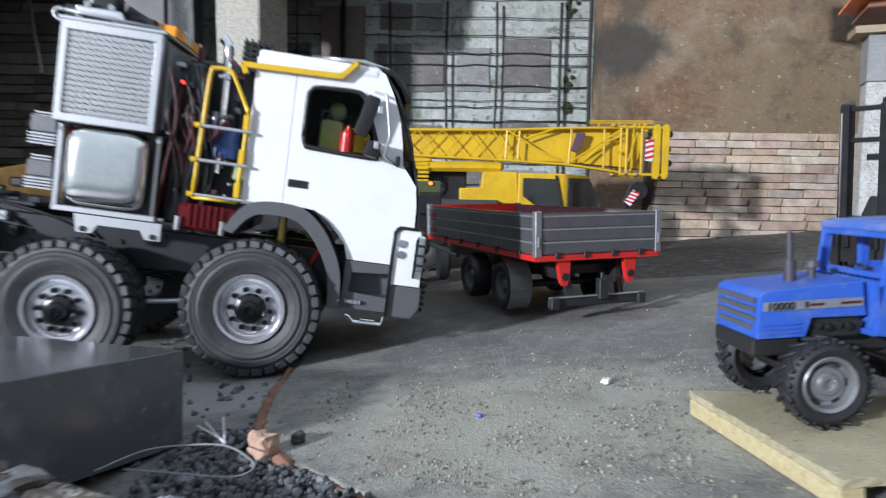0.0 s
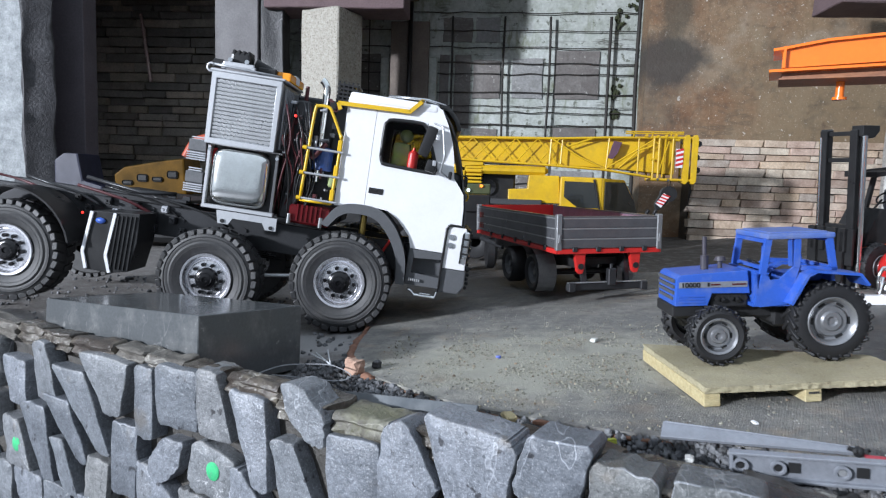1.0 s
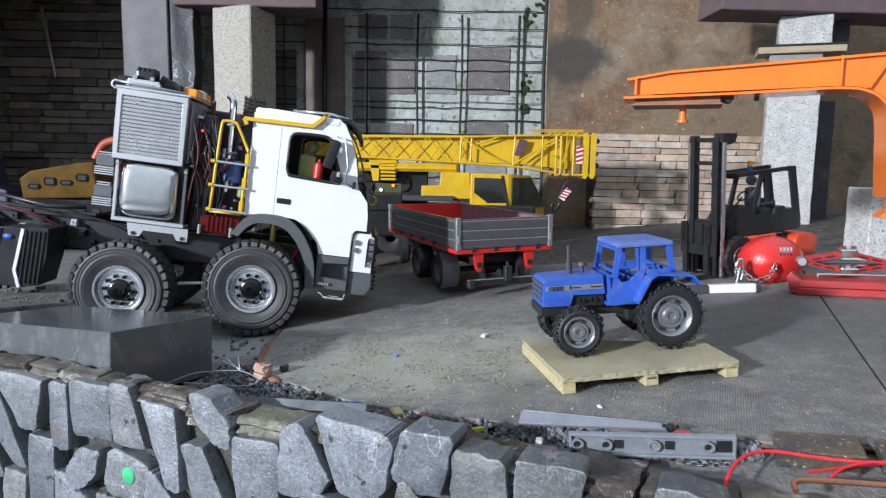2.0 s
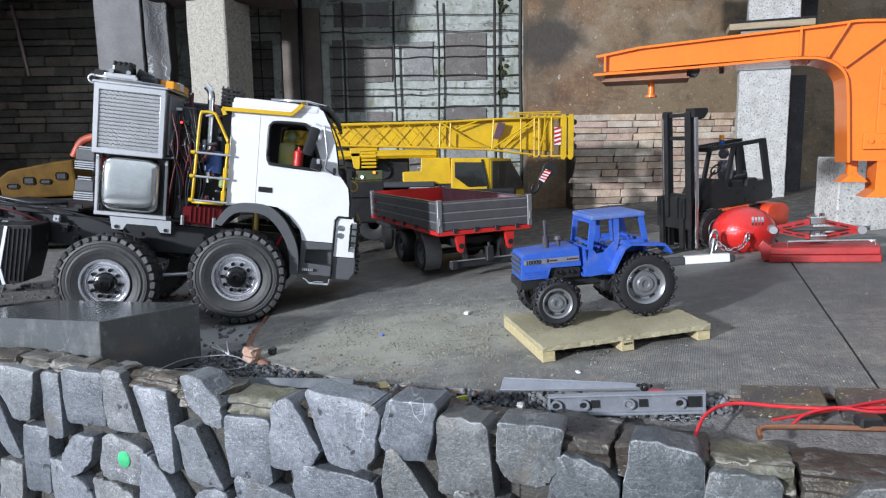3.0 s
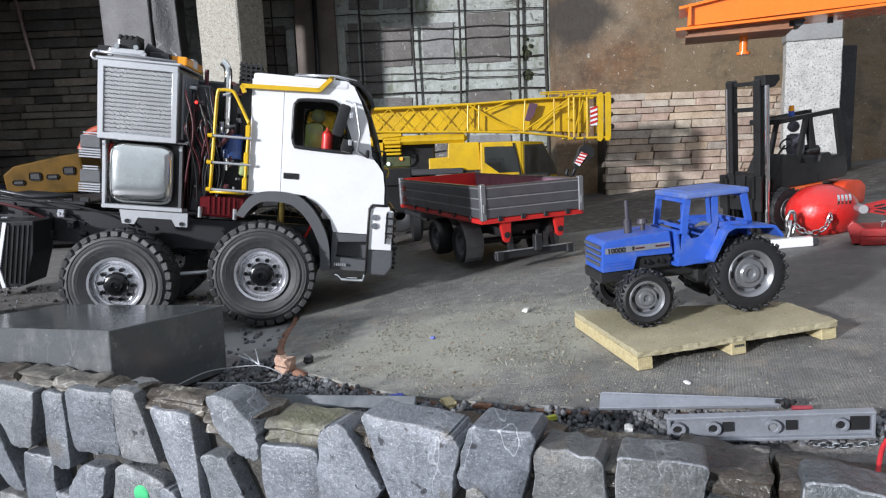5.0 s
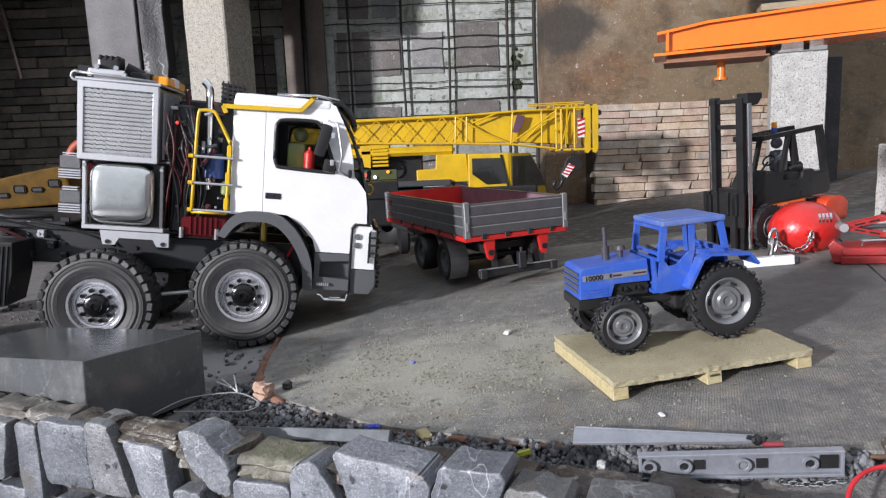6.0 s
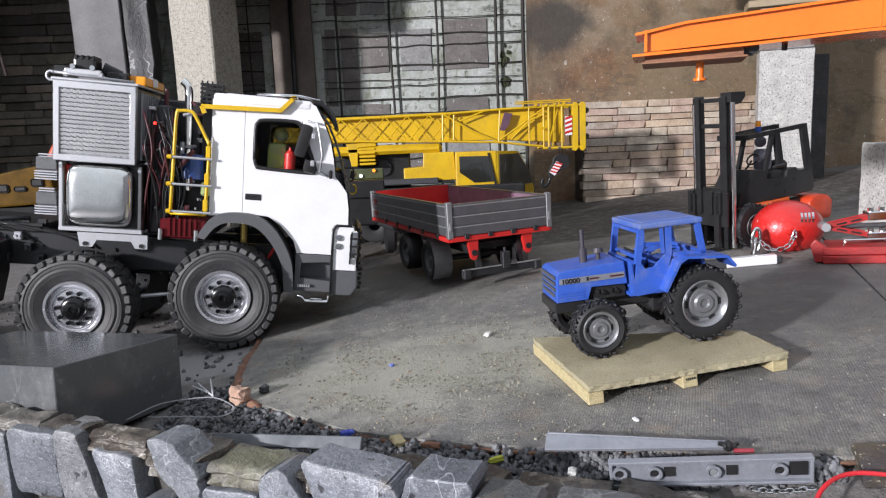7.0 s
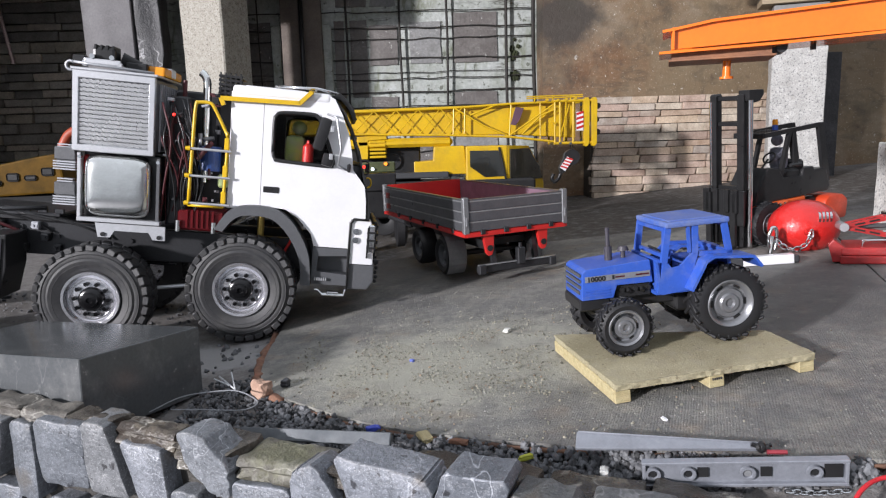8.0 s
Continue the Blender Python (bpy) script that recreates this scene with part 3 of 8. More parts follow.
# mirror
bm = B()
box(bm, (0, 0, 0), (0.0115, 0.008, 0.033), 0.003, pose(0.0702, 0.012, 0.1605, 0, 14, 0), seg=2)
box(bm, (0, 0, 0), (0.0115, 0.007, 0.013), 0.0025, pose(0.0772, 0.012, 0.1355, 0, 10, 0), seg=2)
mir = part("mirror", bm, BLACK, TRUCK, "black double wing mirror", smooth=True)
bm = B()
pipe(bm, [(0.074, 0.016, 0.1805), (0.0835, 0.010, 0.178), (0.0895, 0.010, 0.148), (0.0875, 0.012, 0.1315), (0.096, 0.020, 0.1265)], 0.0011, 6)
part("mirror_arm", bm, SILVER, mir)
for z in (0.166, 0.139):
    bm = B()
    box(bm, (0.0802, 0.010, z), (0.004, 0.004, 0.006), 0.0006)
    part("mirror_clamp", bm, SILVER, mir)
bm = B()
box(bm, (0.0985, 0.018, 0.1290), (0.0035, 0.008, 0.0085), 0.001)
part("mirror_foot", bm, BLACK, TRUCK)
# mudguard, steps, bumper, lamps
bm = B()
out = smooth_path([(-0.030, 0, 0.0575), (-0.0165, 0, 0.077), (0.0, 0, 0.0835), (0.0266, 0, 0.0825), (0.0435, 0, 0.072), (0.0560, 0, 0.055), (0.0645, 0, 0.034), (0.0672, 0, 0.006)], 4)
inn = smooth_path([(-0.022, 0, 0.0555), (-0.012, 0, 0.068), (0.0, 0, 0.0735), (0.022, 0, 0.0725), (0.036, 0, 0.0635), (0.0475, 0, 0.048), (0.0550, 0, 0.030), (0.0575, 0, 0.006)], 4)
for a, b, c, d in zip(out, out[1:], inn, inn[1:]):
    prism(bm, [(a.x, a.z), (b.x, b.z), (d.x, d.z), (c.x, c.z)], 0.0125, 0.05)
bmesh.ops.remove_doubles(bm, verts=bm.verts[:], dist=1e-5)
part("mudguard", bm, GREY, TRUCK, "grey plastic front mudguard", smooth=True)
bm = B()
prism(bm, [(0.0675, 0.0065), (0.0675, 0.0450), (0.1030, 0.0450), (0.1030, 0.038), (0.0735, 0.036), (0.0725, 0.020), (0.1035, 0.018), (0.1035, 0.0065)], 0.020, 0.05)
box(bm, (0.088, 0.042, 0.026), (0.034, 0.012, 0.036))
part("step_well", bm, GREY, TRUCK, "grey plastic entry step")
bm = B()
for k in range(6):
    box(bm, (0.0715 + 0.0022 * k, 0.0185, 0.0125), (0.0013, 0.004, 0.0028))
part("step_grip", bm, SILVER, TRUCK)
bm = B()
pipe(bm, [(0.0710, 0.018, 0.002), (0.0755, 0.018, 0.0005), (0.079, 0.018, -0.0032), (0.102, 0.018, -0.0032), (0.103, 0.018, 0.003)], 0.0013)
box(bm, (0.0905, 0.0175, -0.0035), (0.023, 0.006, 0.0016), 0.0004)
box(bm, (0.0905, 0.0175, -0.0008), (0.012, 0.005, 0.0014), 0.0004)
part("lower_step", bm, CHROME, TRUCK, "chromed folding step")
bm = B()
prism(bm, [(0.1050, 0.0295), (0.1052, 0.0710), (0.1085, 0.0755), (0.1255, 0.0755), (0.1290, 0.060), (0.1300, 0.0295)], 0.0225, 0.045, 0.001)
part("headlight_panel", bm, WHITE, TRUCK)
bm = B()
pipe(bm, [(0.1043, 0.021, 0.003), (0.1043, 0.021, 0.073), (0.1075, 0.021, 0.0768), (0.123, 0.021, 0.0768)], 0.0013, 6)
part("corner_guard", bm, BLACK, TRUCK, "black corner guard rail")
bm = B()
for z in (0.064, 0.055):
    rod(bm, (0.1105, 0.0205, z), (0.1105, 0.024, z), 0.0032, 14)
box(bm, (0.1265, 0.026, 0.057), (0.007, 0.012, 0.030), 0.0015)
part("headlight", bm, CHROME, TRUCK, "chromed headlight")
bm = B()
for z in (0.048, 0.056, 0.064):
    box(bm, (0.1265, 0.021, z), (0.009, 0.004, 0.0022))
box(bm, (0.123, 0.0205, 0.053), (0.0015, 0.003, 0.032))
part("lamp_guard", bm, BLACK, TRUCK)
bm = B()
prism(bm, [(0.1040, 0.0025), (0.1040, 0.0290), (0.1315, 0.0290), (0.1320, 0.012), (0.1260, 0.0025)], 0.0235, 0.176, 0.0015)
part("bumper", bm, GREY, TRUCK, "grey plastic front bumper")
for y in (0.045, 0.155):
    bm = B()
    for k in range(5):
        z = 0.028 - 0.005 * k
        bmesh.ops.create_uvsphere(bm, u_segments=8, v_segments=6, radius=0.0022, matrix=Matrix.Translation((0.1345 + 0.001 * (k % 2), y, z)))
    box(bm, (0.1345, y, 0.030), (0.006, 0.006, 0.005), 0.001)
    part("tow_shackle", bm, STEEL, TRUCK)
bm = B()
box(bm, (0.1315, 0.1, 0.05), (0.004, 0.10, 0.045), 0.001)
for k in range(5):
    box(bm, (0.1340, 0.1, 0.033 + 0.0085 * k), (0.0025, 0.098, 0.0035))
part("radiator_grille", bm, BLACK, TRUCK)

bm = B()
pipe(bm, [(0.124 + 0.0050 * math.sin(radians(a)), 0.173, 0.1070 + 0.0062 * math.cos(radians(a))) for a in range(-20, 221, 20)], 0.0011, 8)
part("grab_handle", bm, YELLOW, TRUCK, "yellow grab handle at the cab front")
bm = B()
pipe(bm, smooth_path([(0.111, 0.176, 0.133), (0.121, 0.180, 0.1335), (0.1245, 0.180, 0.130), (0.1245, 0.180, 0.119), (0.120, 0.178, 0.117)], 4), 0.0011, 8)
box(bm, (0.1225, 0.181, 0.1255), (0.004, 0.006, 0.011), 0.001)
part("front_mirror", bm, BLACK, TRUCK, "small black front mirror")

# ladder behind the cab
bm = B()
pipe(bm, smooth_path([(-0.0562, 0.019, 0.0790), (-0.0535, 0.019, 0.150), (-0.0520, 0.019, 0.1765), (-0.0490, 0.019, 0.1800), (-0.0385, 0.019, 0.1800), (-0.0335, 0.019, 0.174), (-0.0222, 0.019, 0.152), (-0.0208, 0.019, 0.145), (-0.0232, 0.019, 0.079)], 4), 0.0017, 8)
for z in (0.086, 0.112, 0.139):
    box(bm, (-0.0225 + (z - 0.1) * 0.03, 0.019, z + 0.003), (0.0048, 0.004, 0.012), 0.0008)
pipe(bm, [(-0.0565, 0.019, 0.0795), (-0.0232, 0.019, 0.0795)], 0.0017)
ladder = part("ladder", bm, YELLOW, TRUCK, "yellow painted access ladder")
for z in (0.0815, 0.1085, 0.135):
    bm = B()
    rod(bm, (-0.059, 0.0175, z), (-0.017, 0.0175, z), 0.0013, 8)
    part("rung", bm, SILVER, ladder, "bare metal rung")
    bm = B()
    rod(bm, (-0.0600, 0.0175, z), (-0.0555, 0.0175, z), 0.0022, 8)
    part("rung_end", bm, YELLOW, ladder)

# cooling tower: radiator above, tank below
TX0, TX1 = -0.164, -0.0895
bm = B()
for z0, z1 in ((0.1235, 0.130), (0.192, 0.199)):
    box(bm, ((TX0 + TX1) / 2, 0.0215, (z0 + z1) / 2), (TX1 - TX0, 0.006, z1 - z0), 0.0008)
for x in (TX0 + 0.003, TX1 - 0.003):
    box(bm, (x, 0.0215, 0.161), (0.006, 0.0058, 0.0655), 0.0008)
part("radiator_frame", bm, SILVER, TRUCK, "bright aluminium radiator frame", smooth=True)
bm = B()
for k in range(15):
    z = 0.1325 + 0.00408 * k
    n = 22
    for j in range(n):
        x = TX0 + 0.006 + (TX1 - TX0 - 0.012) * (j + 0.5) / n
        box(bm, (x, 0.0215, z), (0.00300, 0.0026, 0.0031), 0, Matrix.Translation((x, 0.0215, z + 0.0006 * (j % 2))) @ pose(0, 0, 0, 12, 0, 0) @ Matrix.Translation((-x, -0.0215, -z)))
box(bm, ((TX0 + TX1) / 2, 0.0245, 0.161), (TX1 - TX0 - 0.008, 0.002, 0.066))
part("radiator_core", bm, mat("bright_fin_metal", (0.82, 0.83, 0.83), 0.28, 0.85, (0.60, 0.61, 0.62), 45, 500, 0.2, 0.1), TRUCK, "silver finned radiator core")
bm = B()
box(bm, ((TX0 + TX1) / 2 + 0.001, 0.066, 0.1615), (TX1 - TX0 - 0.003, 0.082, 0.073), 0.001)
housing = part("radiator_housing", bm, GREYMETAL, TRUCK, "dark steel radiator housing")
for k in range(9):
    bm = B()
    box(bm, (TX1 + 0.001, 0.035 + 0.008 * k, 0.161), (0.002, 0.002, 0.066))
    part("rib", bm, SILVERPL, housing)
bm = B()
box(bm, ((TX0 + TX1) / 2, 0.066, 0.2005), (TX1 - TX0 + 0.004, 0.094, 0.0025), 0.0006)
pipe(bm, [(-0.1665 + 0.0040 * math.cos(radians(a)), 0.022, 0.2025 + 0.0042 * math.sin(radians(a))) for a in range(40, 341, 30)], 0.0013)
pipe(bm, [(-0.1635, 0.022, 0.2062), (-0.150, 0.022, 0.2055), (-0.092, 0.022, 0.2030)], 0.0013)
part("top_plate", bm, SILVER, TRUCK, "aluminium top plate with tube")
bm = B()
box(bm, (-0.139, 0.036, 0.2165), (0.021, 0.018, 0.013), 0.003, seg=2)
rod(bm, (-0.127, 0.040, 0.2150), (-0.112, 0.046, 0.2085), 0.0062, 16)
for k in range(4):
    box(bm, (-0.1465 + 0.0052 * k, 0.036, 0.2225), (0.0026, 0.019, 0.0045), 0.0006)
box(bm, (-0.112, 0.05, 0.208), (0.02, 0.03, 0.008), 0.001)
box(bm, (-0.166, 0.045, 0.2100), (0.012, 0.010, 0.009), 0.001)
motor = part("fan_motor", bm, BLACK, TRUCK, "black ribbed fan motor")
bm = B()
box(bm, (-0.139, 0.0245, 0.2085), (0.033, 0.003, 0.0055), 0.0012, seg=2)
for x in (-0.1545, -0.1235):
    box(bm, (x, 0.0245, 0.2060), (0.005, 0.003, 0.006), 0.0008)
part("motor_bracket", bm, SILVER, motor, "bright motor bracket")
for x in (-0.1480, -0.1305):
    bm = B()
    rod(bm, (x, 0.0222, 0.2130), (x, 0.026, 0.2130), 0.0024, 12)
    part("bolt", bm, CHROME, motor)
beacon = new("beacon_bar")
beacon.parent = TRUCK
bm = B()
box(bm, (-0.095, 0.075, 0.2065), (0.016, 0.07, 0.009), 0.002, seg=2)
part("lens", bm, AMBER, beacon, "orange beacon lens")
bm = B()
box(bm, (-0.095, 0.075, 0.2075), (0.0165, 0.018, 0.0095), 0.001)
part("centre_block", bm, WHITE, beacon)
bm = B()
bmesh.ops.create_cube(bm, size=2)
bmesh.ops.subdivide_edges(bm, edges=bm.edges[:], cuts=15, use_grid_fill=True)
for v in bm.verts:
    q = Vector([math.sin(c * math.pi / 2) for c in v.co])
    q /= sum(abs(c) ** 5.5 for c in q) ** (1 / 5.5)
    v.co = Vector((-0.1238 + q.x * 0.0320, 0.050 + q.y * 0.0330, 0.0915 + q.z * 0.0315))
part("tank", bm, TANK, TRUCK, "polished steel rounded fuel tank", smooth=True)
bm = B()
box(bm, (-0.0862, 0.0265, 0.0885), (0.0034, 0.006, 0.067), 0.0005)
part("tank_post", bm, GREYMETAL, TRUCK, "dull steel tank post")
for x, z in ((-0.0862, 0.118), (-0.158, 0.118)):
    bm = B()
    rod(bm, (x, 0.0215, z), (x, 0.025, z), 0.0018, 10)
    part("bolt", bm, CHROME, TRUCK)
bm = B()
box(bm, (-0.1545, 0.040, 0.110), (0.006, 0.02, 0.020), 0.002)
part("tank_strap", bm, RED, TRUCK, "red strap behind the tank")
bm = B()
box(bm, (-0.1588, 0.026, 0.0885), (0.0034, 0.006, 0.067), 0.0005)
box(bm, (-0.122, 0.026, 0.0575), (0.077, 0.008, 0.0042), 0.0005)
prism(bm, [(-0.1415, 0.0405), (-0.144, 0.0545), (-0.0785, 0.0545), (-0.0785, 0.0405), (-0.090, 0.0405), (-0.094, 0.0475), (-0.126, 0.0475), (-0.130, 0.0405)], 0.024, 0.027)
part("tank_frame", bm, SILVER, TRUCK, "aluminium tank frame")
for x in (-0.1365, -0.084):
    bm = B()
    rod(bm, (x, 0.0225, 0.0435), (x, 0.026, 0.0435), 0.0022, 10)
    part("bolt", bm, BLACK, TRUCK)
bm = B()
box(bm, (-0.122, 0.07, 0.09), (0.07, 0.075, 0.066))
part("tower_core", bm, BLACK, TRUCK)
for z0, z1 in ((0.103, 0.1295), (0.069, 0.0965)):
    bm = B()
    box(bm, (-0.1725, 0.034, (z0 + z1) / 2), (0.017, 0.012, z1 - z0 - 0.008), 0.0006)
    box(bm, (-0.1725, 0.0275, z0 + 0.0165), (0.0185, 0.005, 0.012), 0.0005)
    sink = part("heat_sink", bm, GREYMETAL, TRUCK, "silver finned heat sink")
    for k in range(4):
        bm = B()
        box(bm, (-0.1725, 0.027, z0 + 0.0015 + 0.0024 * k), (0.020, 0.006, 0.0013))
        part("fin", bm, SILVERPL, sink)
    for k in range(2):
        bm = B()
        box(bm, (-0.1725, 0.029, z1 - 0.0015 - 0.0024 * k), (0.014, 0.006, 0.0012))
        part("fin", bm, SILVERPL, sink)

# engine bay: hoses, engine, stack
rng = random.Random(4)
for i in range(38):
    bm = B()
    x0, y0 = rng.uniform(-0.084, -0.060), rng.uniform(0.022, 0.06)
    pipe(bm, smooth_path([(x0, y0, 0.185 - rng.random() * 0.05), (x0 + rng.uniform(-0.004, 0.014), y0 + rng.uniform(-0.012, 0.004), 0.14), (x0 + rng.uniform(-0.002, 0.018), y0, 0.10), (x0 + rng.uniform(-0.004, 0.008), y0 + 0.01, 0.055)], 4), rng.uniform(0.0005, 0.0011), 6)
    part("hose", bm, rng.choice((BLACK, DARKGREY, MAROON, MAROON, STEEL)), TRUCK)
bm = B()
box(bm, (-0.050, 0.095, 0.125), (0.066, 0.05, 0.135), 0.002)
box(bm, (-0.072, 0.075, 0.12), (0.02, 0.07, 0.13), 0.002)
part("valve_rack", bm, STEEL, TRUCK)
for k in range(10):
    bm = B()
    box(bm, (rng.uniform(-0.083, -0.066), rng.uniform(0.028, 0.045), 0.085 + 0.0105 * k + rng.uniform(-0.003, 0.003)), (rng.uniform(0.003, 0.007), 0.006, rng.uniform(0.002, 0.006)), 0.0006)
    part("valve", bm, (STEEL, REDDARK, STEEL, BLACK, SILVER)[k % 5], TRUCK)
for k in range(46):
    bm = B()
    p = Vector((rng.uniform(-0.086, -0.030), rng.uniform(0.034, 0.056), rng.uniform(0.078, 0.190)))
    s = rng.uniform(0.002, 0.0055)
    if k % 3 == 0:
        rod(bm, p, p + Vector((rng.choice((0, s * 2.5)), 0, rng.choice((0, 0, s * 3)) + 0.002)), s * 0.45, 10)
    else:
        box(bm, p, (s * rng.uniform(0.6, 1.8), s, s * rng.uniform(0.6, 2.2)), 0.0004)
    part("fitting", bm, rng.choice((STEEL, GREYMETAL, BLACK, GREYMETAL, SILVERPL, MAROON)), TRUCK)
bm = B()
box(bm, (-0.045, 0.07, 0.063), (0.045, 0.09, 0.020), 0.002)
for k in range(6):
    box(bm, (-0.058 + 0.005 * k, 0.024, 0.065), (0.0022, 0.004, 0.018))
part("engine", bm, REDDARK, TRUCK, "red anodised finned engine block")
for x in (-0.066, -0.032):
    bm = B()
    rod(bm, (x, 0.022, 0.052), (x, 0.022, 0.063), 0.0024, 10)
    part("bolt", bm, TANK, TRUCK)
bm = B()
rod(bm, (-0.043, 0.05, 0.113), (-0.043, 0.05, 0.138), 0.011, 20)
part("canister", bm, mat("deep_blue_plastic", (0.02, 0.06, 0.22), 0.4), TRUCK, "blue canister")
bm = B()
box(bm, (-0.030, 0.06, 0.103), (0.010, 0.02, 0.014), 0.002)
part("reservoir", bm, mat("pale_green_plastic", (0.45, 0.55, 0.25), 0.4), TRUCK, "pale green reservoir")
bm = B()
pipe(bm, [(-0.0505, 0.062, 0.10), (-0.0505, 0.062, 0.196)] + [(-0.0605 + 0.010 * math.cos(radians(a)), 0.062, 0.2 + 0.0125 * math.sin(radians(a))) for a in range(0, 71, 10)], 0.0040, 14)
part("exhaust_pipe", bm, TANK, TRUCK, "steel exhaust stack", smooth=True)
bm = B()
box(bm, (-0.031, 0.075, 0.165), (0.018, 0.022, 0.07), 0.003)
part("air_duct", bm, BLACK, TRUCK)
bm = B()
for k in range(6):
    box(bm, (-0.027, 0.075, 0.189 + 0.0043 * k), (0.024, 0.034, 0.0026), 0.0004)
for k in range(5):
    box(bm, (-0.037 + 0.005 * k, 0.0585, 0.2), (0.0016, 0.0016, 0.028))
part("air_intake", bm, BLACK, TRUCK, "black louvred air intake")
bm = B()
bmesh.ops.create_uvsphere(bm, u_segments=10, v_segments=8, radius=0.0015, matrix=Matrix.Translation((-0.0725, 0.021, 0.166)))
part("marker_lamp", bm, REDLAMP, TRUCK, "lit red marker lamp")

# chassis
for y in (0.062, 0.138):
    bm = B()
    box(bm, (-0.16, y, 0.030), (0.54, 0.008, 0.034), 0.001)
    for k in range(14):
        rod(bm, (-0.40 + 0.035 * k, y - 0.006, 0.033 + 0.008 * (k % 2)), (-0.40 + 0.035 * k, y + 0.006, 0.033 + 0.008 * (k % 2)), 0.0022, 8)
    part("chassis_rail", bm, STEEL, TRUCK, "dark steel chassis rail")
rng = random.Random(9)
for k in range(5):
    bm = B()
    x = -0.40 + 0.043 * k + rng.uniform(-0.01, 0.01)
    z0 = 0.056 + rng.uniform(-0.004, 0.006)
    pipe(bm, smooth_path([(x, rng.uniform(0.045, 0.06), z0), (x + 0.03, 0.05 + rng.uniform(-0.006, 0.004), z0 - 0.004), (x + 0.06, 0.05 + rng.uniform(-0.006, 0.01), z0 - 0.010), (x + 0.085, 0.055, z0 - 0.022)], 4), rng.uniform(0.0010, 0.0018), 7)
    part("hose", bm, rng.choice((BLACK, BLACK, STEEL, STEEL, MAROON)), TRUCK)
for k in range(12):
    bm = B()
    x = -0.305 + 0.0105 * k
    box(bm, (x, 0.053 + 0.004 * (k % 2), 0.043 - 0.011 * (k % 3)), (0.0075, 0.009, 0.008), 0.001)
    rod(bm, (x, 0.0465, 0.043 - 0.011 * (k % 3)), (x, 0.05, 0.043 - 0.011 * (k % 3)), 0.0016, 8)
    part("bracket", bm, rng.choice((STEEL, BLACK, BLACK, SILVERPL)), TRUCK)
for x, z in ((0, 0), (-0.139, -0.0177), (-0.347, -0.0185)):
    bm = B()
    rod(bm, (x, 0.03, z), (x, 0.17, z), 0.009, 16)
    bmesh.ops.create_uvsphere(bm, u_segments=16, v_segments=10, radius=0.018, matrix=Matrix.Translation((x, 0.1, z)))
    part("axle", bm, BLACK, TRUCK)
    for y in (0.05, 0.15):
        bm = B()
        for k in range(4):
            box(bm, (x, y, z + 0.010 + 0.0024 * k), (0.085 - 0.014 * k, 0.007, 0.0016))
        part("leaf_spring", bm, STEEL, TRUCK)
bm = B()
rod(bm, (0.012, 0.042, 0.03), (0.012, 0.042, 0.072), 0.0036, 12)
part("shock_absorber", bm, mat("brass", (0.55, 0.40, 0.12), 0.35, 1.0), TRUCK, "brass shock absorber")
bm = B()
rod(bm, (0.03, 0.045, 0.02), (0.05, 0.06, 0.06), 0.0016, 8)
part("brake_pipe", bm, RED, TRUCK)
bm = B()
rod(bm, (-0.115, 0.035, -0.014), (-0.03, 0.035, -0.002), 0.002, 8)
part("track_rod", bm, SILVER, TRUCK)
bm = B()
box(bm, (-0.235, 0.1, 0.0545), (0.095, 0.09, 0.004), 0.001)
for k in range(6):
    box(bm, (-0.27 + 0.016 * k, 0.06, 0.058), (0.008, 0.004, 0.005))
pipe(bm, [(-0.30, 0.055, 0.066), (-0.24, 0.055, 0.058), (-0.20, 0.055, 0.062)], 0.002)
part("deck_plate", bm, STEEL, TRUCK, "dark steel deck plate")
bm = B()
arc = [(-0.347 + 0.066 * math.cos(radians(a)), -0.0185 + 0.068 * math.sin(radians(a))) for a in range(15, 166, 10)]
front_strip(bm, arc, -0.002, 0.046, 0.002)
part("rear_mudguard", bm, BLACK, TRUCK, "black rear mudguard", smooth=True)
bm = B()
prism(bm, [(-0.2689, 0.0345), (-0.2188, 0.0386), (-0.2190, 0.0068), (-0.2252, -0.0250), (-0.2443, -0.0292), (-0.2698, -0.0282), (-0.2752, -0.0093)], 0.012, 0.055, 0.001)
tb = part("tool_box", bm, BLACK, TRUCK, "black tool box with chrome edges")
bm = B()
for pts in ([(-0.2680, 0.0340), (-0.2742, -0.0093), (-0.2692, -0.0270)], [(-0.2437, 0.0355), (-0.2498, -0.0103), (-0.2443, -0.0285)]):
    for a, b in zip(pts, pts[1:]):
        bar(bm, (a[0], 0.0108, a[1]), (b[0], 0.0108, b[1]), 0.0022, 0.0032)
part("edge_trim", bm, mat("bright_trim", (0.88, 0.89, 0.92), 0.3, 0.3), tb, "chrome edge strip")
for k in range(5):
    bm = B()
    bar(bm, (-0.2405 + 0.0045 * k, 0.0112, 0.033 + 0.0004 * k), (-0.2440 + 0.0045 * k, 0.0112, -0.024), 0.0016, 0.0014)
    part("rib", bm, BLACK, tb)
bm = B()
lathe(bm, [(0.0042, 0), (0.0042, -0.001), (0.0001, -0.0012)], 20)
part("badge", bm, BLUE, tb, "plain blue oval badge", pose(-0.2585, 0.0112, 0.0255) @ Matrix.Diagonal((1.2, 1, 0.75, 1)))
bm = B()
bmesh.ops.create_uvsphere(bm, u_segments=8, v_segments=6, radius=0.0014, matrix=Matrix.Translation((-0.283, 0.02, 0.03)))
part("marker_lamp", bm, REDLAMP, TRUCK, "lit red marker lamp")

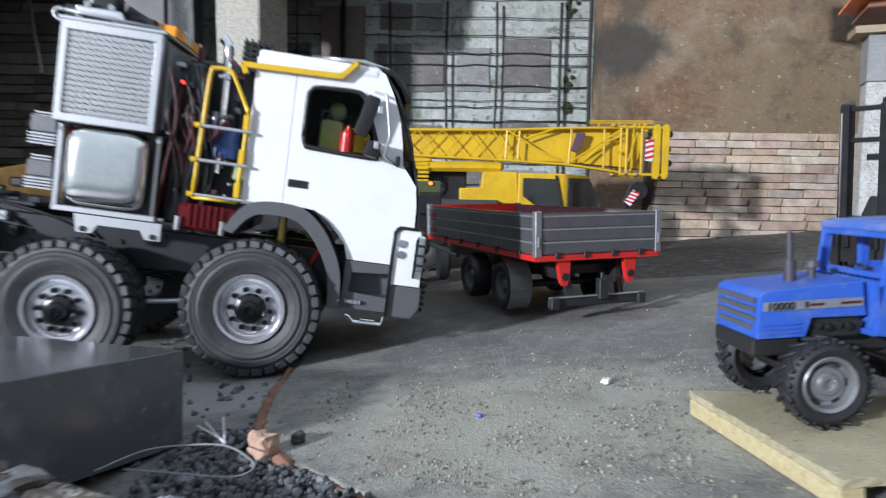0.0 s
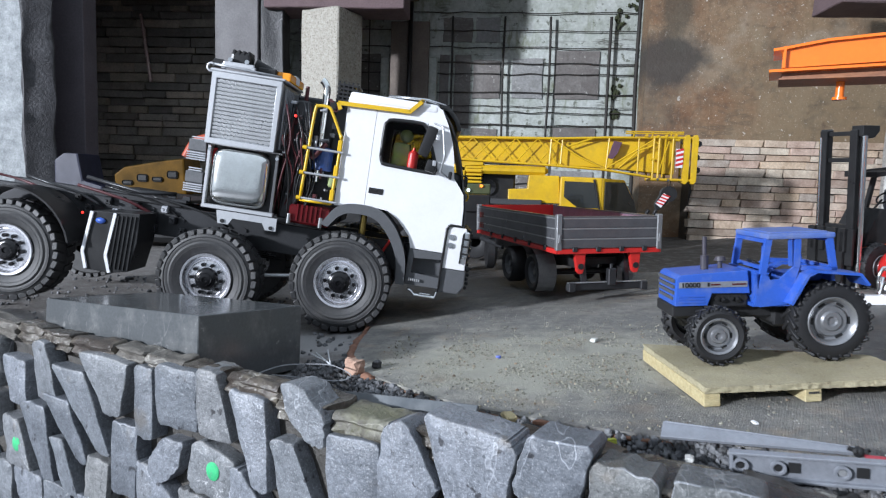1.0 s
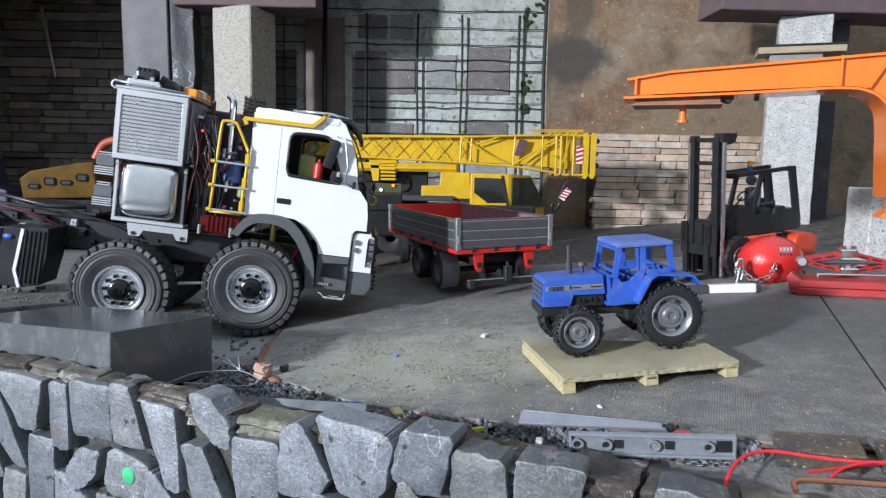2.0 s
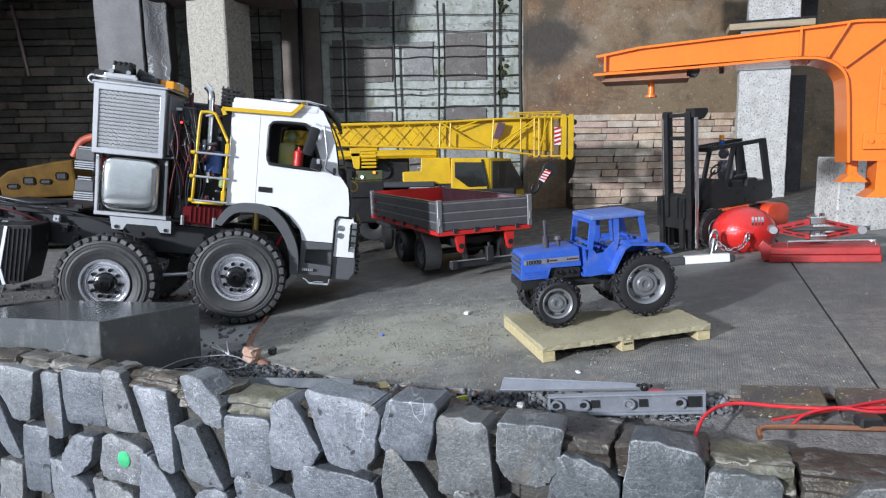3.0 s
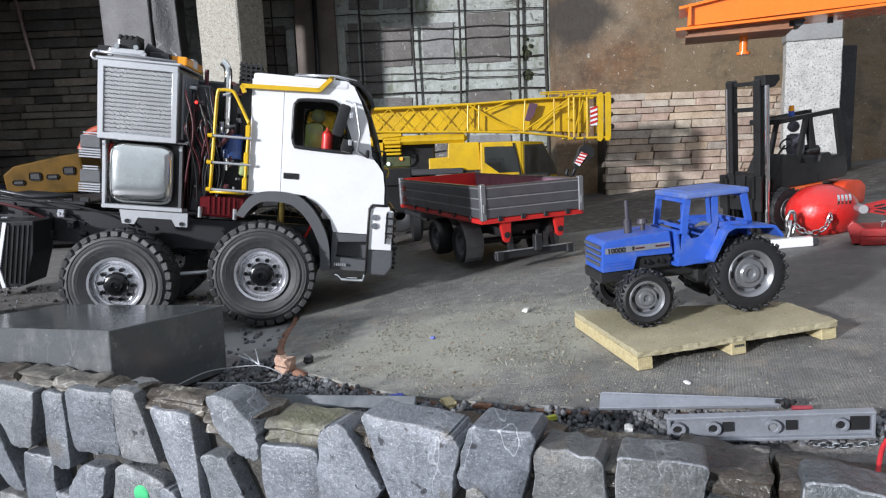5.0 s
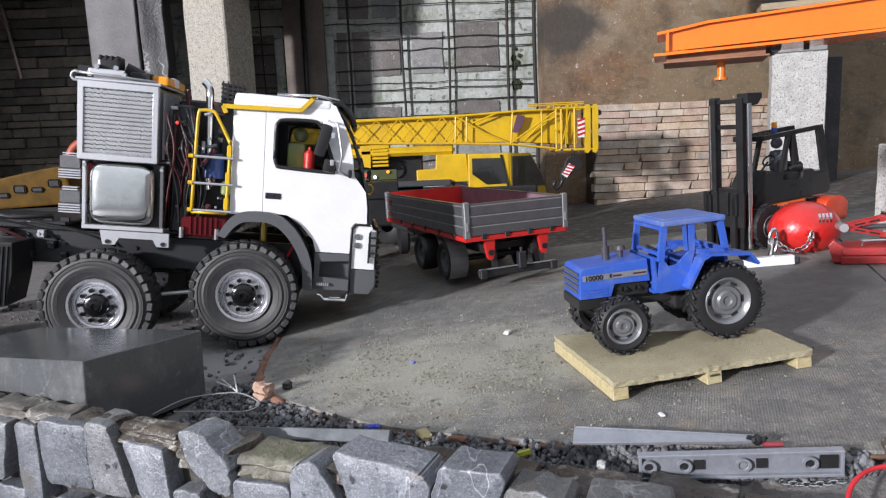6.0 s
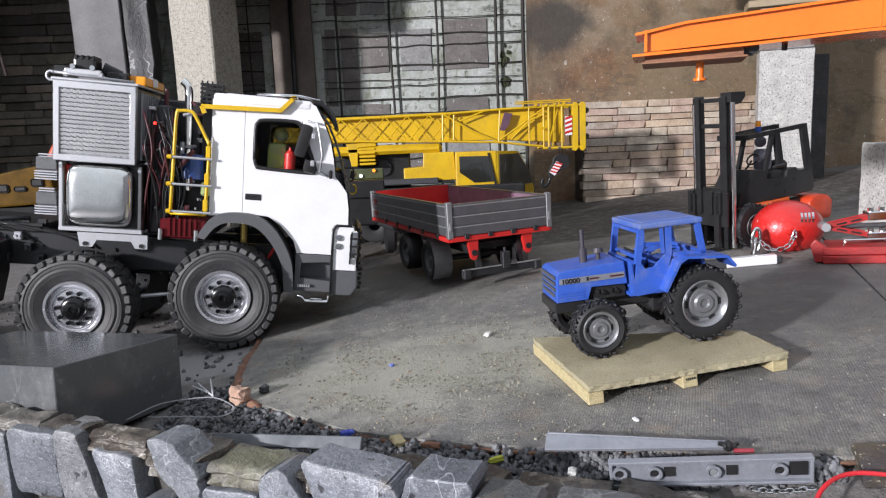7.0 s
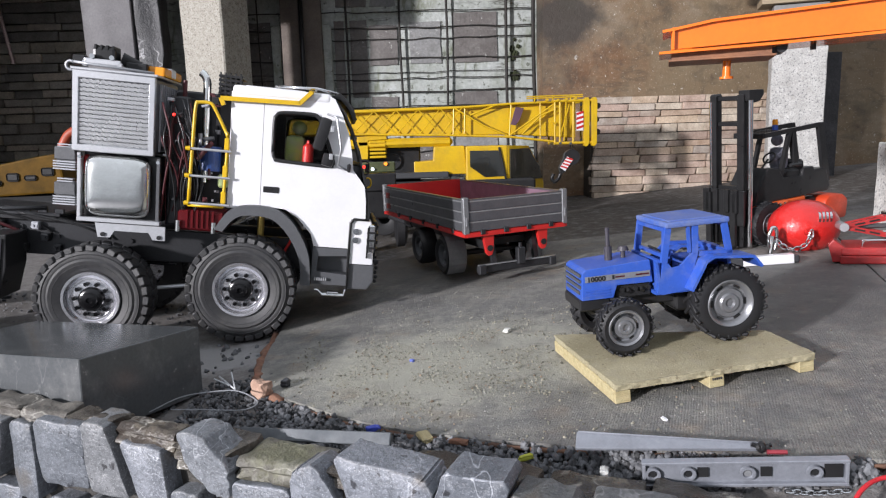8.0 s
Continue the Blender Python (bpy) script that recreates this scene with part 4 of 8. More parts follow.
# what sits in the cab
VEST = mat("yellow_green_cloth", (0.40, 0.52, 0.10), 0.8, 0, (0.36, 0.36, 0.24), 60)
bm = B()
C = TRUCK.matrix_world
box(bm, (0.042, 0.055, 0.139), (0.020, 0.030, 0.036), 0.006, seg=2)
bmesh.ops.create_uvsphere(bm, u_segments=14, v_segments=10, radius=0.0075, matrix=Matrix.Translation((0.045, 0.055, 0.165)))
box(bm, (0.055, 0.055, 0.113), (0.04, 0.028, 0.014), 0.005, seg=2)
solid("driver_doll", bm, VEST, "small plain driver doll in green on the cab seat", "doll", C, smooth=True)
bm = B()
rod(bm, (0.056, 0.036, 0.131), (0.056, 0.036, 0.147), 0.0056, 18)
rod(bm, (0.056, 0.036, 0.147), (0.056, 0.036, 0.150), 0.0052, 16, 0.0025)
rod(bm, (0.056, 0.036, 0.150), (0.056, 0.036, 0.153), 0.0016, 12)
solid("extinguisher", bm, RED, "small red fire extinguisher inside the cab", "extinguisher", C, smooth=True)

# ---- pallet with the blue tractor ----
PINE = mat("pale_pine", (0.60, 0.52, 0.30), 0.7, 0, (0.48, 0.385, 0.20), 90, 500, 0.3, 0.5, dirt=(0.22, 0.17, 0.09), dirt_amount=0.5, stretch=(0.3, 3, 3))
BOARD = flecks(flecks(mat("dusty_fibreboard", (0.41, 0.365, 0.238), 0.85, 0, (0.31, 0.273, 0.170), 30, 700, 0.4, 0.3, dirt=(0.30, 0.27, 0.21), dirt_amount=0.6), (0.12, 0.09, 0.05), 260, 0.64, 0.70, 0.7), (0.52, 0.46, 0.33), 420, 0.63, 0.70, 0.6)
PAL = thing("wooden_pallet", "small home-made pallet of a dusty board on three pine runners", "pallet", pose(0, 0, 0, 0, -4.81, 0))
bm = B()
deck = [(0.134, 0.396), (0.1505, 0.2825), (0.2835, 0.2965), (0.2785, 0.350)]
for z0, z1 in ((0.0088, 0.0128),):
    lo = [bm.verts.new((x, y, z0)) for x, y in deck]
    hi = [bm.verts.new((x, y, z1)) for x, y in deck]
    bm.faces.new(lo[::-1]), bm.faces.new(hi)
    for i in range(4):
        j = (i + 1) % 4
        bm.faces.new((lo[i], lo[j], hi[j], hi[i]))
bmesh.ops.subdivide_edges(bm, edges=bm.edges[:], cuts=40, use_grid_fill=True)
rim = [v for v in bm.verts if len({round(f.normal.z) for f in v.link_faces}) > 1 or abs(v.co.z - 0.0108) < 0.0018]
for v in rim:
    v.co += Vector((noise.noise(v.co * 260), noise.noise(v.co * 260 + Vector((7, 0, 0))), 0.5 * noise.noise(v.co * 330))) * 0.0011
part("deck", bm, BOARD, PAL, "dusty fibreboard deck")
for a, b in (((0.1545, 0.2835), (0.1385, 0.394)), ((0.2165, 0.2905), (0.2045, 0.368)), ((0.2780, 0.2975), (0.2735, 0.347))):
    bm = B()
    bar(bm, (*a, 0.0046), (*b, 0.0046), 0.0105, 0.0086)
    bmesh.ops.bevel(bm, geom=bm.edges[:], offset=0.0005, segments=1, affect="EDGES")
    part("runner", bm, PINE, PAL, "pale pine runner")


for k in range(5):
    bm = B()
    box(bm, (0.2138 + 0.0014 * k, 0.2898 + 0.0002 * k, 0.0062), (0.0008, 0.0006, 0.0013))
    part("stamp_bar", bm, DARKGREY, PAL, "dark stamped mark")
RIMT = mat("worn_silver_rim", (0.28, 0.285, 0.30), 0.30, 0.6, None, 60, 500, 0.15, 0.05)


def tractor_wheel(parent, R, W, rim, m, lugs):
    """Wheel on the y axis facing -y, with slanting tractor lugs."""
    bm = B()
    lathe(bm, [(rim, 0.003), (rim + 0.001, 0.0008), (R * 0.78, 0.0), (R * 0.92, 0.0016), (R * 0.955, W * 0.25), (R * 0.955, W * 0.75), (R * 0.92, W - 0.0016), (R * 0.78, W), (rim, W - 0.002)], 44, caps=False)
    for k in range(lugs):
        for s, y in ((0, W * 0.27), (0.5, W * 0.73)):
            a = 2 * math.pi * (k + s) / lugs
            t = 38 if s else -38
            box(bm, (0, 0, 0), (R * 0.100, W * 0.72, R * 0.075), R * 0.018, Matrix.Rotation(-a, 4, "Y") @ pose(0, y, R * 0.952, 0, 0, t))
            box(bm, (0, 0, 0), (R * 0.07, 0.0008, R * 0.12), 0.0002, Matrix.Rotation(-a - (0.07 if s else -0.07), 4, "Y") @ pose(0, 0.0012 if not s else W - 0.0012, R * 0.89))
    part("tyre", bm, RUBBER_T, parent, "black chevron tractor tyre", m, smooth=True)
    bm = B()
    lathe(bm, [(rim + 0.001, 0.0014), (rim + 0.0002, 0.0003), (rim - 0.0012, 0.0012), (rim * 0.82, 0.0046), (rim * 0.70, 0.0052), (rim * 0.62, 0.0028), (rim * 0.45, 0.0030), (rim * 0.38, 0.0016), (rim * 0.22, 0.0016), (rim * 0.16, 0.0030)], 36)
    part("rim", bm, RIMT, parent, "silver plastic rim", m, smooth=True)
    for k in range(6):
        a = 2 * math.pi * (k + 0.5) / 6
        bm = B()
        box(bm, (0, 0, 0), (rim * 0.30, 0.0006, rim * 0.10), 0, Matrix.Rotation(-a, 4, "Y") @ pose(0, 0.0044, rim * 0.76))
        part("rim_slot", bm, BLACK, parent, "", m)


TR = thing("toy_tractor", "blue plastic toy tractor with cab and silver rims on the pallet", "toy tractor", pose(0.1716, 0.3275, 0.0479, 0, -3.7, 4.6))
for x, z, R, W, rim, n in ((-0.0025, 0.0, 0.0203, 0.0125, 0.0120, 18), (0.0725, 0.0085, 0.0268, 0.0175, 0.0160, 20)):
    for y, turn in ((0.0, 0), (0.066, 180)):
        w = new("wheel")
        w.parent = TR
        w.matrix_local = pose(x, y, z, 0, 0, turn)
        tractor_wheel(w, R, W, rim, None, n)
bm = B()
prism(bm, [(-0.0285, 0.0190), (-0.0272, 0.0390), (-0.0245, 0.0408), (0.021, 0.0432), (0.0228, 0.0270), (-0.003, 0.0275), (-0.006, 0.0190)], 0.0135, 0.0525, 0.0006)
part("bonnet", bm, BLUE, TR, "blue bonnet")
bm = B()
for k in range(4):
    box(bm, (-0.0285, 0.033, 0.0365 - 0.0042 * k), (0.0012, 0.034 - 0.004 * (k > 2), 0.0022))
part("grille", bm, GREY, TR, "grey grille slots")
bm = B()
box(bm, (-0.0172, 0.0133, 0.0235), (0.0175, 0.001, 0.0006))
box(bm, (-0.0172, 0.0133, 0.0215), (0.0175, 0.001, 0.0006))
box(bm, (-0.0172, 0.0133, 0.0255), (0.0175, 0.001, 0.0006))
part("side_vent", bm, BLUE, TR)
bm = B()
box(bm, (-0.0025, 0.01325, 0.0338), (0.0465, 0.0006, 0.0040))
part("side_stripe", bm, mat("grey_decal", (0.20, 0.21, 0.24), 0.5), TR, "grey side decal stripe")
bm = B()
for x, w in ((-0.0010, 0.0065), (0.0150, 0.0095)):
    box(bm, (x, 0.0128, 0.0338), (w, 0.0004, 0.0010))
part("decal_line", bm, MAROON, TR)
bm = B()
box(bm, (-0.0058, 0.0128, 0.0340), (0.0014, 0.0004, 0.0026))
part("lettering_bar", bm, BLACK, TR)
txt = bpy.data.curves.new("lettering", "FONT")
txt.body, txt.size, txt.extrude, txt.offset = "10000", 0.0047, 0.0001, 0.00012
lo = new("lettering", txt)
lo.parent = TR
lo.matrix_local = pose(-0.0245, 0.0127, 0.0322, 90, 0, 0) @ Matrix.Diagonal((1.12, 1, 1, 1))
txt.materials.append(BLACK)
tagged(lo, "black model number")
bm = B()
for y in (0.0085, 0.054):
    prism(bm, [(0.0235, 0.0195), (0.0285, 0.0405), (0.0318, 0.0405), (0.0345, 0.0365), (0.0405, 0.0372), (0.0495, 0.0455), (0.0540, 0.0455), (0.0460, 0.0195), (0.0275, 0.0180)], y, y + 0.0022, 0.0002)
    bar(bm, (0.0262, y + 0.001, 0.0190), (0.0240, y + 0.001, 0.041), 0.0022, 0.0016)
box(bm, (0.0258, 0.0325, 0.031), (0.0025, 0.044, 0.024))
box(bm, (0.045, 0.0325, 0.0195), (0.044, 0.046, 0.0025))
part("cab_body", bm, BLUE, TR, "blue cab side panels")
posts = new("cab_frame")
posts.parent = TR
for y in (0.0095, 0.0555):
    for a, b, w in (((0.0290, 0.0405), (0.0328, 0.0650), 0.0032), ((0.0515, 0.0450), (0.0520, 0.0650), 0.0032), ((0.0765, 0.0425), (0.0730, 0.0650), 0.0030), ((0.0545, 0.0445), (0.0780, 0.0430), 0.0026)):
        bm = B()
        bar(bm, (a[0], y, a[1]), (b[0], y, b[1]), 0.0032, w * 1.3, up=(1, 0, 0.02))
        part("post", bm, BLUE, posts)
    if y < 0.03:
        bm = B()
        bar(bm, (0.0478, y, 0.046), (0.0472, y, 0.0648), 0.002, 0.002, up=(1, 0, 0.02))
        part("post", bm, BLUE, posts)
for z in (0.0445, 0.0632):
    for x in (0.0312, 0.0745):
        bm = B()
        bar(bm, (x, 0.0095, z), (x, 0.0555, z), 0.0025, 0.0025)
        part("cross_rail", bm, BLUE, posts)
bm = B()
box(bm, (0.0533, 0.0325, 0.0664), (0.0455, 0.0520, 0.0040), 0.0013, seg=2)
box(bm, (0.0533, 0.0325, 0.0686), (0.0385, 0.044, 0.0010), 0.0004)
part("roof", bm, mat("dusty_blue_plastic", (0.06, 0.13, 0.44), 0.5, 0, (0.12, 0.17, 0.38), 40, 500, 0.15, 0.05, dirt=(0.26, 0.27, 0.29), dirt_amount=0.5), TR, "blue cab roof dulled by dust")
FEND = [(0.0430, 0.0215), (0.0540, 0.0410), (0.0600, 0.0440), (0.0890, 0.0412), (0.0950, 0.0335)]
for y0, y1 in ((-0.002, 0.0200), (0.0460, 0.068)):
    bm = B()
    front_strip(bm, FEND, y0, y1, 0.0018)
    part("fender", bm, BLUE, TR, "blue rear mudguard")
bm = B()
box(bm, (0.0660, 0.0325, 0.0300), (0.030, 0.024, 0.018), 0.001)
box(bm, (0.0560, 0.0325, 0.0310), (0.012, 0.018, 0.006), 0.002)
part("seat", bm, BLUE, TR)
bm = B()
box(bm, (0.0765, 0.0325, 0.0345), (0.0025, 0.046, 0.018))
part("rear_panel", bm, BLUE, TR)
bm = B()
rod(bm, (0.0275, 0.0325, 0.0395), (0.0345, 0.0325, 0.0445), 0.0009, 8)
m = pose(0.0350, 0.0325, 0.0448, 0, 35, 0)
for k in range(18):
    a, b = 2 * math.pi * k / 18, 2 * math.pi * (k + 1) / 18
    rod(bm, m @ Vector((0.0065 * math.cos(a), 0.0065 * math.sin(a), 0)), m @ Vector((0.0065 * math.cos(b), 0.0065 * math.sin(b), 0)), 0.0009, 6)
part("steering_wheel", bm, BLACK, TR, "black steering wheel")
PURPLE = mat("dull_purple_plastic", (0.055, 0.05, 0.062), 0.5)
bm = B()
rod(bm, (-0.0015, 0.033, 0.0415), (-0.0015, 0.033, 0.0655), 0.0015, 12)
rod(bm, (-0.0015, 0.033, 0.0415), (-0.0015, 0.033, 0.0520), 0.0028, 12)
part("exhaust_pipe", bm, PURPLE, TR, "dull grey exhaust pipe")
bm = B()
rod(bm, (0.0095, 0.033, 0.0420), (0.0095, 0.033, 0.0490), 0.0017, 12)
rod(bm, (0.0095, 0.033, 0.0480), (0.0095, 0.033, 0.0510), 0.0042, 14, 0.0030)
part("air_filter", bm, PURPLE, TR)
bm = B()
box(bm, (0.015, 0.0325, 0.0150), (0.080, 0.016, 0.014), 0.001)
box(bm, (0.0095, 0.0325, 0.0225), (0.026, 0.032, 0.011), 0.001)
for k in range(5):
    rod(bm, (0.001 + 0.0048 * k, 0.0145, 0.0235 - 0.002 * (k % 2)), (0.001 + 0.0048 * k, 0.0175, 0.0235), 0.0016, 8)
part("engine", bm, BLACK, TR, "black plastic engine")
for nm, fn in (("front_bumper", lambda m: box(m, (-0.019, 0.033, 0.0150), (0.022, 0.036, 0.008), 0.001)), ("front_axle", lambda m: rod(m, (-0.0025, 0.010, 0.0), (-0.0025, 0.056, 0.0), 0.0036, 12)), ("rear_axle", lambda m: rod(m, (0.0725, 0.012, 0.0085), (0.0725, 0.054, 0.0085), 0.005, 12)), ("gearbox", lambda m: box(m, (0.060, 0.0325, 0.012), (0.036, 0.022, 0.022), 0.002)), ("cross_shaft", lambda m: rod(m, (0.018, 0.014, 0.006), (0.018, 0.052, 0.006), 0.003, 10))):
    bm = B()
    fn(bm)
    part(nm, bm, BLACK, TR)

# ---- dropside trailer ----
TL = thing("dropside_trailer", "grey dropside model trailer with red frame and red bed", "model trailer", pose(0.141, 0.6586, 0.0119, 0, -1.5, 20.9))
W2, LEN = 0.0648, 0.30
mat_post = mat("silver_post", (0.25, 0.255, 0.265), 0.35, 0.4)
RIDGE = mat("bright_ridge", (0.42, 0.43, 0.44), 0.3, 0.5)
ALU = mat("grey_anodised_side", (0.17, 0.175, 0.19), 0.30, 0.6, None, 40, 500, 0.2, 0.05)
bm = B()
box(bm, (0, LEN / 2, 0.0655), (2 * W2, LEN, 0.004))
part("bed_floor", bm, RED, TL, "red bed floor")


def dropside(name, a, b, label):
    """A ribbed side from a to b: three boards with grooves between."""
    bm = B()
    bar(bm, (a[0], a[1], 0.082), (b[0], b[1], 0.082), 0.0020, 0.036)
    side = part(name, bm, ALU, TL, label)
    for k in range(3):
        bm = B()
        bar(bm, (a[0], a[1], 0.0695 + 0.0120 * k), (b[0], b[1], 0.0695 + 0.0120 * k), 0.0040, 0.0104)
        part("board", bm, ALU, side)
        # paler bar carries the highlight along each board edge
        bm = B()
        bar(bm, (a[0], a[1], 0.0747 + 0.0120 * k), (b[0], b[1], 0.0747 + 0.0120 * k), 0.0052, 0.0013)
        part("ridge", bm, RIDGE, side, "ridge with the edge highlight in its paler colour")
    bm = B()
    bar(bm, (a[0], a[1], 0.1002), (b[0], b[1], 0.1002), 0.0046, 0.0022)
    part("top_rail", bm, ALU, side)
    return side


dropside("side_board", (-W2, 0.003), (-W2, LEN - 0.003), "grey ribbed side board")
dropside("side_board", (W2, 0.003), (W2, LEN - 0.003), "grey ribbed side board")
dropside("tailgate", (-W2 + 0.004, 0), (W2 - 0.004, 0), "grey ribbed tailgate")
bm = B()
box(bm, (0, LEN, 0.0845), (2 * W2, 0.004, 0.036))
part("front_board", bm, RED, TL, "red front board")
for x in (-W2 + 0.0028, W2 - 0.0028):
    bm = B()
    box(bm, (x, LEN / 2, 0.0835), (0.001, LEN - 0.006, 0.032))
    part("inner_lining", bm, RED if x < 0 else mat("dull_purple_lining", (0.24, 0.15, 0.20), 0.5), TL)
for x in (-W2, W2):
    for y in (0.0, LEN):
        bm = B()
        box(bm, (x, y, 0.0825), (0.0068, 0.0068, 0.042), 0.0008)
        box(bm, (x, y - 0.0035, 0.0755), (0.003, 0.002, 0.010), 0.0005)
        part("corner_post", bm, mat_post, TL, "silver corner post with latch")
bm = B()
for x in (-W2, W2):
    bar(bm, (x, -0.002, 0.0605), (x, LEN + 0.002, 0.0605), 0.006, 0.0052)
for y in (0, LEN):
    bar(bm, (-W2, y, 0.0605), (W2, y, 0.0605), 0.006, 0.0052)
for k in range(5):
    bar(bm, (-W2, 0.03 + 0.05 * k, 0.0605), (W2, 0.03 + 0.05 * k, 0.0605), 0.005, 0.005)
part("bed_frame", bm, RED, TL, "red bed frame")
for k in range(9):
    bm = B()
    if k < 5:
        box(bm, (-W2 - 0.003, 0.03 + 0.05 * k, 0.063), (0.003, 0.006, 0.006), 0.0006)
    else:
        box(bm, (-0.045 + 0.03 * (k - 5), -0.003, 0.063), (0.006, 0.003, 0.006), 0.0006)
    part("hinge", bm, STEEL, TL)
bm = B()
for x in (-0.030, 0.030):
    bar(bm, (x, 0.01, 0.047), (x, LEN + 0.01, 0.047), 0.007, 0.018)
for k in range(5):
    bar(bm, (-0.03, 0.03 + 0.055 * k, 0.045), (0.03, 0.03 + 0.055 * k, 0.045), 0.006, 0.008)
part("chassis", bm, BLACK, TL, "black trailer chassis")
for x in (-0.0355, 0.036):
    bm = B()
    prism(bm, [(x - 0.0085, 0.0595), (x - 0.0052, 0.043), (x - 0.0040, 0.0365), (x - 0.0015, 0.0335), (x + 0.0025, 0.0340), (x + 0.0045, 0.0385), (x + 0.0055, 0.048), (x + 0.0062, 0.0595)], 0.0, 0.006, 0.0006)
    rb = part("lamp_bracket", bm, RED, TL, "bright red lamp bracket")
    bm = B()
    rod(bm, (x, -0.0012, 0.0425), (x, 0.001, 0.0425), 0.0036, 14)
    part("lamp_hole", bm, BLACK, rb)
bm = B()
box(bm, (0, 0.002, 0.0185), (0.104, 0.005, 0.009), 0.0012)
for x in (-0.047, 0.047):
    box(bm, (x, 0.0, 0.0185), (0.009, 0.008, 0.011), 0.001)
for x in (-0.028, 0.028):
    bar(bm, (x, 0.006, 0.020), (x, 0.012, 0.045), 0.006, 0.006, up=(1, 0, 0))
box(bm, (0.003, -0.002, 0.030), (0.010, 0.008, 0.020), 0.001)
rod(bm, (0.003, -0.002, 0.022), (0.003, -0.002, 0.045), 0.002, 10)
bumper = part("rear_bumper", bm, STEEL, TL, "dark steel rear bumper")
bm = B()
box(bm, (0, -0.0002, 0.0236), (0.103, 0.0030, 0.0012))
part("bumper_edge", bm, RIDGE, bumper, "bright bumper edge")
for y in (0.080, 0.168):
    for x, turn in ((-W2, -90), (W2, 90)):
        w = new("wheel")
        w.parent = TL
        w.matrix_local = pose(x, y, 0.0252, 0, 0, turn)
        bm = B()
        lathe(bm, [(0.014, 0.003), (0.0165, 0.0006), (0.021, 0.0), (0.0245, 0.003), (0.0252, 0.006), (0.0252, 0.018), (0.0245, 0.021), (0.015, 0.022)], 36, caps=False)
        part("tyre", bm, RUBBER_T, w, "", smooth=True)
        bm = B()
        lathe(bm, [(0.0145, 0.002), (0.0125, 0.003), (0.011, 0.008), (0.006, 0.007), (0.004, 0.004)], 24)
        part("rim", bm, GREY, w, "grey rim", smooth=True)
    bm = B()
    rod(bm, (-W2 + 0.01, y, 0.0252), (W2 - 0.01, y, 0.0252), 0.004, 10)
    part("axle", bm, BLACK, TL)
for x in (-W2 + 0.011, W2 - 0.011):
    bm = B()
    arc = [(0.082 + 0.0300 * math.cos(radians(a)), 0.0265 + 0.0295 * math.sin(radians(a))) for a in range(95, 231, 15)]
    rows = [[bm.verts.new((x + dx, a, b)) for dx in (-0.012, 0.012)] for a, b in arc]
    for p, q in zip(rows, rows[1:]):
        bm.faces.new((p[0], p[1], q[1], q[0]))
    bmesh.ops.solidify(bm, geom=bm.faces[:], thickness=0.0016)
    part("mudguard", bm, mat("pale_grey_plastic", (0.40, 0.40, 0.40), 0.5), TL, "pale grey plastic mudguard")
for k in range(2):
    bm = B()
    box(bm, (-W2 - 0.0022, LEN - 0.020, 0.072 + 0.016 * k), (0.0008, 0.018, 0.008))
    part("badge", bm, mat("red_decal", (0.22, 0.035, 0.03), 0.5), TL, "plain red decal")

# ---- dark towing vehicle ahead of the trailer ----
TW = thing("towing_vehicle", "dark model towing vehicle with lit rear lamps hitched to the trailer", "model truck", pose(-0.045, 1.0, 0.0, 0, 0, 8))
bm = B()
box(bm, (0.0, 0.050, 0.075), (0.075, 0.09, 0.05), 0.003)
part("body", bm, BLACK, TW)
bm = B()
box(bm, (0.002, 0.004, 0.137), (0.056, 0.006, 0.018), 0.002)
part("light_board", bm, mat("pale_green_plate", (0.08, 0.095, 0.04), 0.5), TW, "yellow-green light board")
bm = B()
box(bm, (0.0, 0.03, 0.112), (0.060, 0.06, 0.030), 0.002)
part("rear_frame", bm, BLACK, TW)
for x, z, mm in ((-0.0225, 0.1385, REDLAMP), (-0.0085, 0.1345, WHITELAMP), (0.0135, 0.1425, AMBERLAMP)):
    bm = B()
    rod(bm, (x, -0.0025, z), (x, 0.002, z), 0.0027, 14)
    part("lamp", bm, mm, TW, "lit rear lamp")
for x, turn in ((-0.048, -90), (0.048, 90)):
    bm = B()
    lathe(bm, [(0.012, 0.003), (0.016, 0.0), (0.025, 0.002), (0.030, 0.006), (0.030, 0.018), (0.014, 0.021)], 30)
    part("wheel", bm, RUBBER_T, TW, "", pose(x, 0.03, 0.027, 0, 0, turn), smooth=True)
bm = B()
rod(bm, (0.05, -0.04, 0.042), (0.01, 0.02, 0.055), 0.004, 10)
part("drawbar", bm, STEEL, TW)

# ---- yellow mobile crane ----
CR = thing("mobile_crane", "yellow model mobile crane with folded lattice jib and lowered boom", "model crane", pose(0, 1.2, 0))
bm = B()
prism(bm, [(-0.33, 0.196), (-0.33, 0.240), (0.335, 0.2465), (0.335, 0.176), (0.20, 0.186)], 0.012, 0.055, 0.002)
part("boom", bm, YELLOW, CR, "yellow box-section boom")
jib = new("lattice_jib")
jib.parent = CR
bm = B()
TOP, BOT = [(-0.33, 0.2345), (0.0934, 0.2400), (0.2053, 0.2448), (0.3000, 0.2465)], [(-0.33, 0.2040), (0.0911, 0.1875), (0.2010, 0.1815), (0.2950, 0.1690)]
for line in (TOP, BOT):
    for (a, b), (c, d) in zip(line, line[1:]):
        for y in (-0.004, 0.006):
            rod(bm, (a, y, b), (c, y, d), 0.0022, 8)
part("chord", bm, YELLOW, jib, "yellow jib chord")


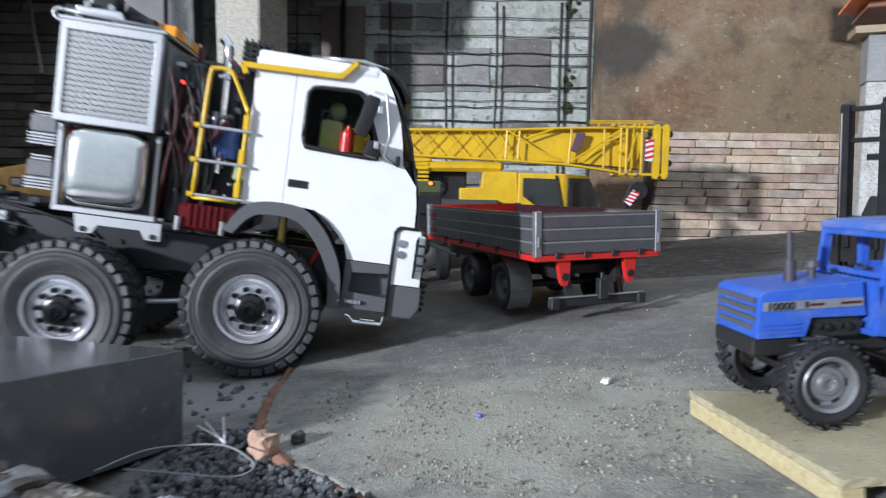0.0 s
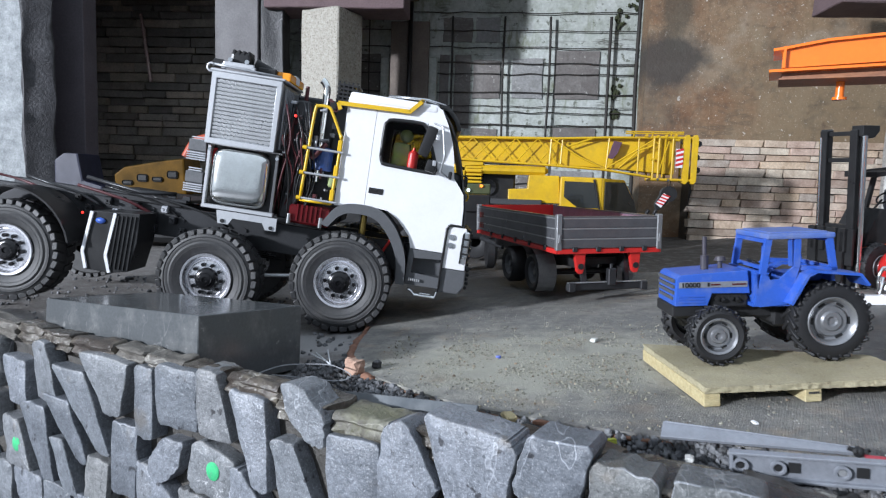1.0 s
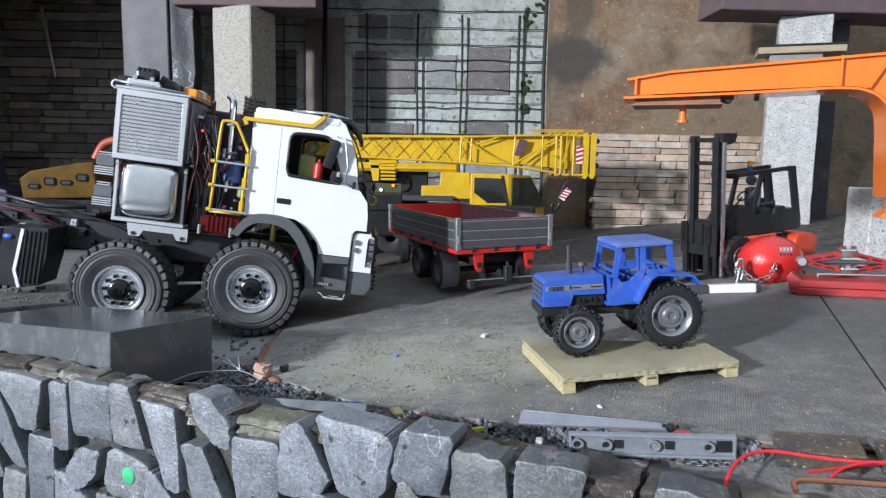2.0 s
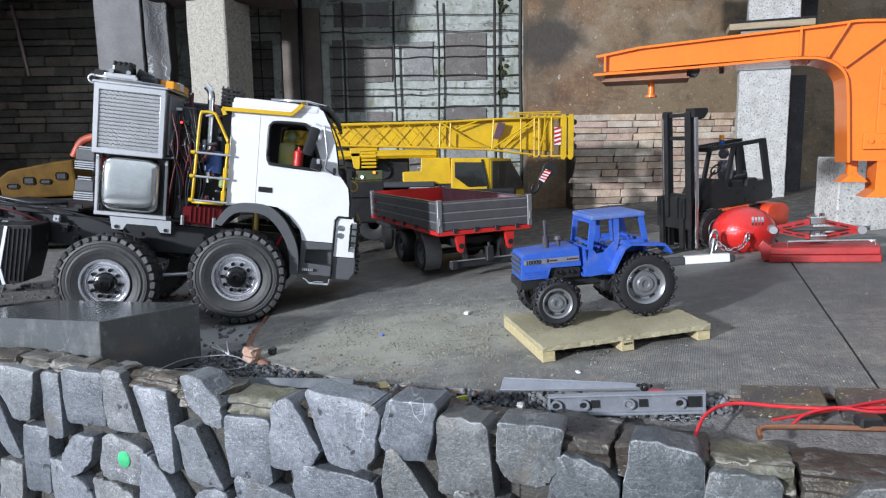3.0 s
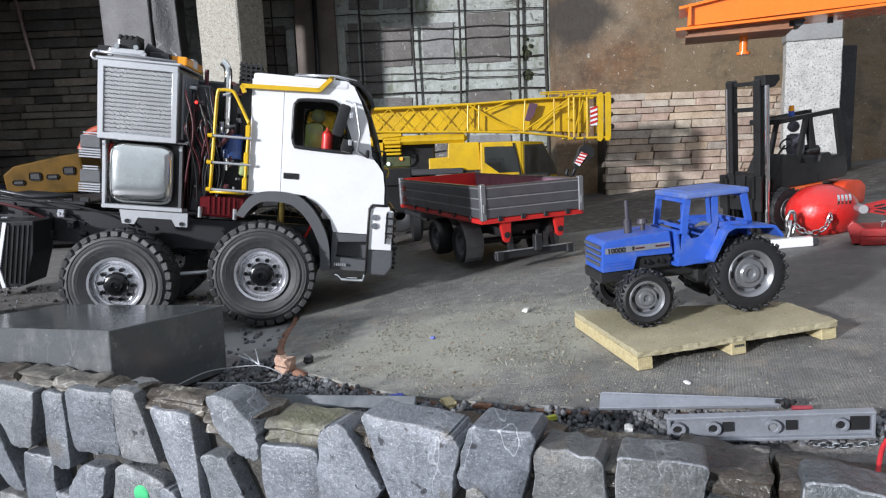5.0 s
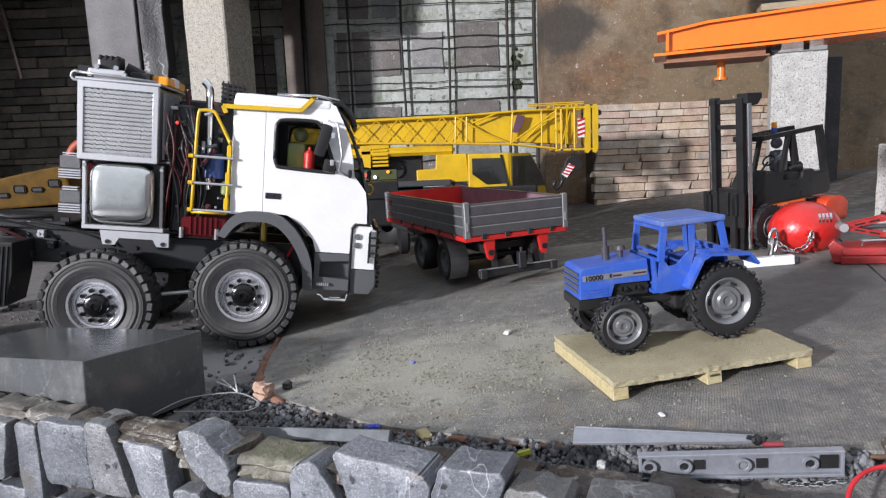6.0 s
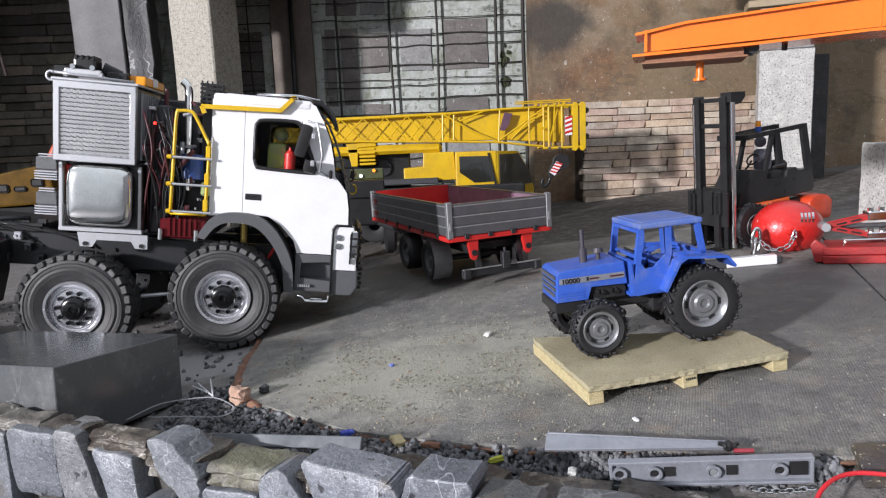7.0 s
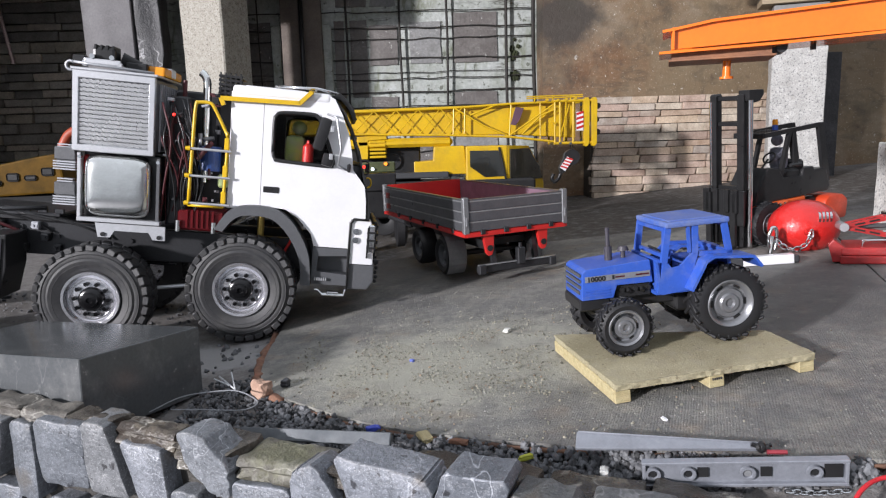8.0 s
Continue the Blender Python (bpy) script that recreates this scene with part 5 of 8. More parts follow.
def level(line, x):
    for (a, b), (c, d) in zip(line, line[1:]):
        if a <= x <= c:
            return b + (d - b) * (x - a) / (c - a)
    return line[-1][1]


xs_ = [-0.32 + 0.043 * k for k in range(11)]
for a, b in zip(xs_, xs_[1:]):
    for p, q in (((a, level(BOT, a)), (b, level(TOP, b))), ((a, level(TOP, a)), (b, level(BOT, b)))):
        bm = B()
        rod(bm, (p[0], -0.004, p[1]), (q[0], -0.004, q[1]), 0.0012, 6)
        part("brace", bm, YELLOW, jib)
for a, b in (((0.0934, 0.2400), (0.15, 0.205)), ((0.15, 0.205), (0.2, 0.183)), ((0.0934, 0.2400), (0.0911, 0.1875)), ((0.115, 0.238), (0.113, 0.19)), ((0.2, 0.183), (0.29, 0.2425)), ((0.2053, 0.2448), (0.2010, 0.1815)), ((0.225, 0.185), (0.262, 0.220)), ((0.175, 0.243), (0.125, 0.225)), ((0.262, 0.246), (0.262, 0.176)), ((0.262, 0.22), (0.30, 0.236))):
    bm = B()
    rod(bm, (a[0], -0.004, a[1]), (b[0], -0.004, b[1]), 0.0017, 8)
    part("brace", bm, YELLOW, jib)
bm = B()
prism(bm, [(0.2035, 0.205), (0.214, 0.238), (0.230, 0.236), (0.222, 0.214), (0.213, 0.203)], -0.006, -0.002, 0.0005)
part("gusset", bm, mat("dark_violet_plate", (0.12, 0.06, 0.09), 0.4), jib, "dark violet gusset plate")
head = new("boom_head")
head.parent = CR
bm = B()
for x in (0.290, 0.300, 0.326, 0.356):
    for y in (-0.008, 0.055):
        rod(bm, (x, y, 0.164), (x, y, 0.249), 0.0022, 8)
for z in (0.166, 0.247):
    for y in (-0.008, 0.055):
        rod(bm, (0.288, y, z), (0.368, y, z), 0.0026, 8)
    for x in (0.292, 0.366):
        rod(bm, (x, -0.008, z), (x, 0.055, z), 0.0026, 8)
rod(bm, (0.30, -0.008, 0.176), (0.318, -0.008, 0.24), 0.0014, 6)
rod(bm, (0.308, -0.008, 0.17), (0.312, -0.008, 0.245), 0.0014, 6)
part("head_frame", bm, YELLOW, head, "yellow head frame")
for x in (0.352, 0.367):
    bm = B()
    prism(bm, [(x - 0.0055, 0.160), (x - 0.0065, 0.246), (x - 0.003, 0.2525), (x + 0.003, 0.2525), (x + 0.0055, 0.246), (x + 0.005, 0.164), (x, 0.158)], -0.012, 0.0, 0.0008)
    part("cheek_plate", bm, YELLOW, head)
bm = B()
rod(bm, (0.36, 0.0, 0.245), (0.36, 0.05, 0.245), 0.008, 18)
part("sheave", bm, STEEL, head)
bm = B()
rod(bm, (0.36, 0.0, 0.168), (0.36, 0.05, 0.168), 0.008, 18)
part("sheave", bm, STEEL, head)


def hazard(parent, m, w, h):
    """A white plate with slanting red bands, facing -y."""
    bm = B()
    box(bm, (0, 0, 0), (w, 0.0012, h))
    pl = part("warning_plate", bm, WHITE, parent, "red and white striped warning plate", m)
    n = 4
    for k in range(n):
        bm = B()
        z = -h / 2 + h * (k + 0.25) / n
        prism(bm, [(-w / 2, z), (-w / 2, z + h / n * 0.5), (w / 2, z + h / n * 0.5 + w * 0.30 - 0.0), (w / 2, z + w * 0.30)], -0.0012, -0.0004)
        part("stripe", bm, RED, pl)


hazard(head, pose(0.338, -0.0125, 0.2075), 0.0135, 0.036)
for x, z in ((0.3745, 0.236), (0.3745, 0.186), (0.372, 0.210)):
    bm = B()
    rod(bm, (x, -0.006, z), (x, 0.03, z), 0.0058, 16)
    part("sheave", bm, STEEL, head, "dark head sheave")
for x, z in ((0.296, 0.249), (0.312, 0.250), (0.330, 0.251), (0.300, 0.166), (0.320, 0.165), (0.290, 0.205), (0.275, 0.250)):
    bm = B()
    rod(bm, (x, -0.012, z), (x, 0.006, z), 0.0026, 8)
    part("pin", bm, GREYMETAL if z < 0.2 else YELLOW, head)
bm = B()
for z in (0.258, 0.2545):
    rod(bm, (0.235, -0.006, z - 0.001), (0.345, -0.006, z), 0.0013, 6)
for x in (0.25, 0.285, 0.32):
    rod(bm, (x, -0.006, 0.246), (x + 0.003, -0.006, 0.258), 0.0013, 6)
part("top_rail", bm, YELLOW, head, "thin yellow rail on the head")
rope = B()
for x in (0.325, 0.33):
    rod(rope, (x, 0.01, 0.165), (x - 0.004, 0.004, 0.142), 0.0008, 6)
part("rope", rope, BLACK, head)
hook = new("hook_block")
hook.parent = CR
bm = B()
rod(bm, (0.325, -0.004, 0.138), (0.325, 0.012, 0.138), 0.0155, 22)
prism(bm, [(0.312, 0.142), (0.338, 0.136), (0.312, 0.110), (0.303, 0.104), (0.300, 0.118)], -0.003, 0.011, 0.001)
part("block", bm, BLACK, hook, "black hook block")
hazard(hook, pose(0.313, -0.0052, 0.1255, 0, 35, 0), 0.013, 0.026)
bm = B()
pipe(bm, smooth_path([(0.304, 0.004, 0.108), (0.299, 0.004, 0.096), (0.291, 0.004, 0.090), (0.286, 0.004, 0.097), (0.290, 0.004, 0.106)], 4), 0.0035, 8)
part("hook", bm, BLACK, hook, "black crane hook")
bm = B()
prism(bm, [(0.012, 0.112), (0.012, 0.138), (0.050, 0.140), (0.052, 0.167), (0.112, 0.167), (0.116, 0.112)], -0.005, 0.075, 0.002)
part("superstructure", bm, YELLOW, CR, "yellow crane superstructure")
cabm = B()
prism(cabm, [(0.114, 0.050), (0.114, 0.166), (0.196, 0.1655), (0.196, 0.050)], -0.012, 0.055, 0.003)
ccab = part("operator_cab", cabm, YELLOW, CR, "yellow crane cab")
DGLASS = mat("dark_cab_glass", (0.016, 0.017, 0.015), 0.08, 0, (0.03, 0.03, 0.024), 12, 200, 0.2, 0, coat=0.6)
bm = B()
prism(bm, [(0.122, 0.126), (0.122, 0.157), (0.178, 0.156), (0.190, 0.106), (0.150, 0.105)], -0.0145, -0.012)
part("side_window", bm, DGLASS, ccab, "dark side window")
NOSE = pose(0.196, -0.012, 0, 0, 0, 40)
bm = B()
prism(bm, [(0.001, 0.050), (0.001, 0.165), (0.064, 0.163), (0.097, 0.120), (0.110, 0.086), (0.108, 0.05)], 0.0, 0.05, 0.003)
part("cab_nose", bm, YELLOW, ccab, "yellow slanting cab nose", NOSE)
bm = B()
prism(bm, [(0.006, 0.158), (0.060, 0.158), (0.092, 0.121), (0.102, 0.096), (0.006, 0.094)], -0.0025, 0.0)
part("front_window", bm, mat("smoky_screen", (0.035, 0.033, 0.027), 0.12, 0, (0.06, 0.055, 0.04), 14, 200, 0.2, 0, coat=0.5), ccab, "smoky cab screen", NOSE)
bm = B()
pipe(bm, smooth_path([(0.179, -0.0145, 0.162), (0.182, -0.0145, 0.15), (0.192, -0.0145, 0.10), (0.193, -0.0145, 0.085)], 4), 0.0022, 6)
part("window_frame", bm, BLACK, ccab)
bm = B()
box(bm, (0.088, -0.0055, 0.110), (0.030, 0.001, 0.005))
part("lettering_bar", bm, BLACK, CR)
bm = B()
prism(bm, [(-0.090, 0.146), (-0.098, 0.190), (-0.040, 0.192), (-0.04, 0.184), (-0.076, 0.182), (-0.078, 0.146)], 0.0, 0.05, 0.001)
box(bm, (-0.02, 0.02, 0.176), (0.22, 0.04, 0.018), 0.006)
part("luffing_cylinder", bm, YELLOW, CR, "yellow luffing cylinder and bracket")
for k in range(5):
    bm = B()
    box(bm, (-0.058, 0.02, 0.150 + 0.0072 * k), (0.032, 0.045, 0.0045), 0.001)
    part("counterweight", bm, YELLOW, CR, "stacked yellow counterweight plate")
bm = B()
box(bm, (-0.05, 0.03, 0.078), (0.60, 0.10, 0.045), 0.004)
part("carrier", bm, BLACK, CR, "dark grey crane carrier")
bm = B()
box(bm, (-0.045, 0.050, 0.138), (0.14, 0.03, 0.075), 0.003)
part("winch_frame", bm, BLACK, CR, "black winch frame")
bm = B()
rod(bm, (-0.03, 0.028, 0.140), (-0.03, 0.036, 0.140), 0.016, 20)
part("winch_drum", bm, STEEL, CR)
bm = B()
box(bm, (0.0, 0.03, 0.112), (0.16, 0.09, 0.012), 0.002)
part("turntable", bm, DARKGREY, CR)
for k in range(5):
    for y, turn in ((-0.025, 0), (0.095, 180)):
        bm = B()
        x = -0.30 + 0.125 * k
        lathe(bm, [(0.012, 0.003), (0.018, 0.0), (0.034, 0.002), (0.036, 0.008), (0.036, 0.024), (0.016, 0.027)], 30)
        part("wheel", bm, RUBBER_T, CR, "", pose(x, y, 0.036 + SLOPE * x, 0, 0, turn), smooth=True)

# ---- pillars, slabs and lintels ----
LINTEL = mat("purple_sandstone", (0.16, 0.11, 0.115), 0.85, 0, (0.12, 0.085, 0.09), 20, 260, 0.3, 0.5)
DARKSLATE = mat("dark_cleft_slate", (0.060, 0.058, 0.063), 0.5, 0, (0.035, 0.035, 0.038), 14, 160, 0.4, 1.0, dirt=(0.14, 0.14, 0.15), dirt_amount=0.5)
PALEGRANITE = mat("pale_granite", (0.66, 0.65, 0.62), 0.75, 0, (0.48, 0.47, 0.45), 45, 330, 0.5, 0.4, dirt=(0.30, 0.26, 0.22), dirt_amount=0.5)


def speckle(m, dark=(0.10, 0.095, 0.09), scale=330):
    """Adds dark mineral grains to a stone material."""
    nt = m.node_tree
    b = nt.nodes["Principled BSDF"]
    old = b.inputs["Base Color"].links[0].from_socket
    f = ramp(nt, noise_tex(nt, scale, 2, 0.5), [(0.58, (0, 0, 0)), (0.64, (0.85, 0.85, 0.85))])
    nt.links.new(mix(nt, f, old, dark), b.inputs["Base Color"])


speckle(GRANITE, (0.16, 0.135, 0.115), 270)
speckle(PALEGRANITE, (0.19, 0.19, 0.195), 250)


def stone_post(name, c, s, m, label, material, rough=0.0015, cuts=10):
    bm = B()
    box(bm, c, s, min(s) * 0.03)
    bmesh.ops.subdivide_edges(bm, edges=[e for e in bm.edges if e.calc_length() > 0.03], cuts=cuts, use_grid_fill=True)
    for v in bm.verts:
        v.co += Vector((noise.noise(v.co * 30), noise.noise(v.co * 30 + Vector((9, 0, 0))), noise.noise(v.co * 30 + Vector((0, 9, 0))))) * rough
    return solid(name, bm, material, label, "stone post", m, smooth=True)


stone_post("stone_pillar", (0.053, 0.05, 0.245), (0.106, 0.10, 0.585), pose(-0.489, 1.400, 0, 0, 0, -20), "speckled granite pillar standing before the back wall", GRANITE)
stone_post("stone_lintel", (0.165, 0.055, 0.577), (0.33, 0.11, 0.075), pose(-0.575, 1.385, 0, 0, 0, 2), "purplish sandstone lintel on the granite pillar", LINTEL)
# unseen mass above the lintel, added to cast shade on the bay
bm = B()
box(bm, (-0.845, 1.50, 0.685), (1.20, 0.24, 0.138))
solid("ceiling", bm, DARKWALL, "unseen mass on the lintel, added to shade the bay", "ceiling", kind="structure")
# slab added above the view to keep ambient light out of the bay
bm = B()
box(bm, (-0.53, 1.52, 0.790), (1.90, 0.68, 0.07))
solid("roof_slab", bm, DARKWALL, "unseen slab added over the shed and the caged bay to shade them", "roof", kind="structure")
stone_post("stone_pillar", (0.0517, 0.025, 0.185), (0.1033, 0.05, 0.325), pose(0.770, 1.30, 0, 0, 0, -20), "pale speckled granite column before the brown wall", PALEGRANITE)
stone_post("dark_board", (0.018, 0.0, 0.185), (0.036, 0.03, 0.32), pose(0.922, 1.375, 0, 0, 0, 2), "dark upright board beside the granite column", DARKSLATE, 0.0005)
stone_post("stone_block", (0.052, 0.025, 0.392), (0.104, 0.05, 0.086), pose(0.770, 1.302, 0, 0, 0, -18), "smooth grey stone block on the granite column", mat("smooth_grey_stone", (0.33, 0.33, 0.325), 0.7, 0, (0.25, 0.25, 0.245), 18, 260, 0.3, 0.3), 0.0007)
board = thing("wooden_board", "pale weathered board with a black rubber pad under the granite post", "board", pose(0.742, 1.298, 0.436, 0, 0, -19))
bm = B()
box(bm, (0.085, 0.035, 0.0070), (0.170, 0.07, 0.0135), 0.0006)
part("plank", bm, mat("pale_weathered_wood", (0.50, 0.40, 0.27), 0.75, 0, (0.36, 0.28, 0.19), 60, 300, 0.35, 0.5, stretch=(0.3, 3, 3)), board, "pale weathered plank")
bm = B()
box(bm, (0.085, 0.035, 0.0165), (0.170, 0.07, 0.0045), 0.0006)
part("rubber_pad", bm, BLACK, board, "black rubber pad")
stone_post("stone_pillar", (0.0515, 0.025, 0.486), (0.103, 0.05, 0.062), pose(0.785, 1.30, 0, 0, 0, -20), "short granite post on the rubber pad", PALEGRANITE)
stone_post("dark_board", (0.018, 0.0, 0.486), (0.030, 0.03, 0.062), pose(0.925, 1.345, 0, 0, 0, 2), "dark upright piece beside the short granite post", DARKSLATE, 0.0005)
stone_post("stone_lintel", (0.22, 0.06, 0.555), (0.48, 0.12, 0.075), pose(0.655, 1.25, 0, 0, 0, 2), "purplish sandstone lintel on the granite post", LINTEL)
stone_post("stone_block", (0.065, 0.03, 0.097), (0.13, 0.06, 0.124), pose(0.631, 0.70, 0, 0, 0, -3), "pale speckled granite block standing on the ground", PALEGRANITE)
# left: granite slab, cleft slate, dark board
stone_post("stone_slab", (-0.055, 0.02, 0.30), (0.11, 0.05, 0.62), pose(-0.952, 1.1, 0, 0, 0, 4), "grey granite slab on edge", mat("blue_grey_granite", (0.34, 0.36, 0.37), 0.75, 0, (0.20, 0.215, 0.225), 60, 260, 0.4, 0.5), 0.002)
stone_post("slate_slab", (0.028, 0.03, 0.30), (0.056, 0.06, 0.62), pose(-0.946, 1.085, 0, 0, 0, 44), "dark cleft slate slab with rough face", DARKSLATE, 0.006, 16)
stone_post("slate_slab", (-0.045, 0.035, 0.32), (0.090, 0.05, 0.66), pose(-0.902, 1.2, 0, 0, 0, 4), "smooth dark violet slate slab", mat("dark_violet_slate", (0.115, 0.100, 0.115), 0.7, 0, (0.090, 0.080, 0.090), 14, 200, 0.3, 0.3), 0.001)
stone_post("slate_slab", (0.052, 0.03, 0.30), (0.105, 0.06, 0.62), pose(-0.70, 1.40, 0, 0, 0, 3), "smooth grey slate slab before the dark wall", mat("grey_slate_face", (0.15, 0.145, 0.15), 0.6, 0, (0.11, 0.105, 0.11), 14, 200, 0.3, 0.3), 0.001)
stone_post("slate_slab", (0.135, 0.035, 0.30), (0.055, 0.06, 0.62), pose(-0.70, 1.40, 0, 0, 0, 3), "black cleft slate slab with white veins", veins(mat("black_cleft_slate", (0.05, 0.05, 0.053), 0.45, 0, (0.03, 0.03, 0.032), 20, 160, 0.4, 0.9), (0.45, 0.45, 0.46), 10, 0.012, 0.8), 0.006, 16)
# ---- caged bay in the back wall ----
BAY = thing("caged_bay", "whitewashed bay with dull panels behind a dark wire grid", "wall bay", pose(0, 1.70, 0))
WASH = flecks(veins(veins(mat("flaking_whitewash", (0.53, 0.56, 0.54), 0.6, 0, (0.38, 0.41, 0.37), 9, 110, 0.35, 0.9, dirt=(0.15, 0.17, 0.12), dirt_amount=0.8), (0.07, 0.07, 0.055), 14, 0.022, 0.9, (0.35, 1.0, 2.6)), (0.16, 0.18, 0.10), 9, 0.05, 0.7, (2.2, 1.0, 0.6)), (0.10, 0.11, 0.08), 48, 0.62, 0.67, 0.8)
PANEL = flecks(veins(mat("dull_brown_panel", (0.15, 0.135, 0.128), 0.6, 0, (0.21, 0.195, 0.185), 22, 140, 0.4, 0.8, dirt=(0.09, 0.08, 0.07), dirt_amount=0.6), (0.42, 0.42, 0.40), 22, 0.010, 0.7, (0.5, 1.0, 2.0)), (0.55, 0.55, 0.52), 60, 0.665, 0.70, 0.8)
PANELGREY = flecks(mat("dull_grey_panel", (0.25, 0.25, 0.25), 0.6, 0, (0.34, 0.34, 0.335), 16, 140, 0.4, 0.7, dirt=(0.12, 0.12, 0.11), dirt_amount=0.6), (0.55, 0.55, 0.52), 60, 0.66, 0.70, 0.8)
IRON = mat("rusty_black_bar", (0.028, 0.028, 0.028), 0.7, 0.1, (0.05, 0.042, 0.035), 40, 300, 0.3, 0.3)
MOSS = mat("dark_moss", (0.035, 0.042, 0.022), 0.95, 0, (0.06, 0.07, 0.03), 60, 300, 0.5, 0.9)
bm = B()
box(bm, (-0.17, 0.05, 0.32), (1.06, 0.05, 0.76))
part("backing", bm, WASH, BAY, "flaking whitewashed backing")
rng = random.Random(31)
PANES = ((-0.104, -0.030, 0.383, 0.487, PANEL), (0.003, 0.086, 0.385, 0.492, PANELGREY), (0.119, 0.238, 0.385, 0.514, PANEL),
         (-0.198, -0.172, 0.30, 0.50, PANEL), (-0.156, -0.112, 0.30, 0.50, PANEL), (-0.425, -0.366, 0.28, 0.50, PANEL), (-0.56, -0.50, 0.30, 0.50, PANEL),
         (0.120, 0.236, 0.235, 0.307, PANEL), (-0.104, -0.034, 0.225, 0.300, PANEL), (0.003, 0.092, 0.10, 0.215, PANEL), (0.120, 0.236, 0.08, 0.19, PANELGREY), (-0.104, -0.034, 0.08, 0.19, PANEL),
         (-0.10, -0.034, 0.535, 0.60, PANELGREY), (-0.19, -0.11, 0.535, 0.60, PANEL))
for x0, x1, z0, z1, pm in PANES:
    bm = B()
    j = lambda s: rng.uniform(-s, s)
    out = []
    for (xa, za), (xb, zb) in (((x0, z0), (x1, z0)), ((x1, z0), (x1, z1)), ((x1, z1), (x0, z1)), ((x0, z1), (x0, z0))):
        for k in range(4):
            out.append((xa + (xb - xa) * k / 4 + j(0.0016), za + (zb - za) * k / 4 + j(0.0016)))
    prism(bm, out, 0.0205, 0.028)
    part("panel", bm, pm, BAY)
for x, r in ((-0.55, 0.0026), (-0.44, 0.0030), (-0.395, 0.0018), (-0.164, 0.0030), (-0.021, 0.0032), (0.101, 0.0032), (0.261, 0.0040), (0.335, 0.0052)):
    bm = B()
    pipe(bm, smooth_path([(x + 0.003, 0.004, -0.02), (x + rng.uniform(-0.003, 0.003), 0.005, 0.22), (x + rng.uniform(-0.003, 0.003), 0.004, 0.44), (x, 0.004, 0.60 if r < 0.005 else 0.68)], 3), r, 8)
    part("bar", bm, IRON, BAY, "dark upright bar")
for k, (z, r) in enumerate(((0.150, 0.0018), (0.205, 0.0020), (0.240, 0.0016), (0.272, 0.0022), (0.311, 0.0026), (0.346, 0.0019), (0.362, 0.0014), (0.398, 0.0024), (0.449, 0.0020), (0.478, 0.0024), (0.520, 0.0020), (0.565, 0.0017), (0.612, 0.0020))):
    bm = B()
    pts = [(-0.60 + 0.0467 * i, 0.0145 + rng.uniform(-0.002, 0.003), z + rng.uniform(-0.0022, 0.0022)) for i in range(21)]
    pipe(bm, smooth_path(pts, 3), r * 0.75, 7)
    part("crossbar", bm, IRON, BAY, "dark wavy cross wire")
for x0, x1 in ((-0.362, -0.338), (-0.227, -0.204)):
    bm = B()
    box(bm, ((x0 + x1) / 2, 0.012, 0.235), (x1 - x0, 0.022, 0.51), 0.002)
    part("white_post", bm, WASH, BAY, "whitewashed upright post")
for k in range(34):
    bm = B()
    if k < 26:
        c = (0.283 + rng.gauss(0, 0.006), 0.021, rng.choice((0.35, 0.355, 0.40, 0.415, 0.43, 0.59, 0.61)) + rng.gauss(0, 0.009))
    else:
        c = (min(0.32 + rng.gauss(0, 0.012), 0.328), 0.019, 0.628 + rng.gauss(0, 0.010))
    bmesh.ops.create_icosphere(bm, subdivisions=2, radius=1)
    s = rng.uniform(0.0025, 0.0065)
    for v in bm.verts:
        v.co *= 1 + 0.5 * noise.noise(v.co * 2.2 + Vector((k, 0, 0)))
        v.co = Vector((c[0] + v.co.x * s, c[1] + v.co.y * 0.004, c[2] + v.co.z * s * 1.3))
    part("moss_patch", bm, MOSS, BAY, "dark green moss")
stone_post("brown_board", (0.0, 0, 0.29), (0.105, 0.02, 0.58), pose(-0.278, 1.69, 0), "dull brown upright board in front of the bar grid", mat("brown_weathered_board", (0.20, 0.165, 0.14), 0.75, 0, (0.14, 0.115, 0.10), 20, 200, 0.3, 0.5), 0.001)
bm = B()
pipe(bm, [(-0.275, 1.66, 0.0), (-0.275, 1.66, 0.35), (-0.272, 1.66, 0.66)], 0.0065, 10)
solid("drain_pipe", bm, BLACK, "thin black upright pipe in front of the bay", "pipe")

# ---- left part of the back wall: dark coursed rock ----
bm = B()
box(bm, (-1.2, 1.80, 0.25), (1.9, 0.09, 1.2))
solid("wall_dark", bm, DARKWALL, "dark rock wall at the back of the shed", "wall", kind="structure")
bm = B()
box(bm, (-0.455, 1.70, 0.25), (0.03, 0.22, 1.2))
solid("wall_return", bm, DARKWALL, "short dark return wall between the two back walls", "wall", kind="structure")

# ---- sandstone dry wall on the back wall ----
dry = thing("dry_stone_wall", "low wall of sawn pale sandstone strips along the brown wall", "stone wall", pose(0, 1.48, 0))
bm = B()
box(bm, (0.66, 0.045, 0.145), (0.448, 0.07, 0.236))
part("backing", bm, MORTAR, dry, "dark joint backing")


def strip_stone():
    bm = B()
    box(bm, (0, 0, 0), (1, 1, 1), 0.0)
    bmesh.ops.bevel(bm, geom=bm.edges[:], offset=0.03, segments=1, affect="EDGES")
    return mesh_of("strip", bm, SANDSTONE)


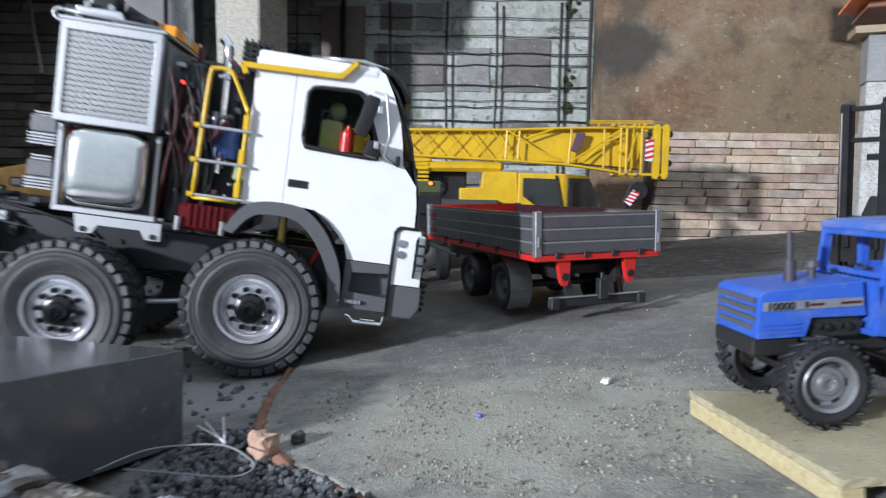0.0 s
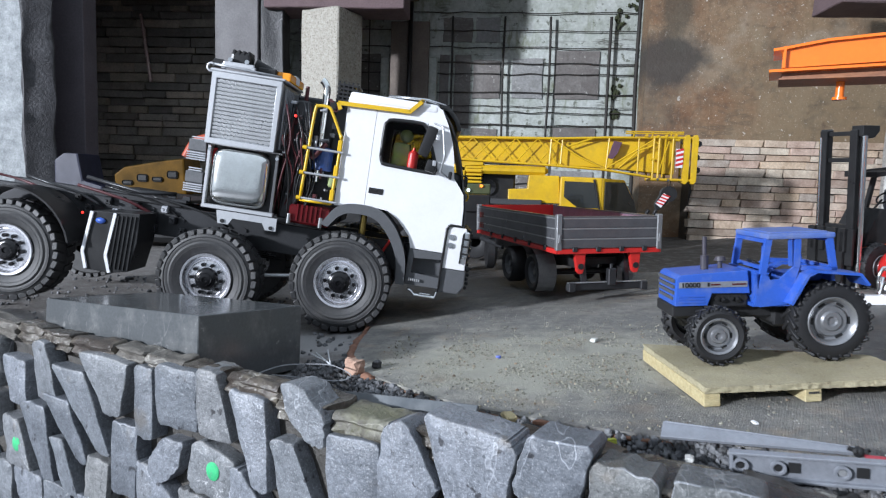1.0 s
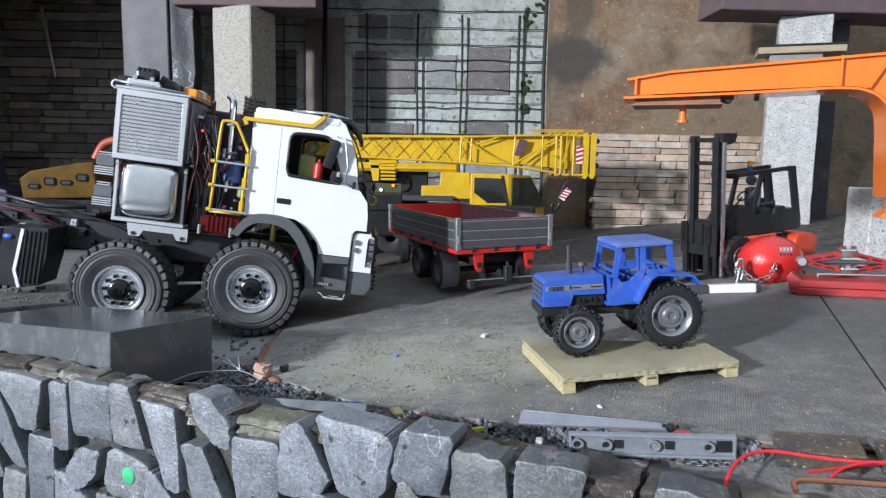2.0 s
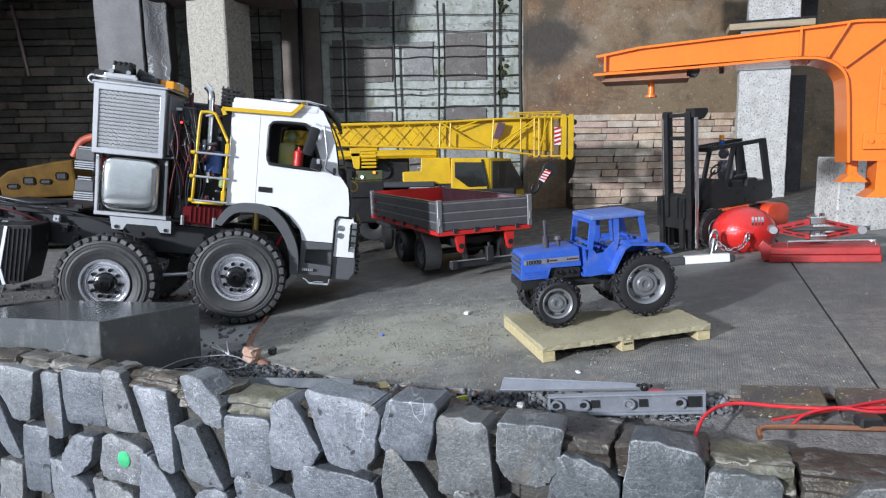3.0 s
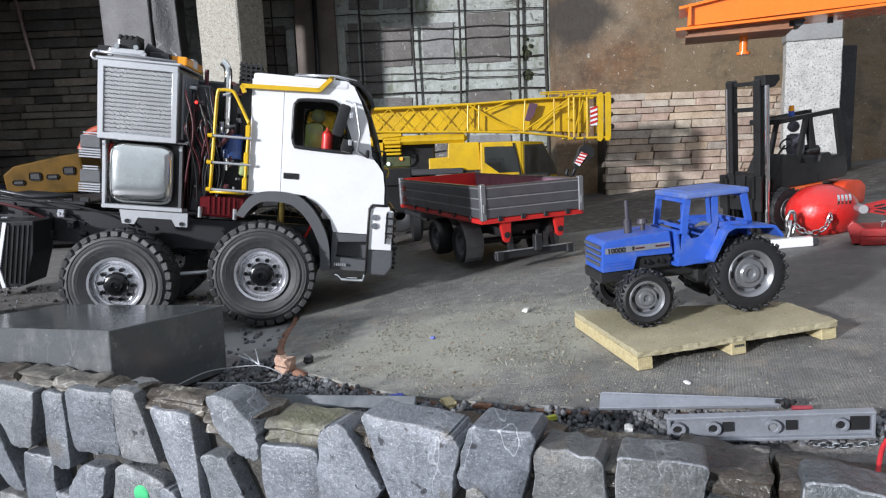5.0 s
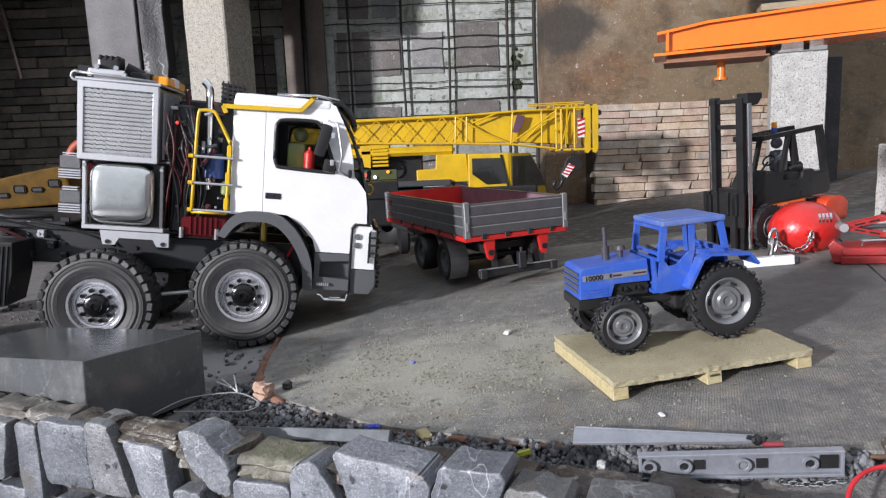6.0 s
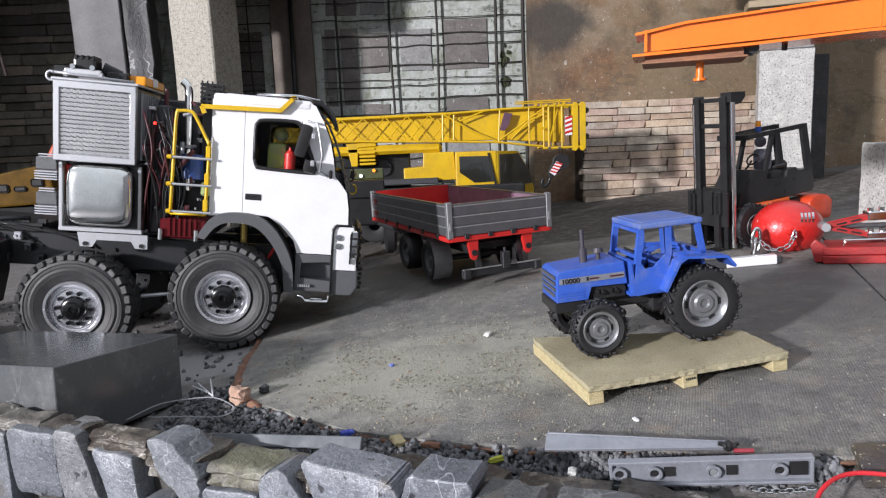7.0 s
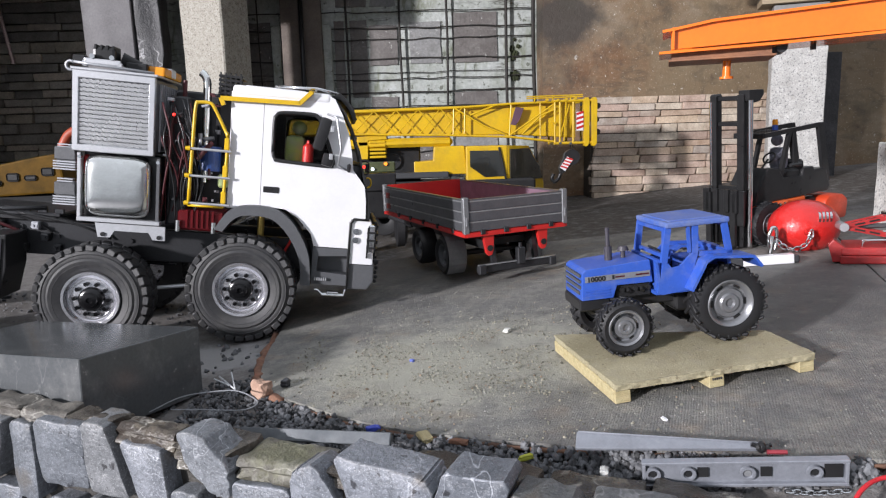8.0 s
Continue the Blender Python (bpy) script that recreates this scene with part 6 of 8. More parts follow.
STRIPS = [strip_stone() for _ in range(3)]
for k, me in enumerate(STRIPS):
    for v in me.vertices:
        v.co += Vector((noise.noise(v.co * 3 + Vector((k, 0, 0))), noise.noise(v.co * 3 + Vector((0, k, 5))), noise.noise(v.co * 3 + Vector((5, 0, k))))) * 0.07
rng = random.Random(11)
z = 0.026
row = 0
while z < 0.258:
    h = rng.uniform(0.0135, 0.0205)
    x = 0.437 + rng.uniform(-0.004, 0.004)
    while x < 0.872:
        w = min(rng.choice((0.045, 0.062, 0.075, 0.09, 0.11)) * rng.uniform(0.85, 1.15), 0.880 - x)
        ob = new("stone", STRIPS[rng.randrange(3)])
        ob.parent = dry
        ob.matrix_local = pose(x + w / 2, 0.006 + rng.uniform(-0.003, 0.003), z + h / 2, rng.uniform(-1, 1), rng.uniform(-1.0, 1.0), rng.uniform(-0.8, 0.8)) @ Matrix.Diagonal((w - 0.0016, 0.03, h - 0.0016, 1))
        x += w
    z += h
    row += 1

# dark coursed cladding on the left wall
clad = thing("shed_cladding", "dim courses of dark split stone on the shed wall", "stone cladding", pose(0, 1.752, 0))
DARKSTONE = palette(mat("dark_split_stone", (0.60, 0.55, 0.49), 0.85, 0, (0.42, 0.385, 0.34), 30, 200, 0.4, 0.7), [(0.6, 0.6, 0.6), (1.0, 0.95, 0.85), (0.8, 0.8, 0.8), (1.2, 1.1, 1.0), (0.5, 0.5, 0.5)])
worldspace(DARKSTONE)
DSTRIPS = []
for me in STRIPS:
    me2 = me.copy()
    me2.materials[0] = DARKSTONE
    DSTRIPS.append(me2)
rng = random.Random(5)
z = 0.05
while z < 0.68:
    h = rng.uniform(0.016, 0.030)
    x = -1.33
    while x < -0.66:
        w = rng.uniform(0.05, 0.15)
        ob = new("stone", DSTRIPS[rng.randrange(3)])
        ob.parent = clad
        ob.matrix_local = pose(x + w / 2, rng.uniform(-0.008, 0.006), z + h / 2, 0, rng.uniform(-1, 1), rng.uniform(-1, 1)) @ Matrix.Diagonal((w - 0.003, 0.03, h - 0.003, 1))
        x += w
    z += h

# ---- front retaining wall ----
FW = thing("front_wall", "low retaining wall of wedge-shaped grey slate stones with dark joints", "retaining wall", pose(0, 0.2, 0, 0, 0, -23.27))
bm = B()
n = 60
for i in range(n):
    u0, u1 = -1.2 + 2.2 * i / n, -1.2 + 2.2 * (i + 1) / n
    box(bm, ((u0 + u1) / 2, 0.0255, -0.372 + 0.004 * noise.noise(Vector((i * 1.7, 0, 0)))), (u1 - u0 + 0.001, 0.027, 0.74))
part("core", bm, MORTAR, FW, "dark wet mortar core")


def slate_part(bm, material, m):
    ob = part("stone", bm, material, FW, "", m, smooth=True)
    ob.data.materials.append(SLATE_RIM)
    return ob


def wall_stone(u, z, w, h, lean, taper, cuts=(), proud=0.0):
    """A slate wedge in the wall: centre u, z along the face, width, height, sideways lean, how much wider its top is, and corners broken off as (corner, share of the edge before, share of the edge after)."""
    r = random.Random(int((u + 2) * 9973 + z * 331))
    bm = B()
    top, bot = w / 2 * (1 + taper * 0.8), w / 2 * (1 - taper * 0.8)
    sx = lean * h / 2
    quad = [Vector(p) for p in ((-bot - sx, -h / 2), (bot - sx, -h / 2), (top + sx, h / 2), (-top + sx, h / 2))]
    quad = [p + Vector((r.uniform(-0.0012, 0.0012), r.uniform(-0.0016, 0.0016))) for p in quad]
    off = {c: (a, b) for c, a, b in cuts}
    pts = []
    for i in range(4):
        a, b = off.get(i, (0, 0))
        if a:
            pts += [quad[i].lerp(quad[i - 1], a), quad[i].lerp(quad[(i + 1) % 4], b)]
        else:
            pts.append(quad[i])
    ring = []
    n = len(pts)
    for i in range(n):
        p, q = pts[i], pts[(i + 1) % n]
        L = (q - p).length
        e = min(0.0030 / max(L, 0.001), 0.3)
        for t in (e * 0.35, e, 0.3, 0.5, 0.7, 1 - e, 1 - e * 0.35):
            s = p.lerp(q, t)
            if e * 0.5 < t < 1 - e * 0.5:
                nrm = Vector((q.y - p.y, p.x - q.x)).normalized()
                s = s + nrm * (r.uniform(-0.0009, 0.0010) + (0.0005 if t == 0.5 else 0))
            else:
                s = s * 0.975
            ring.append(s)
    dish = r.uniform(0.0, 0.0006)
    layers = []
    for y, s in ((0.022, 0.935), (0.0024, 0.968), (0.0010, 0.966), (0.0003, 0.957), (0.0, 0.940)):
        layers.append([bm.verts.new((p.x * s, y + proud + 0.0011 * noise.noise(Vector((p.x * 70 + u * 50, p.y * 70, y * 20))), p.y * s)) for p in ring])
    for a, b in zip(layers, layers[1:]):
        for i in range(len(ring)):
            j = (i + 1) % len(ring)
            bm.faces.new((a[i], a[j], b[j], b[i]))
    mid = [bm.verts.new((p.x * 0.5, proud - dish + 0.0008 * noise.noise(Vector((p.x * 60 + u * 50, p.y * 60, 7))), p.y * 0.5)) for p in ring]
    for i in range(len(ring)):
        j = (i + 1) % len(ring)
        bm.faces.new((layers[-1][i], layers[-1][j], mid[j], mid[i]))
    bm.faces.new(mid)
    bmesh.ops.recalc_face_normals(bm, faces=bm.faces[:])
    bm.faces.ensure_lookup_table()
    # pale rim faces in patches, more of them along the top edge
    for k, f in enumerate(list(bm.faces)[len(ring) * 2:len(ring) * 4]):
        c = f.calc_center_median()
        if noise.noise(Vector((c.x * 90 + u * 31, c.z * 90, 3))) > (-0.25 if c.z > 0 else 0.15):
            f.material_index = 1
    # stones further right along the wall take the darker slate
    return slate_part(bm, SLATE if u < 0.075 + z else SLATE_DARK, pose(u, 0, z, r.uniform(-2, 4), 0, r.uniform(-4, 4)))


wall_stone(-0.412, -0.03, 0.031, 0.04, -0.11, 0.3)
wall_stone(-0.371, -0.016, 0.026, 0.051, -0.16, -0.32)
wall_stone(-0.417, -0.084, 0.036, 0.045, -0.17, -0.18)
wall_stone(-0.379, -0.077, 0.028, 0.069, -0.33, 0.48)
wall_stone(-0.339, -0.057, 0.026, 0.05, -0.66, 0.59)
wall_stone(-0.317, -0.037, 0.032, 0.061, -0.73, 0.54)
wall_stone(-0.288, -0.013, 0.041, 0.044, -0.19, 0.67)
wall_stone(-0.247, -0.016, 0.02, 0.054, -0.04, -0.04)
wall_stone(-0.212, -0.007, 0.042, 0.045, 0.03, 0.01)
wall_stone(-0.178, -0.005, 0.026, 0.048, -0.13, -0.3)
wall_stone(-0.141, -0.021, 0.024, 0.061, -0.24, 0.47)
wall_stone(-0.0995, 0.0045, 0.034, 0.035, -0.12, 0.1, ((2, 0.45, 0.5), (0, 0.5, 0.55)))
wall_stone(-0.110, -0.036, 0.028, 0.044, -0.34, -0.35, (), 0.002)
wall_stone(-0.27, -0.064, 0.031, 0.058, 0.06, 0.06)
wall_stone(-0.226, -0.0545, 0.030, 0.036, 0.2, 0.13, ((3, 0.35, 0.5), (1, 0.5, 0.4)))
wall_stone(-0.179, -0.049, 0.042, 0.038, 0.25, -0.05, ((2, 0.25, 0.7), (0, 0.35, 0.2)))
wall_stone(-0.347, -0.088, 0.021, 0.042, -0.55, -0.13)
wall_stone(-0.304, -0.088, 0.029, 0.037, 0.18, -0.06)
wall_stone(-0.245, -0.074, 0.02, 0.028, -0.13, -0.25)
wall_stone(-0.0635, -0.0235, 0.037, 0.046, -0.07, 0.04)
wall_stone(-0.0257, -0.008, 0.039, 0.050, -0.02, -0.06, ((2, 0.65, 0.5), (1, 0.35, 0.3), (3, 0.2, 0.15)))
wall_stone(0.012, -0.001, 0.045, 0.050, -0.11, 0.34, ((1, 0.3, 0.2), (2, 0.1, 0.14)))
wall_stone(0.054, 0.008, 0.035, 0.039, 0.27, -0.01, ((0, 0.2, 0.3),))
wall_stone(0.09, -0.004, 0.034, 0.047, -0.04, -0.09)
wall_stone(0.127, 0.004, 0.036, 0.038, 0.06, 0.12, ((1, 0.2, 0.25), (0, 0.25, 0.2)))
wall_stone(0.158, -0.0135, 0.038, 0.043, 0.1, -0.05, ((2, 0.25, 0.6),))
wall_stone(0.1985, -0.003, 0.040, 0.050, 0.02, -0.10, ((2, 0.08, 0.25),))
wall_stone(0.2354, -0.004, 0.035, 0.031, 0.04, 0.02)
wall_stone(0.284, -0.004, 0.048, 0.038, 0.0, 0.0, ((3, 0.55, 0.85),))
wall_stone(0.0025, -0.0445, 0.062, 0.034, 0.0, 0.03, ((2, 0.1, 0.08),))
wall_stone(0.0560, -0.0295, 0.038, 0.046, 0.0, -0.1, ((2, 0.75, 0.75),))
wall_stone(-0.0521, -0.057, 0.046, 0.028, 0.1, 0.1, ((2, 0.3, 0.6),))
wall_stone(0.1053, -0.037, 0.041, 0.026, 0.0, 0.05, ((2, 0.3, 0.3),))
wall_stone(-0.190, -0.082, 0.042, 0.030, 0.0, 0.1, ((2, 0.3, 0.5),))
GREEN_AT = (-0.1756, -0.048)
# lower and outer stones, packed between the known ones
wall_stone(-0.1459, -0.062, 0.036, 0.044, 0.0, -0.2, ((2, 0.6, 0.6),))
wall_stone(-0.2346, -0.082, 0.044, 0.046, -0.1, 0.0, ((2, 0.5, 0.7),))
rng = random.Random(21)
for row, z in enumerate((-0.078, -0.120, -0.162)):
    u = (-0.115, -0.50, -0.49)[row]
    while u < 0.42:
        w = rng.uniform(0.030, 0.046)
        rise = 0.016 * min(max((u - 0.02) / 0.1, 0), 1) + 0.012 * min(max((u - 0.14) / 0.1, 0), 1)
        corner = rng.randrange(4)
        wall_stone(u + w / 2, z + rise + rng.uniform(-0.003, 0.003), w - 0.003, rng.uniform(0.034, 0.039), rng.uniform(-0.12, 0.12), rng.uniform(-0.15, 0.15), ((corner, rng.uniform(0.15, 0.4), rng.uniform(0.15, 0.4)),))
        u += w
for u, z in ((0.324, 0.004), (0.36, 0.006), (0.395, 0.006), (-0.45, -0.02), (-0.485, -0.03), (-0.455, -0.066), (-0.492, -0.075)):
    wall_stone(u, z, 0.032, 0.042, -0.1, 0.1)
bm = B()
lathe(bm, [(0.0052, 0.002), (0.0052, -0.0003), (0.0001, -0.0004)], 20)
dot = part("paint_dot", bm, flecks(mat("green_paint", (0.06, 0.50, 0.19), 0.8, 0, (0.04, 0.36, 0.15), 90, 500, 0.3, 0.2), (0.10, 0.14, 0.12), 260, 0.58, 0.66, 0.6), FW, "green paint dot", pose(GREEN_AT[0], -0.0008, GREEN_AT[1], 0, 0, 0) @ Matrix.Diagonal((1.1, 0.5, 1.2, 1)))
copy_thing(dot, pose(-0.412, -0.0010, -0.084))

# rough coping on top of the wall
def cope_mat(name, c, c2, dirt, gloss):
    m = flecks(mat(name, c, gloss, 0, c2, 22, 200, 0.5, 0.9, dirt=dirt, dirt_amount=0.75), (0.42, 0.40, 0.35), 60, 0.64, 0.70, 0.7)
    return veins(m, (0.48, 0.46, 0.41), 18, 0.012, 0.7, (1.0, 1.0, 3.0))


COPE = cope_mat("wet_brown_coping", (0.050, 0.043, 0.037), (0.085, 0.072, 0.058), (0.20, 0.185, 0.155), 0.26)
MORTARPALE = cope_mat("pale_mortar_coping", (0.17, 0.158, 0.138), (0.095, 0.086, 0.074), (0.06, 0.052, 0.045), 0.5)
LICHEN = spot(cope_mat("lichened_coping", (0.13, 0.122, 0.10), (0.085, 0.076, 0.060), (0.36, 0.35, 0.31), 0.5), (0, 0, 0.004), (0.03, 0.02, 0.02), (0.24, 0.25, 0.11), 0.25, 120, 1.2)
RED_BROWN = cope_mat("brown_coping", (0.070, 0.056, 0.045), (0.050, 0.041, 0.034), (0.19, 0.165, 0.125), 0.30)
for m_ in (COPE, MORTARPALE, RED_BROWN):
    worldspace(m_)
rng = random.Random(8)
u = -0.60
while u < 0.45:
    w = rng.uniform(0.034, 0.072)
    lich = abs(u + w / 2 + 0.055) < 0.03 or abs(u + w / 2 - 0.262) < 0.025
    material = LICHEN if lich else rng.choice((COPE, COPE, MORTARPALE, RED_BROWN))
    d = rng.uniform(0.013, 0.017) if u < -0.16 else rng.uniform(0.026, 0.036) if u < 0.07 else rng.uniform(0.040, 0.045)
    v0 = rng.uniform(0.0045, 0.0075)
    bm = B()
    box(bm, (0, 0, 0), (w - 0.0015, d, 0.016), 0.002, seg=2)
    bmesh.ops.subdivide_edges(bm, edges=[e for e in bm.edges if e.calc_length() > 0.008], cuts=5, use_grid_fill=True)
    for v in bm.verts:
        k = v.co * 80
        v.co += Vector((noise.noise(k + Vector((u * 40, 0, 0))), noise.noise(k + Vector((0, u * 40, 3))), 0.9 * noise.noise(k + Vector((3, 0, u * 40))))) * 0.0026
        v.co.y += 0.0016 * math.sin(v.co.z * 900 + u * 70) * (v.co.y < 0)
    um = u + w / 2
    top = 0.0145 + (0.0035 if um < -0.13 else 0) - 0.0045 * math.exp(-((um + 0.05) / 0.05) ** 2) + 0.0055 * min(max((um - 0.02) / 0.12, 0), 1)
    part("coping_stone", bm, material, FW, "", pose(um, v0 + d / 2, top - 0.008 - (0.0065 if um > 0.08 else 0), rng.uniform(-4, 3) - (7 if um > 0.08 else 0), rng.uniform(-2, 2), rng.uniform(-2, 2)), smooth=True)
    u += w

# ---- dark block in front of the truck ----
BLOCKM = mat("dark_grey_board", (0.092, 0.098, 0.102), 0.16, 0, (0.080, 0.085, 0.089), 14, 420, 0.2, 0.04, dirt=(0.21, 0.21, 0.205), dirt_amount=0.5)
flecks(BLOCKM, (0.26, 0.26, 0.255), 130, 0.66, 0.72, 0.6)
veins(BLOCKM, (0.24, 0.24, 0.24), 12, 0.006, 0.5, (2.0, 1.0, 1.0))
bm = B()
box(bm, (-0.0925, 0.0550, -0.0272), (0.185, 0.110, 0.0544), 0.0006)
solid("plinth_block", bm, BLOCKM, "dark grey smooth rectangular block leaning on the wall top", "block", pose(-0.193, 0.313, 0.045, 0, 0, -22.2) @ pose(0, 0, 0, -4.7, -2.6, 0))

# ---- orange gooseneck beam ----
GN = thing("gooseneck", "bright orange model gooseneck beam of a low loader trailer", "trailer gooseneck", pose(0.22, 0.41, 0, 0, 0, -20))
web_top = [(0.0046, 0.2560), (0.034, 0.2605), (0.161, 0.2675)] + [(p.x, p.z) for p in smooth_path([(0.190, 0, 0.2693), (0.207, 0, 0.2700), (0.240, 0, 0.2660), (0.268, 0, 0.250), (0.282, 0, 0.225)], 4)]
bend = lambda pts: [(p.x, p.z) for p in smooth_path([(x, 0, z) for x, z in pts], 5)]
inner = [(0.0046, 0.2410)] + bend([(0.1523, 0.2449), (0.1660, 0.2448), (0.1788, 0.2432), (0.1902, 0.2375), (0.1975, 0.2275), (0.2000, 0.2100)]) + [(0.2035, 0.1590)]
bm = B()
prism(bm, web_top + [(0.286, 0.157)] + inner[::-1], 0.004, 0.008)
prism(bm, web_top + [(0.286, 0.157)] + inner[::-1], 0.034, 0.038)
part("web", bm, ORANGE, GN, "orange web plate")
bm = B()
front_strip(bm, [(-0.002, 0.2552)] + web_top, 0.0, 0.042, 0.002)
part("top_flange", bm, ORANGE, GN, "orange top flange")
bm = B()
front_strip(bm, [(-0.004, 0.2395), (0.08, 0.2412)] + [(x - 0.0008, z - 0.0009) for x, z in inner[1:-1]] + [(0.2025, 0.1575)], 0.0, 0.042, 0.002)
part("bottom_flange", bm, ORANGE, GN, "orange bottom flange")
for a, b in (((0.0060, 0.2405), (0.0060, 0.2565)), ((0.1615, 0.2445), (0.1615, 0.2680)), ((0.1815, 0.2425), (0.196, 0.2690)), ((0.194, 0.234), (0.232, 0.264))):
    bm = B()
    bar(bm, (a[0], 0.002, a[1]), (b[0], 0.002, b[1]), 0.0045, 0.0018, up=(1, 0, 0.3))
    part("stiffener", bm, ORANGE, GN)
bm = B()
box(bm, (0.040, 0.021, 0.2325), (0.074, 0.040, 0.0016), 0.0003)
box(bm, (0.040, 0.024, 0.2365), (0.070, 0.030, 0.006))
part("kingpin_plate", bm, mat("rusty_brown_plate", (0.30, 0.13, 0.06), 0.5, 0, (0.20, 0.09, 0.05), 40, 300, 0.3, 0.2), GN, "rusty brown kingpin plate")
bm = B()
rod(bm, (0.0455, 0.021, 0.2335), (0.0455, 0.021, 0.2185), 0.0030, 16)
rod(bm, (0.0455, 0.021, 0.2200), (0.0455, 0.021, 0.2180), 0.0050, 18)
part("kingpin", bm, ORANGE, GN, "orange kingpin", smooth=True)
bm = B()
rod(bm, (0.070, 0.012, 0.2370), (0.070, 0.030, 0.2370), 0.003, 12)
rod(bm, (0.082, 0.012, 0.2385), (0.082, 0.030, 0.2385), 0.004, 12)
rod(bm, (0.104, 0.021, 0.243), (0.104, 0.021, 0.236), 0.002, 8)
box(bm, (0.076, 0.021, 0.2375), (0.010, 0.012, 0.006), 0.001)
part("coupling_hook", bm, STEEL, GN, "dark steel coupling parts")
bm = B()
prism(bm, [(0.2195, 0.180), (0.2195, 0.232), (0.234, 0.236), (0.234, 0.180)], 0.0, 0.004, 0.0006)
prism(bm, [(0.211, 0.168), (0.211, 0.181), (0.30, 0.181), (0.30, 0.168)], 0.0005, 0.0035, 0.0006)
pl = part("side_plate", bm, ORANGE, GN, "bolted orange side plate")
for x, z in ((0.223, 0.229), (0.223, 0.217), (0.223, 0.205), (0.216, 0.1745), (0.226, 0.1745)):
    bm = B()
    rod(bm, (x, -0.0016, z), (x, 0.001, z), 0.0020, 8)
    part("bolt", bm, ORANGE, pl)
bm = B()
box(bm, (0.2085, 0.020, 0.152), (0.0075, 0.010, 0.016), 0.001)
prism(bm, [(0.1985, 0.1410), (0.2045, 0.1475), (0.2125, 0.1475), (0.2185, 0.1410)], 0.008, 0.034, 0.0006)
rod(bm, (0.2085, 0.007, 0.1475), (0.2085, 0.010, 0.1475), 0.0022, 10)
part("support_foot", bm, ORANGE, GN, "orange support foot")
bm = B()
prism(bm, [(0.216, 0.1285), (0.223, 0.1345), (0.2235, 0.168), (0.30, 0.168), (0.30, 0.1285)], 0.006, 0.036, 0.0006)
prism(bm, [(0.262, 0.035), (0.262, 0.1285), (0.30, 0.1285), (0.30, 0.035)], 0.006, 0.036, 0.0006)
part("support_leg", bm, ORANGE, GN, "orange support leg")

# ---- black forklift ----
FK = thing("toy_forklift", "black model forklift with tall mast and orange counterweight", "model forklift", pose(0.415, 0.705, 0.0589, -1.2, 4.6, 203) @ Matrix.Scale(0.848, 4))
mast = new("mast")
mast.parent = FK
for y in (-0.024, 0.024):
    bm = B()
    box(bm, (0, y, 0.084), (0.012, 0.0085, 0.218), 0.0006)
    box(bm, (0.006, y, 0.084), (0.003, 0.0110, 0.216), 0.0004)
    part("rail", bm, BLACK, mast, "black mast rail")
    bm = B()
    cx, cy = (0.000, y + 0.0105) if y > 0 else (0.009, y - 0.002)
    rod(bm, (cx, cy, -0.022), (cx, cy, 0.184), 0.0040 if y > 0 else 0.0022, 14)
    part("lift_cylinder", bm, CHROME, mast, "chrome lift cylinder", smooth=True)
for z in (0.188, 0.152, 0.06, 0.02):
    bm = B()
    box(bm, (-0.002, 0, z), (0.008, 0.046, 0.006), 0.0005)
    part("cross_member", bm, BLACK, mast)
bm = B()
prism(bm, [(0.004, 0.184), (0.004, 0.198), (-0.024, 0.197), (-0.025, 0.190), (-0.016, 0.181), (-0.006, 0.180)], 0.018, 0.036, 0.001)
part("mast_head", bm, BLACK, mast)
bm = B()
box(bm, (0.0, -0.025, 0.190), (0.014, 0.012, 0.010), 0.002)
part("mast_head", bm, BLACK, mast)
bm = B()
box(bm, (0.013, 0, 0.034), (0.004, 0.074, 0.050), 0.0006)
carriage = part("fork_carriage", bm, BLACK, mast, "black fork carriage")
for y in (-0.025, -0.01, 0.01, 0.025):
    bm = B()
    box(bm, (0.017, y, 0.044), (0.006, 0.008, 0.033), 0.0006)
    part("upright", bm, BLACK, carriage)
for y in (-0.022, 0.022):
    bm = B()
    box(bm, (0.018, y, 0.016), (0.004, 0.009, 0.078))
    box(bm, (0.045, y, -0.022), (0.055, 0.009, 0.003))
    part("fork", bm, BLACK, mast)
bm = B()
prism(bm, [(-0.020, 0.034), (-0.024, 0.052), (-0.045, 0.084), (-0.070, 0.080), (-0.080, 0.066), (-0.118, 0.064), (-0.122, 0.076), (-0.142, 0.076), (-0.146, 0.070), (-0.172, 0.070), (-0.182, 0.040), (-0.176, 0.034), (-0.02, 0.032)], -0.027, 0.027, 0.003)
part("body", bm, BLACK, FK, "black forklift body")
bm = B()
box(bm, (-0.075, 0, 0.029), (0.106, 0.054, 0.010), 0.003)
box(bm, (-0.066, 0, 0.029), (0.034, 0.068, 0.009), 0.003)
box(bm, (-0.066, 0.030, 0.020), (0.014, 0.007, 0.014), 0.002)
part("side_skirt", bm, mat("bright_orange_red", (0.80, 0.12, 0.015), 0.35), FK, "orange-red chassis skirt")
bm = B()
box(bm, (-0.095, 0, 0.010), (0.130, 0.040, 0.036), 0.003)
part("underframe", bm, BLACK, FK, "black underframe")
for x, z in ((-0.062, 0.0335), (-0.072, 0.0335)):
    bm = B()
    rod(bm, (x, 0.033, z - 0.004), (x, 0.0355, z - 0.004), 0.0018, 10)
    part("bolt", bm, CHROME, FK)
bm = B()
